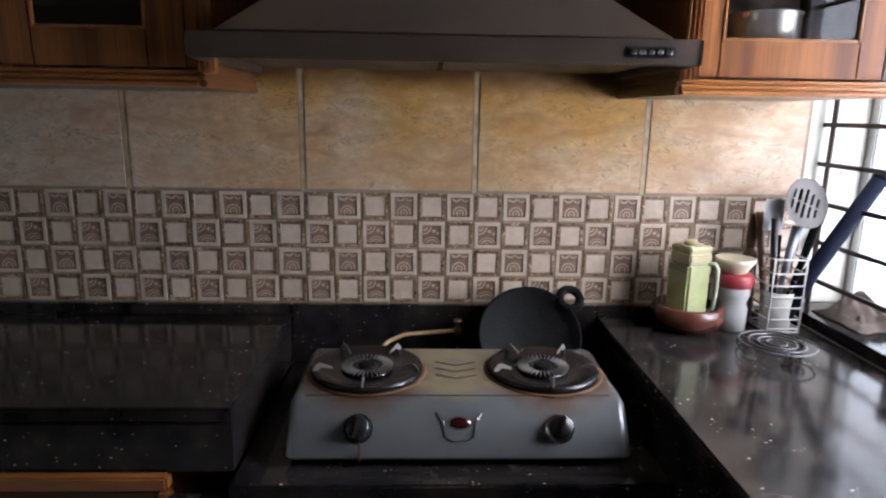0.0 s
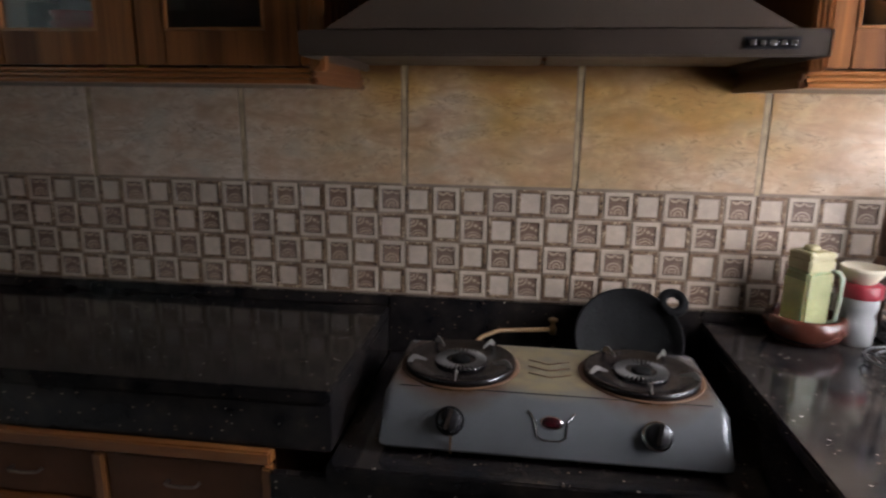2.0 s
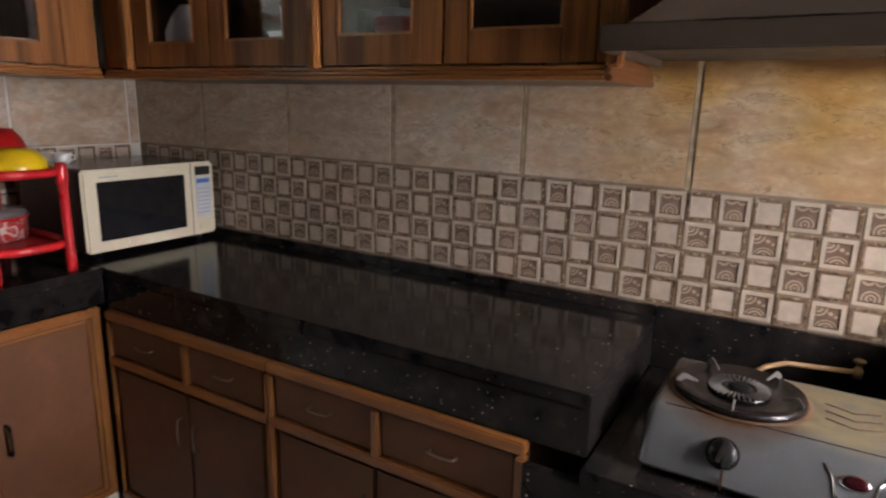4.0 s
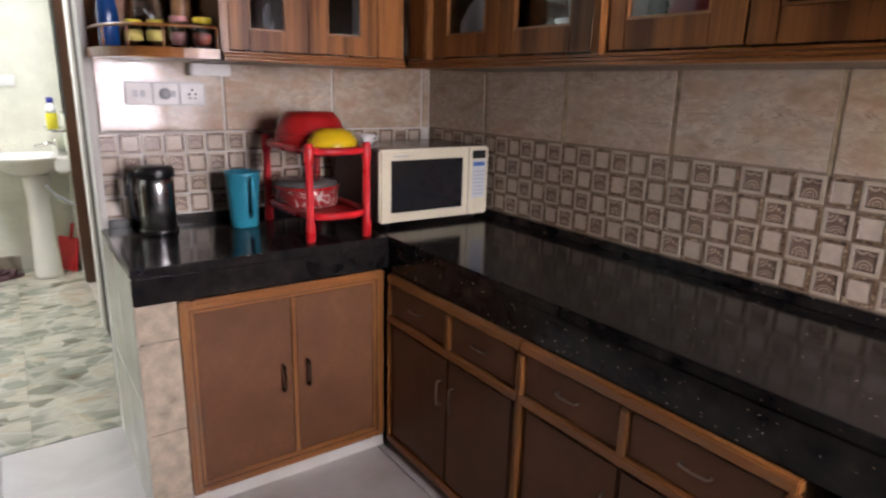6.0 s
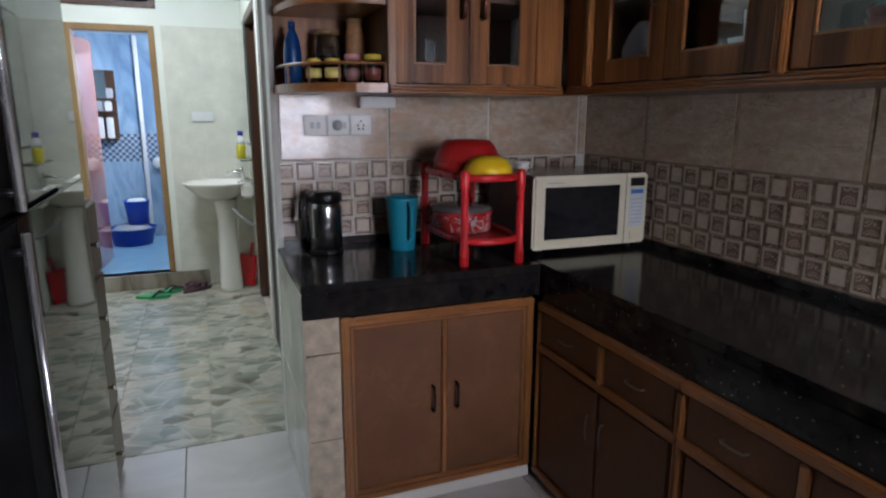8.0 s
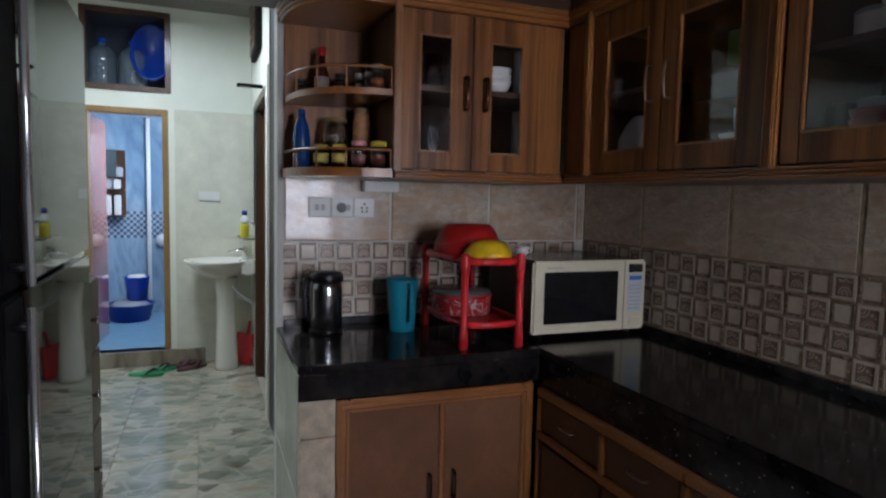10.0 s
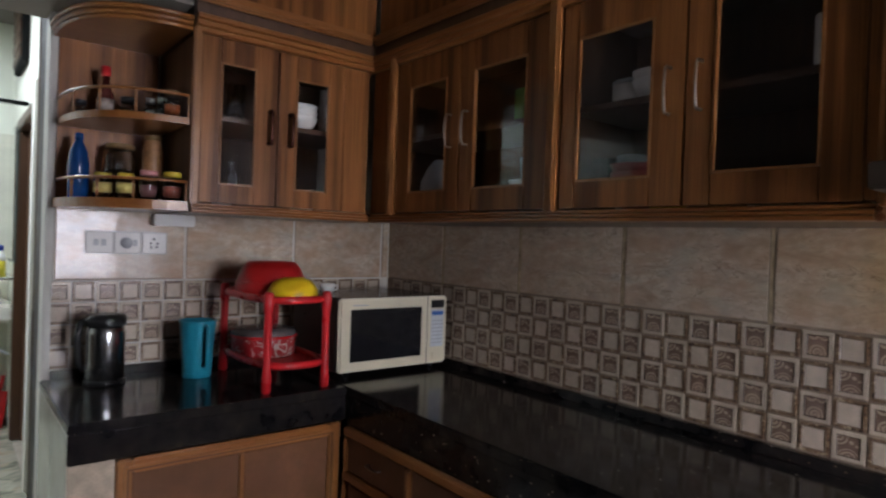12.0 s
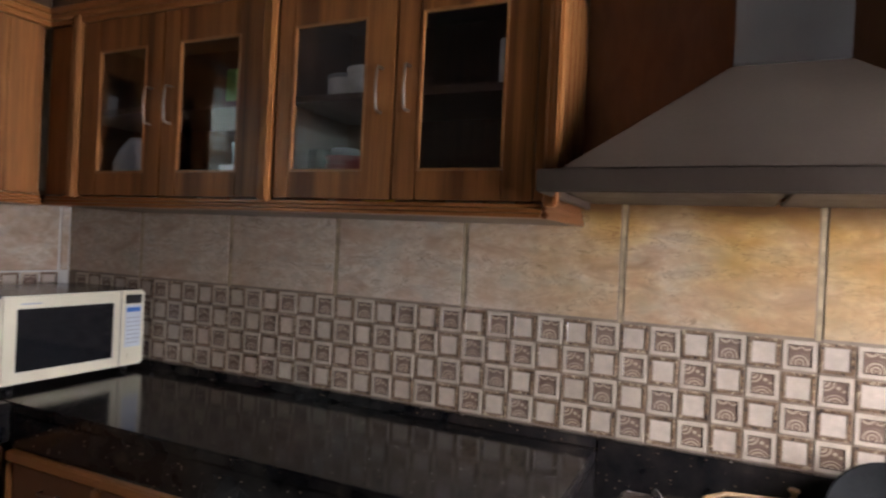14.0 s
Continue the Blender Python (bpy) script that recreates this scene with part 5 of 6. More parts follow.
part("cover", box((0.0552, -0.068, -0.019), (0.059, 0.068, 0.017), 0.002), WHITEP, wb)

# ---- jars on the corner shelves ----


def jar(at, r, h, contents, lid, label, glassmat=None, lid_h=0.016, name="jar"):
    j = thing(name, at, label, "jar", "jars on the corner shelf")
    part("glass", lathe([(r * 0.86, 0.0), (r, 0.006), (r, h * 0.82), (r * 0.82, h * 0.95), (r * 0.82, h), (r * 0.77, h), (r * 0.77, h * 0.94), (r * 0.94, h * 0.81), (r * 0.94, 0.008), (0.001, 0.006)], n=24), glassmat or JARGLASS, j)
    if contents:
        part("contents", lathe([(0.001, 0.007), (r * 0.92, 0.009), (r * 0.92, h * 0.55), (0.001, h * 0.60)], n=20), contents, j)
    part("lid", lathe([(r * 0.88, h + 0.0005 - lid_h * 0.4), (r * 0.90, h + lid_h * 0.6), (r * 0.84, h + lid_h * 0.75), (0.001, h + lid_h * 0.75)], n=24), lid, j)
    return j


S0, S1 = CB + 0.034, 1.722
bb = thing("squeeze_bottle", (-2.085, -1.325, S0), "dark blue plastic bottle on the lower shelf", "bottle")
part("body", lathe([(0.028, 0), (0.031, 0.004), (0.032, 0.11), (0.026, 0.155), (0.012, 0.188), (0.011, 0.192)], n=28), DEEPBLUE, bb)
part("cap", lathe([(0.013, 0.1925), (0.013, 0.212), (0.010, 0.215), (0.001, 0.215)], n=20), DEEPBLUE, bb)
LIDY = plain("yellow_lid", (0.62, 0.48, 0.04), 0.4)
LIDB = plain("brown_lid", (0.22, 0.13, 0.05), 0.4)
jar((-2.03, -1.262, S0), 0.028, 0.075, SPICE, LIDY, "small spice jar with a yellow lid and label")
jar((-1.98, -1.205, S0), 0.028, 0.075, SPICE, LIDY, "small spice jar with a yellow lid and label")
jar((-2.125, -1.195, S0), 0.052, 0.185, SPICE, LIDB, "large round glass jar half full of spice")
jar((-2.10, -1.095, S0), 0.034, 0.225, SPICE, LIDB, "tall jar with a tan label and brown lid", plain("tan_label", (0.42, 0.21, 0.09), 0.4, 0, 0.4, 45))
jar((-1.915, -1.150, S0), 0.030, 0.085, PINKP, PINKP, "pink plastic jar with a domed lid")
jar((-1.865, -1.092, S0), 0.032, 0.082, plain("red_print", (0.45, 0.10, 0.06), 0.5, var=0.7, scale=60), LIDY, "round jar with a printed label and yellow lid")
for (x, y, lab) in ((-2.03, -1.262, 0), (-1.98, -1.205, 0)):
    d = Vector((1.0, -0.3, 0)).normalized()
    lb = bpy.data.objects.new("jar_label", mesh_of("jar_label", lathe([(0.0286, 0.022), (0.0286, 0.055)], n=24), plain("paper_yellow", (0.60, 0.50, 0.14), 0.6)))
    scene.collection.objects.link(lb)
    for o in bpy.data.objects:
        if o.name.startswith("jar") and o.type == "EMPTY" and abs(o.location.x - x) < 1e-4 and abs(o.location.y - y) < 1e-4:
            lb.parent = o
sauce = thing("sauce_bottle", (-2.10, -1.250, S1), "dark sauce bottle with a red cap", "bottle")
part("glass", lathe([(0.023, 0), (0.026, 0.004), (0.026, 0.085), (0.012, 0.120), (0.011, 0.150)], n=24), plain("dark_sauce", (0.06, 0.012, 0.01), 0.1), sauce)
part("label", lathe([(0.0265, 0.020), (0.0265, 0.070)], n=24), plain("sauce_label", (0.40, 0.35, 0.32), 0.5, var=0.5, scale=60), sauce)
part("cap", lathe([(0.0135, 0.148), (0.0145, 0.152), (0.0145, 0.180), (0.001, 0.182)], n=20), RED, sauce)
jar((-2.07, -1.185, S1), 0.026, 0.070, SPICE, BLACKP, "small dark spice jar")
jar((-2.165, -1.315, S1), 0.024, 0.055, SPICE, BLACKP, "small dark spice jar")
jar((-1.985, -1.135, S1), 0.016, 0.062, WHITEP, STEEL, "salt shaker with a steel top", name="shaker")
jar((-1.945, -1.110, S1), 0.016, 0.062, WHITEP, STEEL, "salt shaker with a steel top", name="shaker")
jar((-1.880, -1.095, S1), 0.026, 0.078, ORANGE, LIDB, "jar of orange spice powder")

# ---- things behind the cabinet glass ----


def bowl_stack(at, r, n, mat, label):
    s = thing("bowl_stack", at, label, "bowls", "crockery in the wall cabinets")
    for i in range(n):
        part("bowl", lathe([(r * 0.45, 0.022 * i), (r * 0.8, 0.022 * i + 0.018), (r, 0.022 * i + 0.05), (r * 0.96, 0.022 * i + 0.05), (r * 0.74, 0.022 * i + 0.019), (0.001, 0.022 * i + 0.004)], n=26), mat, s)
    return s


S2 = 1.733
bottle_glass = plain("grey_jug_plastic", (0.58, 0.62, 0.65), 0.25)
jg2 = thing("plastic_jug", (-1.49, -0.28, DB), "grey rounded plastic jug behind the cabinet glass", "jug")
part("body", lathe([(0.06, 0), (0.066, 0.004), (0.068, 0.11), (0.045, 0.16), (0.022, 0.19), (0.001, 0.195)], n=28), bottle_glass, jg2)
part("handle", tube([(0.05, 0, 0.15), (0.085, 0, 0.13), (0.085, 0, 0.07), (0.064, 0, 0.05)], 0.006), bottle_glass, jg2)
bowl_stack((-1.05, -0.265, DB), 0.075, 3, WHITEP, "stack of white bowls behind the cabinet glass")
tc = thing("tea_tin", (-1.05, -0.265, DB + 0.095), "pale blue cup on the stacked bowls", "cup")
part("body", lathe([(0.028, 0.0), (0.036, 0.004), (0.040, 0.07), (0.037, 0.07), (0.030, 0.008), (0.001, 0.006)], n=24), plain("pale_blue", (0.25, 0.45, 0.55), 0.3), tc)
bowl_stack((-0.68, -0.27, DB), 0.070, 4, plain("red_rim_bowl", (0.35, 0.05, 0.05), 0.3), "stack of red bowls behind the cabinet glass")
bowl_stack((-0.64, -0.255, S2), 0.065, 2, WHITEP, "white bowls on the cabinet shelf")
gt = thing("glass_tumbler", (-0.79, -0.26, DB), "tall clear tumbler behind the cabinet glass", "glass")
part("body", lathe([(0.028, 0), (0.034, 0.14), (0.031, 0.14), (0.026, 0.006), (0.001, 0.006)], n=24), JARGLASS, gt)
bowl_stack((-0.35, -0.265, DB), 0.080, 2, WHITEP, "white plates and bowls behind the cabinet glass")
gt2 = thing("spice_box", (-0.24, -0.285, S2), "white packet on the cabinet shelf", "packet")
part("body", box((-0.02, -0.02, 0), (0.02, 0.02, 0.11), 0.004), WHITEP, gt2)
gt3 = thing("green_packet", (-1.08, -0.285, S2), "green packet on the cabinet shelf", "packet")
part("body", box((-0.025, -0.02, 0), (0.025, 0.02, 0.10), 0.006), plain("packet_green", (0.12, 0.30, 0.04), 0.4), gt3)
for x, y, z, r, h, mt, lab in ((-0.61, -0.24, DB, 0.045, 0.10, YELLOW, "yellow tin behind the cabinet glass"), (-0.745, -0.20, DB, 0.040, 0.15, GREYP, "grey canister behind the cabinet glass"), (-0.58, -0.20, S2, 0.050, 0.15, DARKRED, "red canister on the cabinet shelf"), (-0.72, -0.25, S2, 0.050, 0.06, WHITEP, "white pot on the cabinet shelf"),
                              (-1.19, -0.25, DB, 0.045, 0.07, GREYP, "grey tin behind the cabinet glass"), (-1.11, -0.22, DB, 0.04, 0.08, DARKRED, "dark red tin behind the cabinet glass"), (-1.42, -0.24, S2, 0.022, 0.10, WHITEP, "slim white flask on the cabinet shelf"), (-0.26, -0.25, DB, 0.035, 0.08, GREYP, "grey tin behind the cabinet glass")):
    tn = thing("tin", (x, y, z), lab, "tin", "tins in the wall cabinets")
    part("body", lathe([(r * 0.96, 0), (r, 0.004), (r, h * 0.85), (r * 0.98, h * 0.86)], n=24), mt, tn)
    part("lid", lathe([(r * 1.02, h * 0.861), (r * 1.03, h), (r * 0.9, h + 0.004), (0.001, h + 0.004)], n=24), GREYP, tn)
bowl_stack((-1.93, -0.625, 1.753), 0.070, 3, WHITEP, "stack of white boxes and bowls behind slim glass")
bowl_stack((-1.91, -0.61, DB), 0.080, 2, WHITEP, "white plates behind slim glass")
gw = thing("small_can", (-1.875, -0.925, DB), "white cup behind slim glass", "cup")
part("body", lathe([(0.028, 0), (0.032, 0.004), (0.034, 0.055), (0.031, 0.055), (0.026, 0.008), (0.001, 0.008)], n=24), WHITEP, gw)
gt4 = thing("glass_tumbler", (-1.90, -0.88, 1.753), "clear tumbler on the slim cabinet shelf", "glass")
part("body", lathe([(0.028, 0), (0.036, 0.12), (0.033, 0.12), (0.026, 0.006), (0.001, 0.006)], n=24), JARGLASS, gt4)
gj = thing("grey_bowl", (1.03, -0.27, DB), "grey steel pot behind the cabinet glass", "pot")
part("body", lathe([(0.06, 0), (0.07, 0.006), (0.07, 0.13), (0.073, 0.135), (0.067, 0.13), (0.066, 0.01), (0.001, 0.01)], n=28), STEEL, gj)

# ---- things on the window worktop ----
tb = thing("clay_bowl", (1.007, -0.100, CT), "varnished reddish clay bowl holding a green water jug", "bowl")
part("bowl", lathe([(0.052, 0.0), (0.078, 0.011), (0.093, 0.038), (0.088, 0.060), (0.080, 0.068), (0.074, 0.065), (0.082, 0.040), (0.066, 0.014), (0.001, 0.010)], n=40), TERRA, tb)
part("foot_ring", lathe([(0.045, -0.0), (0.060, 0.0005), (0.060, 0.006), (0.045, 0.008)], n=32), TERRA, tb)
b2 = thing("water_jug", (1.003, -0.100, CT + 0.012), "square pale green plastic water jug with clouded lid, in a bowl", "jug", "", 20.6)
part("body", box((-0.037, -0.037, 0), (0.037, 0.037, 0.166), 0.006, seg=3), JUGGREEN, b2)
part("side_panel", box((-0.0385, -0.033, 0.004), (-0.0365, 0.033, 0.143), 0.0008, seg=1), LIME, b2, "lime green side")
part("collar", box((-0.036, -0.036, 0.1662), (0.036, 0.036, 0.1955), 0.004, seg=2), CLOUDED, b2, "clouded beige collar")
part("lid", box((-0.0365, -0.0365, 0.1957), (0.0365, 0.0365, 0.211), 0.004, seg=3), CLOUDED, b2, "clouded beige lid")
part("spout_cap", lathe([(0.017, 0.2112), (0.017, 0.220), (0.013, 0.224), (0.001, 0.224)], (-0.004, 0, 0), 20), CLOUDED, b2)
part("handle", tube([(0.030, -0.030, 0.165), (0.042, -0.042, 0.164), (0.047, -0.047, 0.150), (0.048, -0.048, 0.10), (0.045, -0.045, 0.048), (0.030, -0.030, 0.036)], [0.005, 0.006, 0.006, 0.005, 0.005, 0.005], 10), plain("milky_handle", (0.50, 0.54, 0.42), 0.25), b2, "pale clouded handle")
rj = thing("storage_jar", (1.119, -0.104, CT), "clear storage jar with a red screw lid", "jar")
part("body", lathe([(0.034, 0), (0.042, 0.004), (0.042, 0.06), (0.036, 0.075), (0.043, 0.092), (0.043, 0.122), (0.038, 0.126), (0.036, 0.120), (0.033, 0.075), (0.039, 0.058), (0.038, 0.008), (0.001, 0.006)], n=32), MILKY, rj)
part("salt", lathe([(0.001, 0.007), (0.037, 0.009), (0.037, 0.035), (0.001, 0.040)], n=24), WHITEP, rj)
part("lid", lathe([(0.046, 0.118), (0.047, 0.121), (0.047, 0.146), (0.043, 0.150), (0.001, 0.150)], n=32), plain("faded_red_lid", (0.24, 0.02, 0.028), 0.4), rj, "red screw lid")
cb = thing("small_bowl", (1.119, -0.104, CT + 0.1505), "cream bowl set on the jar lid", "bowl")
part("body", lathe([(0.026, 0), (0.030, 0.004), (0.046, 0.030), (0.049, 0.040), (0.044, 0.040), (0.028, 0.008), (0.001, 0.006)], n=32), CREAMP, cb)

cd = thing("utensil_caddy", (1.238, -0.108, CT), "white wire utensil caddy with a plastic cup", "caddy")
WIRE = plain("white_wire", (0.48, 0.47, 0.45), 0.35)


def rounded(h, z, n=6, r=0.014):
    pts = []
    for cx, cy, a0 in ((h - r, h - r, 0), (-h + r, h - r, 90), (-h + r, -h + r, 180), (h - r, -h + r, 270)):
        for i in range(n + 1):
            a = radians(a0 + 90 * i / n)
            pts.append((cx + r * math.cos(a), cy + r * math.sin(a), z))
    return pts


for z in (0.006, 0.014, 0.040, 0.070, 0.098, 0.128, 0.160, 0.196):
    part("hoop", tube(rounded(0.044, z), 0.0024, 6, closed=True), WIRE, cd)
for sx_, sy_ in ((-1, -1), (1, -1), (1, 1), (-1, 1)):
    part("upright", tube([(0.0415 * sx_, 0.0415 * sy_, 0.003), (0.0415 * sx_, 0.0415 * sy_, 0.197)], 0.0024, 6), WIRE, cd)
part("cup", lathe([(0.034, 0.002), (0.037, 0.004), (0.040, 0.105), (0.037, 0.105), (0.034, 0.008), (0.001, 0.006)], n=28), plain("grey_cup", (0.42, 0.42, 0.38), 0.45), cd)

ut = thing("slotted_spoon", (1.238, -0.108, CT + 0.008), "steel slotted skimmer standing in the caddy", "utensil")
disc = lathe([(0.001, -0.004), (0.035, -0.0035), (0.060, 0.002), (0.064, 0.006), (0.063, 0.007), (0.058, 0.0035), (0.035, -0.002), (0.001, -0.0025)], n=36)
fc = Matrix.Translation((0.030, -0.015, 0.327)) @ Matrix.Rotation(radians(74), 4, "X") @ Matrix.Rotation(radians(12), 4, "Y")
disc.transform(fc)
dsk = part("disc", disc, plain("dull_steel", (0.085, 0.08, 0.074), 0.45, 0.4), ut)
for i in range(5):
    for j in (-1, 1):
        w = 0.038 - 0.006 * abs(i - 2)
        s_ = box((-0.036 + 0.018 * i - 0.0028, 0.003 if j > 0 else -w, -0.0045), (-0.036 + 0.018 * i + 0.0028, w if j > 0 else -0.003, 0.0015), 0.001)
        s_.transform(fc @ Matrix.Rotation(radians(-20), 4, "Z"))
        part("slot", s_, IRON, dsk, "dark slot")
part("stem", tube([(0.022, -0.010, 0.268), (0.010, 0.0, 0.15), (0.0, 0.006, 0.005)], [0.014, 0.008, 0.005], 8), plain("dull_steel_stem", (0.26, 0.27, 0.30), 0.3, 0.8), ut)
bk = thing("rolling_pin", (1.238, -0.108, CT + 0.008), "black plastic rolling pin leaning in the caddy", "utensil")
part("shaft", tube([(0.020, -0.020, 0.030), (0.060, -0.030, 0.150), (0.185, -0.055, 0.400)], [0.014, 0.019, 0.019], 14), NAVY, bk)
part("end_cap", lathe([(0.0195, -0.004), (0.021, 0.0), (0.021, 0.012), (0.015, 0.016), (0.001, 0.016)], n=18), NAVY, bk).matrix_basis = look((0.183, -0.0546, 0.396), (0.06, -0.03, 0.15))
for nm, lab, p0, p1, r0, r1, mt in (("wooden_spoon", "wooden spoon with a worn handle", (-0.018, 0.012, 0.006), (-0.062, 0.022, 0.300), 0.006, 0.011, wood("spoon_wood", (0.12, 0.06, 0.03), (0.20, 0.11, 0.06))),
                                    ("spatula", "black spatula standing in the caddy", (-0.010, -0.014, 0.006), (-0.045, -0.020, 0.29), 0.004, 0.009, BLACKP),
                                    ("knife", "dark handled knife standing in the caddy", (0.006, 0.02, 0.006), (-0.012, 0.010, 0.24), 0.004, 0.008, IRON),
                                    ("ladle", "dark ladle standing in the caddy", (0.022, 0.016, 0.006), (0.085, 0.005, 0.29), 0.004, 0.013, IRON)):
    u_ = thing(nm, (1.238, -0.108, CT + 0.008), lab, "utensil", "utensils in the caddy")
    part("shaft", tube([p0, tuple((a + b) / 2 for a, b in zip(p0, p1)), p1], [r0, (r0 + r1) / 2, r1], 10), mt, u_)
spat = thing("turner", (1.238, -0.108, CT + 0.008), "clear plastic turner standing in the caddy", "utensil", "utensils in the caddy")
part("blade", box((-0.060, 0.002, 0.255), (-0.010, 0.005, 0.335), 0.0012), plain("milky_plastic", (0.60, 0.63, 0.66), 0.2), spat)
part("shaft", tube([(-0.035, 0.003, 0.26), (-0.008, 0.004, 0.006)], 0.004), BLACKP, spat)
rp = thing("chapati_pin", (1.172, -0.070, CT), "dark wooden rolling pin standing beside the caddy", "utensil")
part("roller", lathe([(0.010, 0), (0.018, 0.02), (0.021, 0.10), (0.018, 0.19), (0.011, 0.21)], n=20), DARKWOOD, rp)
part("grip", lathe([(0.011, 0.2105), (0.013, 0.235), (0.011, 0.275), (0.008, 0.30), (0.001, 0.302)], n=16), DARKWOOD, rp)

tv = thing("trivet", (1.143, -0.290, CT), "round wire trivet of four rings on small feet", "trivet")
TWIRE = plain("grey_wire", (0.13, 0.13, 0.135), 0.3, 0.7)
for r in (0.021, 0.041, 0.061, 0.082):
    part("ring", tube([(r * math.cos(a), r * math.sin(a), 0.030) for a in (2 * math.pi * i / 40 for i in range(40))], 0.0023, 6, closed=True), TWIRE, tv)
for a in (20, 140, 260):
    ca, sa = math.cos(radians(a)), math.sin(radians(a))
    part("spoke", tube([(0.024 * ca, 0.024 * sa, 0.027), (0.082 * ca, 0.082 * sa, 0.027)], 0.0020, 6), TWIRE, tv)
    part("foot", tube([(0.082 * ca, 0.082 * sa, 0.030), (0.087 * ca, 0.087 * sa, 0.012), (0.080 * ca, 0.080 * sa, 0.0022), (0.070 * ca, 0.070 * sa, 0.010)], 0.0022, 6), IRON, tv)

cn = thing("canister", (1.402, -0.385, 0.869), "black round canister on the window ledge", "canister")
part("body", lathe([(0.050, 0), (0.054, 0.004), (0.056, 0.076), (0.052, 0.080), (0.001, 0.080)], n=32), BLACKP, cn)
part("lid", lathe([(0.058, 0.0805), (0.058, 0.088), (0.052, 0.092), (0.001, 0.092)], n=32), NAVY, cn)
bm = bmesh.new()
bmesh.ops.create_grid(bm, x_segments=40, y_segments=26, size=0.5)
for v in bm.verts:
    x, y = v.co.x * 0.14, v.co.y * 0.18
    h = 0.055 * math.exp(-((y - 0.02) / 0.08) ** 2) * math.exp(-(x / 0.06) ** 2) + 0.03 * max(0, noise.noise(Vector((x * 26, y * 22, 3.1)))) + 0.012 * noise.noise(Vector((x * 60, y * 60, 0)))
    edge = max(abs(v.co.x), abs(v.co.y)) / 0.5
    v.co = (x + 0.012 * noise.noise(Vector((y * 18, 0, 1))), y + 0.02 * noise.noise(Vector((x * 30, 4, 1))), max(0.002, h * (1 - edge ** 4) + 0.003))
for f in bm.faces:
    f.smooth = True
cl = thing("rag", (1.440, -0.150, 0.869), "crumpled brown cleaning rag on the window ledge", "cloth")
rg = part("cloth", bm, CLOTH, cl)
rg.modifiers.new("thick", "SOLIDIFY").thickness = 0.004

# ---- window ----
win = tagged(new("window_1"), "barred aluminium sliding window full of daylight", "window", "", "structure")
ALU = plain("aluminium_frame", (0.52, 0.53, 0.52), 0.4, 0.5)
BARS = plain("brown_window_bars", (0.05, 0.035, 0.03), 0.45, 0.4)
for a, b in (((1.505, -1.14, 0.870), (1.555, -1.10, 2.049)), ((1.505, -0.01, 0.870), (1.555, 0.029, 2.049)), ((1.505, -1.10, 2.01), (1.555, -0.01, 2.049)), ((1.505, -1.10, 0.870), (1.555, -0.01, 0.905)), ((1.510, -0.45, 0.906), (1.550, -0.41, 2.009))):
    fr_ = part("window_frame", box(a, b, 0.004), ALU, win)
for a, b in ((-1.10, -0.4505), (-0.4095, -0.01)):
    pn = part("pane", box((1.526, a, 0.906), (1.530, b, 2.009)), GLASS, win)
    pn.visible_shadow = False
for i in range(12):
    z = 0.948 + 0.1035 * i
    if z < 2.04:
        part("bar", box((1.378, -1.139, z - 0.006), (1.386, 0.029, z + 0.006), 0.002, seg=1), BARS, win)
for y in (-1.08, -0.43, -0.005):
    part("bar_upright", box((1.387, y - 0.009, 0.870), (1.392, y + 0.009, 2.049), 0.001, seg=1), BARS, win)
part("reveal_trim", box((EAST + 0.001, 0.022, 0.870), (1.504, 0.0295, 2.049), 0.001), REVEAL, win)

# ---- fridge ----
HANDLE = plain("satin_steel", (0.82, 0.82, 0.82), 0.22, 0.85, 0.05)
MATTBLACK = plain("matt_black_strip", (0.006, 0.006, 0.007), 0.85, 0, 0.2)
MATTBLACK.node_tree.nodes["Principled BSDF"].inputs["Specular IOR Level"].default_value = 0.1
fg = thing("fridge", (-1.275, -2.29, 0.0), "tall black glass-fronted fridge with steel bar handles", "fridge", turn=1.2)
FX = 0.43
part("case", box((-FX, -0.33, 0.03), (FX, 0.275, 1.80), 0.006), plain("fridge_case", (0.03, 0.03, 0.032), 0.35), fg)
for z0, z1, h0, h1 in ((1.190, 1.80, 1.20, 1.76), (0.06, 1.178, 0.42, 1.165)):
    d = part("door", box((-FX, 0.279, z0), (0.3095, 0.335, z1), 0.003), FRIDGE, fg, "black mirror-glass door")
    # Added matt strip: its black stands in for a dark reflection by the handle.
    part("door_edge", box((0.310, 0.279, z0), (FX, 0.3345, z1), 0.005), MATTBLACK, d, "matt black strip added for the door's dark reflection")
    part("handle", tube([(0.388, 0.362, h0), (0.388, 0.362, h1)], 0.0072, 12), HANDLE, d, "bright steel bar handle")
    for hz in (h0 + 0.03, h1 - 0.03):
        part("handle_post", tube([(0.388, 0.3345, hz), (0.388, 0.358, hz)], 0.006, 10), BLACKP, d)
part("kick_plate", box((-FX + 0.02, 0.20, 0.0), (FX - 0.02, 0.26, 0.029), 0.002), BLACKP, fg)

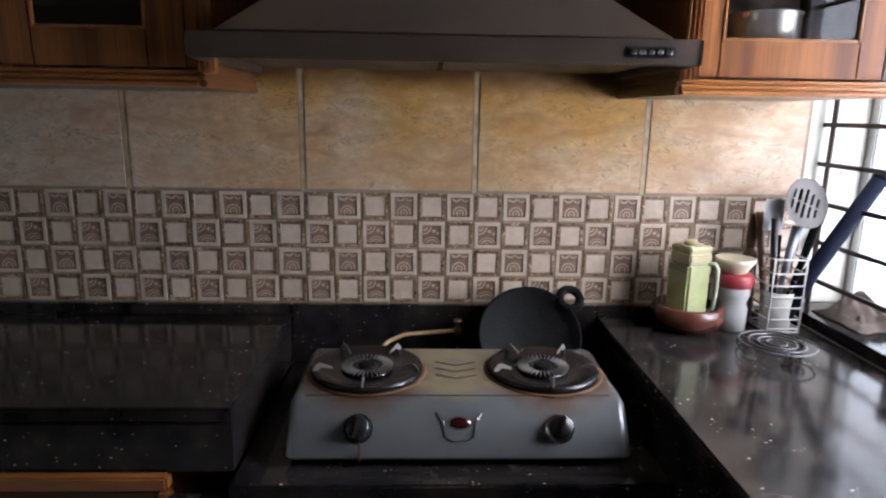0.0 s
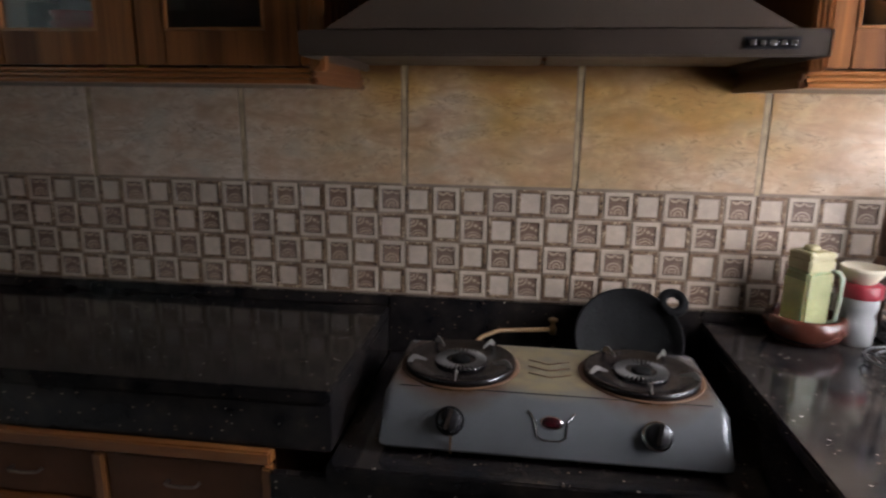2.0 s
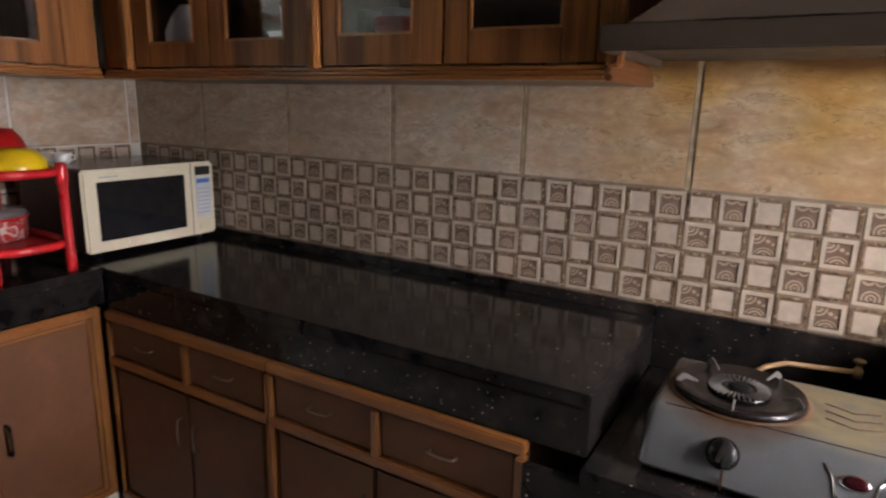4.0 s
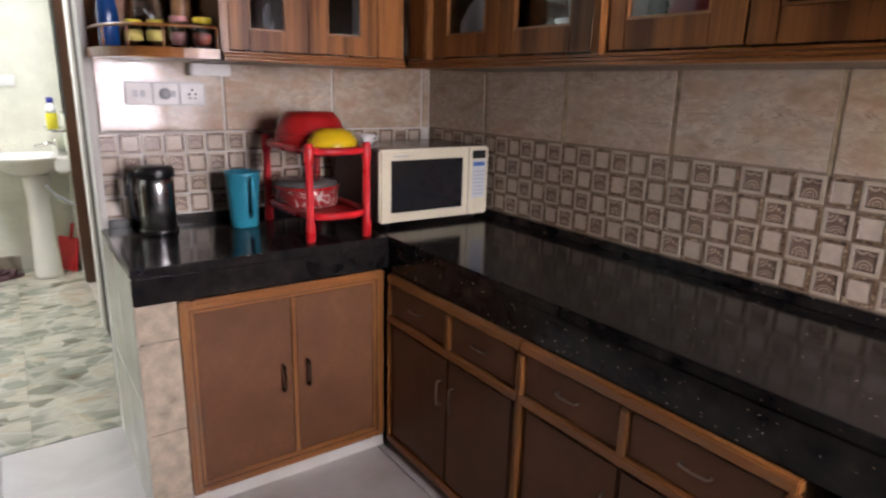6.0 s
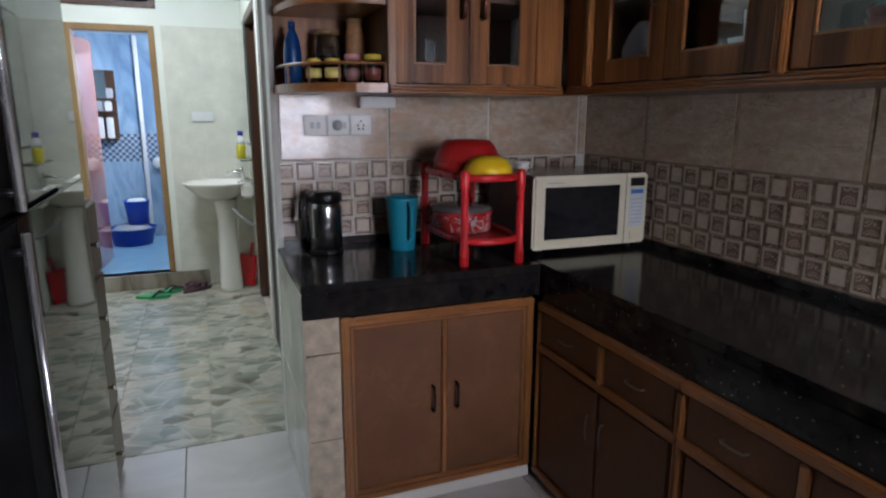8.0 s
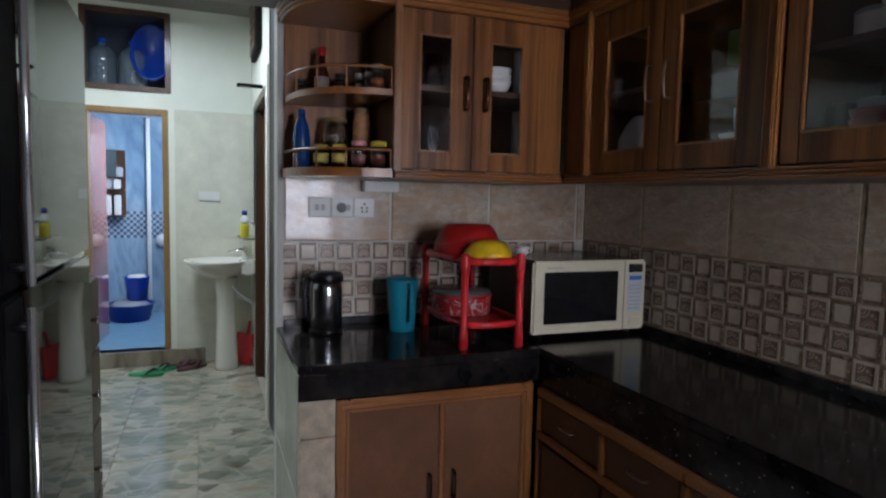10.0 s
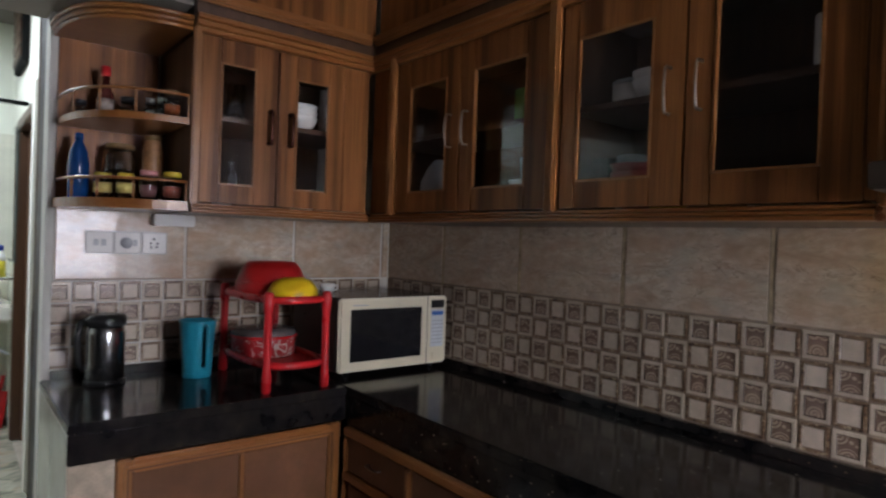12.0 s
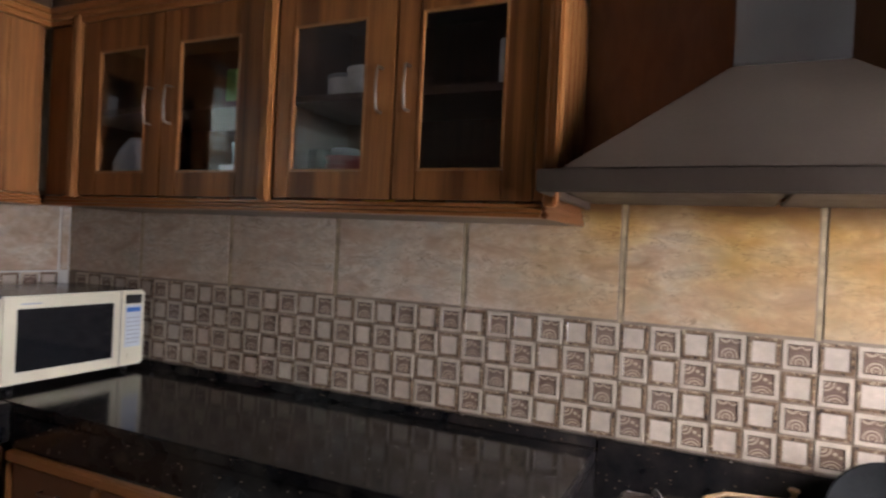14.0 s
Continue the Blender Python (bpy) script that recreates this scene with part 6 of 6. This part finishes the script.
dc = thing("drawer_chest", (-2.05, -2.25, 0.0), "low dark brown drawer chest beside the fridge", "chest")
part("body", box((-0.20, -0.22, 0.0), (0.20, 0.215, 1.06), 0.004), DARKWOOD, dc)
for i in range(4):
    dr = part("drawer", box((-0.19, 0.216, 0.04 + 0.255 * i), (0.19, 0.232, 0.285 + 0.255 * i), 0.004), DARKWOOD, dc)
    part("knob", lathe([(0.006, 0), (0.006, 0.012), (0.013, 0.018), (0.010, 0.026), (0.001, 0.027)], (-0.0, 0.232, 0.16 + 0.255 * i), 14, axis="y"), CHROME, dr).matrix_basis = Matrix.Translation((0, 0.464, 0)) @ Matrix.Diagonal((1, -1, 1, 1))

# ---- hall ----
d1 = tagged(new("door_1"), "dark brown wooden door in its frame in the hall", "door", "", "structure")
for a, b in (((-4.52, -1.312, 0), (-4.455, -1.17, 2.02)), ((-3.685, -1.312, 0), (-3.62, -1.17, 2.02)), ((-4.455, -1.312, 1.955), (-3.685, -1.17, 2.02))):
    part("door_frame", box(a, b, 0.005), DARKWOOD, d1)
part("leaf", box((-4.453, -1.255, 0.008), (-3.687, -1.215, 1.953), 0.003), wood("hall_door_wood", (0.10, 0.045, 0.02), (0.17, 0.08, 0.035)), d1)
struct("trim_hall", box((-3.60, -1.318, 0), (-3.48, -1.301, 2.10), 0.004), WHITEWALL, "white painted strip beside the hall door", "trim")
d2 = tagged(new("door_2"), "open salmon bathroom door in a yellow-brown frame", "door", "", "structure")
for a, b in (((HX - 0.121, -1.957, 0.116), (HX + 0.012, -1.914, 1.982)), ((HX - 0.121, -2.502, 0.116), (HX + 0.012, -2.460, 1.982)), ((HX - 0.121, -2.460, 1.940), (HX + 0.012, -1.957, 1.982))):
    part("door_frame", box(a, b, 0.004), TANWOOD, d2)
leaf = part("leaf", box((0, -0.018, 0.0), (0.56, 0.018, 1.80), 0.004), PINK, d2)
leaf.matrix_basis = pose(HX - 0.14, -2.490, 0.125, 0, 0, 176)
part("bolt", box((0.46, -0.030, 0.95), (0.52, -0.0185, 0.965), 0.003), CHROME, leaf)
# Made-up dark panel, seen only as a dark reflection in the fridge.
d3 = tagged(new("reflection_dark_panel"), "unseen dark panel added to darken the fridge reflection", "door", "", "structure")
for a, b in (((-3.44, -1.312, 0), (-3.38, -1.301, 2.70)), ((-2.42, -1.312, 0), (-2.36, -1.301, 2.70)), ((-3.38, -1.312, 2.64), (-2.42, -1.301, 2.70))):
    part("door_frame", box(a, b, 0.003), DARKWOOD, d3)
part("leaf", box((-3.378, -1.309, 0.008), (-2.422, -1.301, 2.638), 0.002), plain("black_brown_panel", (0.016, 0.012, 0.010), 0.5), d3)
# storage niche frame
nf = tagged(new("trim_attic"), "dark brown frame of the storage niche", "trim", "", "structure")
for b in frame_bars(-2.500, -1.890, 2.105, 2.705, 0.040, HX - 0.10, HX + 0.014, "y", 0.004):
    part("frame_bar", b, DARKWOOD, nf)


def water_bottle(at, label):
    w = thing("water_can", at, label, "water bottle", "water cans in the niche")
    part("body", lathe([(0.092, 0), (0.102, 0.01), (0.102, 0.09), (0.097, 0.10), (0.102, 0.11), (0.102, 0.22), (0.096, 0.262), (0.060, 0.305), (0.028, 0.315), (0.026, 0.350)], n=28), WATERJUG, w)
    part("cap", lathe([(0.031, 0.340), (0.032, 0.372), (0.001, 0.374)], n=20), BLUE, w)
    return w


water_bottle((HX - 0.24, -2.385, 2.150), "clear blue water can with a blue cap in the niche")
water_bottle((HX - 0.24, -2.175, 2.150), "clear blue water can with a blue cap in the niche")
tbm = thing("wash_tub", (HX - 0.20, -2.010, 2.150), "bright blue plastic tub stood on edge in the niche", "tub")
b = lathe([(0.001, 0.0), (0.19, 0.0), (0.235, 0.10), (0.25, 0.105), (0.25, 0.115), (0.228, 0.112), (0.180, 0.012), (0.001, 0.012)], n=36)
b.transform(Matrix.Translation((-0.02, -0.02, 0.245)) @ Matrix.Rotation(radians(72), 4, "Y") @ Matrix.Diagonal((0.95, 0.60, 1, 1)))
part("tub", b, TUBBLUE, tbm)
# wash basin
wbn = thing("wash_basin", (-4.74, -1.302, 0.0), "cream porcelain pedestal wash basin in the hall", "basin")
bm = lathe([(0.095, 0.715), (0.165, 0.752), (0.240, 0.820), (0.262, 0.842), (0.258, 0.852), (0.232, 0.848), (0.19, 0.81), (0.12, 0.765), (0.001, 0.755)], (0, 0, 0), 40)
bm.transform(Matrix.Translation((0, -0.245, 0)) @ Matrix.Diagonal((0.95, 1.0, 1, 1)))
part("bowl", bm, PORCELAIN, wbn)
part("back_ledge", box((-0.21, -0.10, 0.735), (0.21, -0.001, 0.855), 0.02), PORCELAIN, wbn)
part("pedestal", lathe([(0.088, 0.0), (0.086, 0.03), (0.076, 0.25), (0.070, 0.55), (0.085, 0.715)], (0, -0.205, 0), 28), PORCELAIN, wbn)
part("tap", tube([(0, -0.07, 0.856), (0, -0.07, 0.915), (0, -0.10, 0.925), (0, -0.19, 0.905)], [0.016, 0.014, 0.012, 0.009], 10), CHROME, wbn, "chrome pillar tap")
part("tap_lever", tube([(0, -0.07, 0.915), (0, -0.075, 0.955)], 0.007, 8), CHROME, wbn)
part("waste_pipe", tube([(0.13, -0.16, 0.66), (0.14, -0.12, 0.60), (0.14, -0.06, 0.55), (0.14, -0.01, 0.52)], 0.010, 8), GREYP, wbn)
gs = thing("glass_shelf", (-4.74, -1.302, 1.02), "small glass shelf under the hall mirror", "shelf")
part("board", box((-0.20, -0.115, 0.0), (0.20, -0.001, 0.008), 0.002), JARGLASS, gs)
for dx in (-0.15, 0.15):
    part("bracket", box((dx - 0.008, -0.09, -0.012), (dx + 0.008, -0.001, -0.0005), 0.002), CHROME, gs)
hb = thing("handwash_bottle", (-4.66, -1.375, 1.028), "yellow handwash bottle with a blue cap", "bottle")
part("body", lathe([(0.030, 0), (0.034, 0.004), (0.034, 0.085), (0.031, 0.10)], n=24), plain("yellow_liquid", (0.68, 0.58, 0.03), 0.3), hb)
part("shoulder", lathe([(0.0315, 0.1005), (0.031, 0.13), (0.018, 0.16), (0.016, 0.165)], n=24), WHITEP, hb)
part("cap", lathe([(0.019, 0.1655), (0.020, 0.20), (0.001, 0.202)], n=20), plain("navy_cap", (0.02, 0.03, 0.25), 0.4), hb)
hm = thing("hall_mirror", (-4.70, -1.302, 1.12), "framed mirror over the wash basin", "mirror")
part("glass", box((-0.23, -0.020, 0.02), (0.23, -0.012, 0.86), 0.001), MIRROR, hm)
part("frame", box((-0.25, -0.0115, 0.0), (0.25, -0.001, 0.88), 0.003), plain("mirror_frame", (0.10, 0.12, 0.11), 0.4, 0.3), hm)
hsw = thing("switch_panel", (HX + 0.009, -1.622, 1.330), "white double switch panel in the hall", "switch")
part("plate", box((0.0005, -0.078, -0.036), (0.012, 0.078, 0.036), 0.003), WHITEP, hsw)
for i in range(3):
    part("switch", box((0.0122, -0.055 + 0.045 * i, -0.014), (0.016, -0.033 + 0.045 * i, 0.014), 0.002), WHITEP, hsw)
vt = thing("hall_vent", (-4.25, -1.302, 2.30), "dark slatted shutter over the hall door", "vent")
part("frame", box((-0.25, -0.035, 0.0), (0.25, -0.001, 0.40), 0.004), IRON, vt)
for i in range(5):
    part("slat", box((-0.22, -0.045, 0.03 + 0.075 * i), (0.22, -0.036, 0.085 + 0.075 * i), 0.003), DARKWOOD, vt)
lt = thing("door_catch", (-3.95, -1.312, 2.045), "black metal door catch on the hall lintel", "catch")
part("arm", box((-0.02, -0.15, -0.010), (0.02, 0.009, 0.010), 0.004), IRON, lt)
part("eye", box((-0.022, -0.13, -0.0135), (0.022, -0.07, -0.0105), 0.002), CHROME, lt)
# Unseen housing, made up to go with the hall's fill light.
hl = thing("hall_fill_housing", (-3.7, -2.05, 2.67), "unseen white housing added at the hall fill light", "lamp")
part("housing", box((-0.6, -0.05, 0.01), (0.6, 0.05, 0.079), 0.006), WHITEP, hl)
# footwear and dustpan
for (x, y, t, mt, lab) in ((-4.80, -1.98, 20, GREEN, "green rubber flip-flop on the hall floor"), (-4.70, -2.07, -10, GREEN, "green rubber flip-flop on the hall floor"),
                           (-4.80, -1.76, 35, plain("purple_brown_shoe", (0.09, 0.04, 0.045), 0.7), "worn dark sandal on the hall floor"), (-4.86, -1.84, 10, plain("purple_brown_shoe_b", (0.10, 0.045, 0.05), 0.7), "worn dark sandal on the hall floor")):
    s_ = thing("sandal", (x, y, 0.0), lab, "sandal", "footwear by the step", turn=t)
    pts = [(0.045 * (1 + 0.25 * math.sin(a)) * math.cos(a), 0.125 * math.sin(a)) for a in (2 * math.pi * i / 28 for i in range(28))]
    part("sole", prism(pts, 0.0, 0.018), mt, s_)
    part("strap", tube([(-0.045, 0.0, 0.016), (-0.025, 0.045, 0.045), (0.0, 0.075, 0.040), (0.025, 0.045, 0.045), (0.045, 0.0, 0.016)], 0.007 if mt is GREEN else 0.016, 8), BLACKP if mt is GREEN else mt, s_)
dp = thing("dustpan", (-4.86, -1.395, 0.0), "red plastic dustpan leaning on the wall", "dustpan")
part("pan", prism([(-0.11, 0.0), (0.11, 0.0), (0.09, 0.24), (-0.09, 0.24)], 0.0, 0.02), RED, dp).matrix_basis = pose(0, 0.0, 0, 76, 0, 35)
part("handle", tube([(0.0, 0.05, 0.22), (0.02, 0.07, 0.34)], 0.012), RED, dp)

# ---- bathroom things ----
bs_ = thing("bath_shelf", (-6.685, -2.50, 1.10), "mirrored bathroom shelf unit on the blue tiles", "shelf unit")
part("back", box((-0.012, -0.09, 0.0), (0.0, 0.11, 0.66), 0.002), DARKWOOD, bs_)
part("mirror", box((0.001, -0.085, 0.27), (0.006, 0.03, 0.65), 0.001), MIRROR, bs_)
for z in (0.0, 0.26, 0.38):
    part("shelf", box((0.001, -0.09, z), (0.10, 0.11, z + 0.014), 0.002), DARKWOOD, bs_)
for y, z, m_ in ((-0.045, 0.015, WHITEP), (0.04, 0.015, WHITEP), (0.04, 0.275, WHITEP), (0.06, 0.395, GREYP), (-0.04, 0.275, GREYP)):
    part("toiletry", box((0.03, y - 0.03, z), (0.08, y + 0.03, z + (0.20 if z < 0.1 else 0.095)), 0.008), m_, bs_)
bmos = bmesh.new()
for i in range(38):
    for j in range(9):
        if (i + j) % 2 == 0:
            box((-6.699, -2.66 + 0.030 * i, 0.885 + 0.030 * j), (-6.694, -2.631 + 0.030 * i, 0.914 + 0.030 * j), bm=bmos)
tagged(new("tile_band", mesh_of("tile_band", bmos, plain("white_mosaic", (0.42, 0.48, 0.54), 0.2))), "white and blue chequered mosaic band", "tiles", "", "structure")
bmos = bmesh.new()
for i in range(38):
    for j in range(9):
        if (i + j) % 2:
            box((-6.699, -2.66 + 0.030 * i, 0.885 + 0.030 * j), (-6.694, -2.631 + 0.030 * i, 0.914 + 0.030 * j), bm=bmos)
tagged(new("tile_band", mesh_of("tile_band", bmos, plain("navy_mosaic", (0.09, 0.15, 0.25), 0.2))), "dark blue squares of the mosaic band", "tiles", "", "structure")
bk1 = thing("bucket", (-6.37, -2.275, 0.305), "blue bucket full of washing on a basin", "bucket")
part("wall", lathe([(0.085, 0.0), (0.112, 0.22), (0.120, 0.226), (0.106, 0.22), (0.080, 0.01), (0.001, 0.01)], n=30), BLUE, bk1)
part("washing", lathe([(0.001, 0.19), (0.100, 0.20), (0.07, 0.24), (0.001, 0.25)], n=12), WHITEP, bk1)
bk2 = thing("wash_tub", (-6.35, -2.335, 0.11), "blue wash tub full of grey washing on the bathroom floor", "tub")
part("tub", lathe([(0.17, 0.0), (0.21, 0.16), (0.225, 0.165), (0.20, 0.16), (0.16, 0.01), (0.001, 0.01)], n=30), TUBBLUE, bk2)
part("washing", lathe([(0.001, 0.13), (0.19, 0.14), (0.13, 0.185), (0.001, 0.190)], n=14), GREYP, bk2)
bl = thing("paper_holder", (-6.695, -2.06, 0.86), "round white holder on the bathroom wall", "holder")
b = lathe([(0.06, 0.0), (0.065, 0.02), (0.05, 0.05), (0.001, 0.055)], n=24, axis="x")
part("case", b, WHITEP, bl)

# ---- wall tiles, floor tiles ----


def cell_mesh(name, kind):
    """A pressed mosaic square, centre at its back: a raised border round a sunken middle."""
    h, i_, d = 0.0372, 0.0228 if kind else 0.0250, 0.0085
    bm = bmesh.new()
    o0 = [bm.verts.new((x * h, 0, z * h)) for x, z in ((-1, -1), (1, -1), (1, 1), (-1, 1))]
    o1 = [bm.verts.new((x * (h - 0.003), -d, z * (h - 0.003))) for x, z in ((-1, -1), (1, -1), (1, 1), (-1, 1))]
    i0 = [bm.verts.new((x * (i_ + 0.0024), -d, z * (i_ + 0.0024))) for x, z in ((-1, -1), (1, -1), (1, 1), (-1, 1))]
    i1 = [bm.verts.new((x * i_, -d + 0.0022, z * i_)) for x, z in ((-1, -1), (1, -1), (1, 1), (-1, 1))]
    for p, q, mi in ((o0, o1, 0), (o1, i0, 0), (i0, i1, 2)):
        for k in range(4):
            f = bm.faces.new((p[k], p[(k + 1) % 4], q[(k + 1) % 4], q[k]))
            f.material_index = mi
    bm.faces.new(i1).material_index = 1
    bmesh.ops.recalc_face_normals(bm, faces=bm.faces)
    for f in bm.faces:
        if f.normal.y > 0.1:
            f.normal_flip()
    return mesh_of(name, bm, [MOS_CREAM, ARCH if kind == 1 else SCROLL, MOS_LINE] if kind else [MOS_MOTTLE, MOS_PALE, MOS_BROWN])


JOINT = plain("dirty_joint", (0.50, 0.385, 0.235), 0.8, var=0.5, scale=30)
MOS_LINE = plain("mosaic_dark_line", (0.085, 0.055, 0.040), 0.4, var=0.4, scale=60)
MOS_MOTTLE = mottled("mosaic_mottled_border", [(0.040, 0.023, 0.015), (0.185, 0.112, 0.062), (0.52, 0.41, 0.27)], (75, 75, 75))
cells = [cell_mesh("tile_plain", 0), cell_mesh("tile_arch", 1), cell_mesh("tile_scroll", 2)]


def cell(i, r, parent, m):
    ob = new("tile", cells[0 if (i + r) % 2 == 0 else (1 if r % 2 == 0 else 2)])
    ob.parent, ob.matrix_basis = parent, m
    return ob


RP = (MT - MB) / 4
for r in range(4):
    z = MT - RP * (r + 0.5)
    for i in range(-29, 18):
        cell(i, r, wall_north, Matrix.Translation((0.0375 + 0.075 * i, 0.012, z)) @ Matrix.Diagonal((1, 1, RP / 0.075, 1)))
    for i in range(18):
        cell(i, r, wall_west, Matrix.Translation((WEST - 0.012, -0.040 - 0.0375 - 0.075 * i, z)) @ Matrix.Rotation(radians(90), 4, "Z") @ Matrix.Diagonal((1, 1, RP / 0.075, 1)))
edges = [WEST, -1.8, -1.35, -0.9, -0.45, 0.0, 0.45, 0.9, EAST]
for a, b in zip(edges, edges[1:]):
    t = new("tile", mesh_of("tile", box((a + 0.005, 0.0034, MT + 0.003), (b - 0.007, 0.0118, PT), 0.0032, seg=2), TILE_GREASE))
    t.parent = wall_north
    g = new("grout_line", mesh_of("grout_line", box((a - 0.0066, 0.0056, MT), (a + 0.0046, 0.0119, PT)), JOINT))
    g.parent = wall_north
edges = [-1.373, -0.94, -0.49, -0.040]
for a, b in zip(edges, edges[1:] ):
    t = new("tile", mesh_of("tile", box((WEST - 0.0118, a + 0.005, MT + 0.004), (WEST - 0.001, b - 0.005, PT), 0.003, seg=1), TILE))
    t.parent = wall_west
t = new("tile", mesh_of("tile", box((WEST - 0.0118, -0.035, MT + 0.004), (WEST - 0.001, -0.001, PT), 0.003, seg=1), TILE))
t.parent = wall_west
floor = bpy.data.objects["floor"]
fm = mesh_of("floor_tile", box((0.002, 0.002, -0.012), (0.598, 0.598, 0.0), 0.0015, seg=1), FLOORK)
for i in range(6):
    for j in range(1, 6):
        t = new("floor_tile", fm)
        t.parent, t.matrix_basis = floor, Matrix.Translation((-2.312 + 0.6 * i, -3.05 + 0.6 * j - 0.55, 0))
hall = bpy.data.objects["floor_hall"]
hmsh = mesh_of("floor_tile", box((0.0007, 0.0007, -0.012), (0.3993, 0.3993, 0.0), 0.0007, seg=1), FLOORH)
for i in range(7):
    for j in range(4):
        t = new("floor_tile", hmsh)
        t.parent, t.matrix_basis = hall, Matrix.Translation((-2.315 - 0.4 * (i + 1), -1.30 - 0.4 * (j + 1), 0))
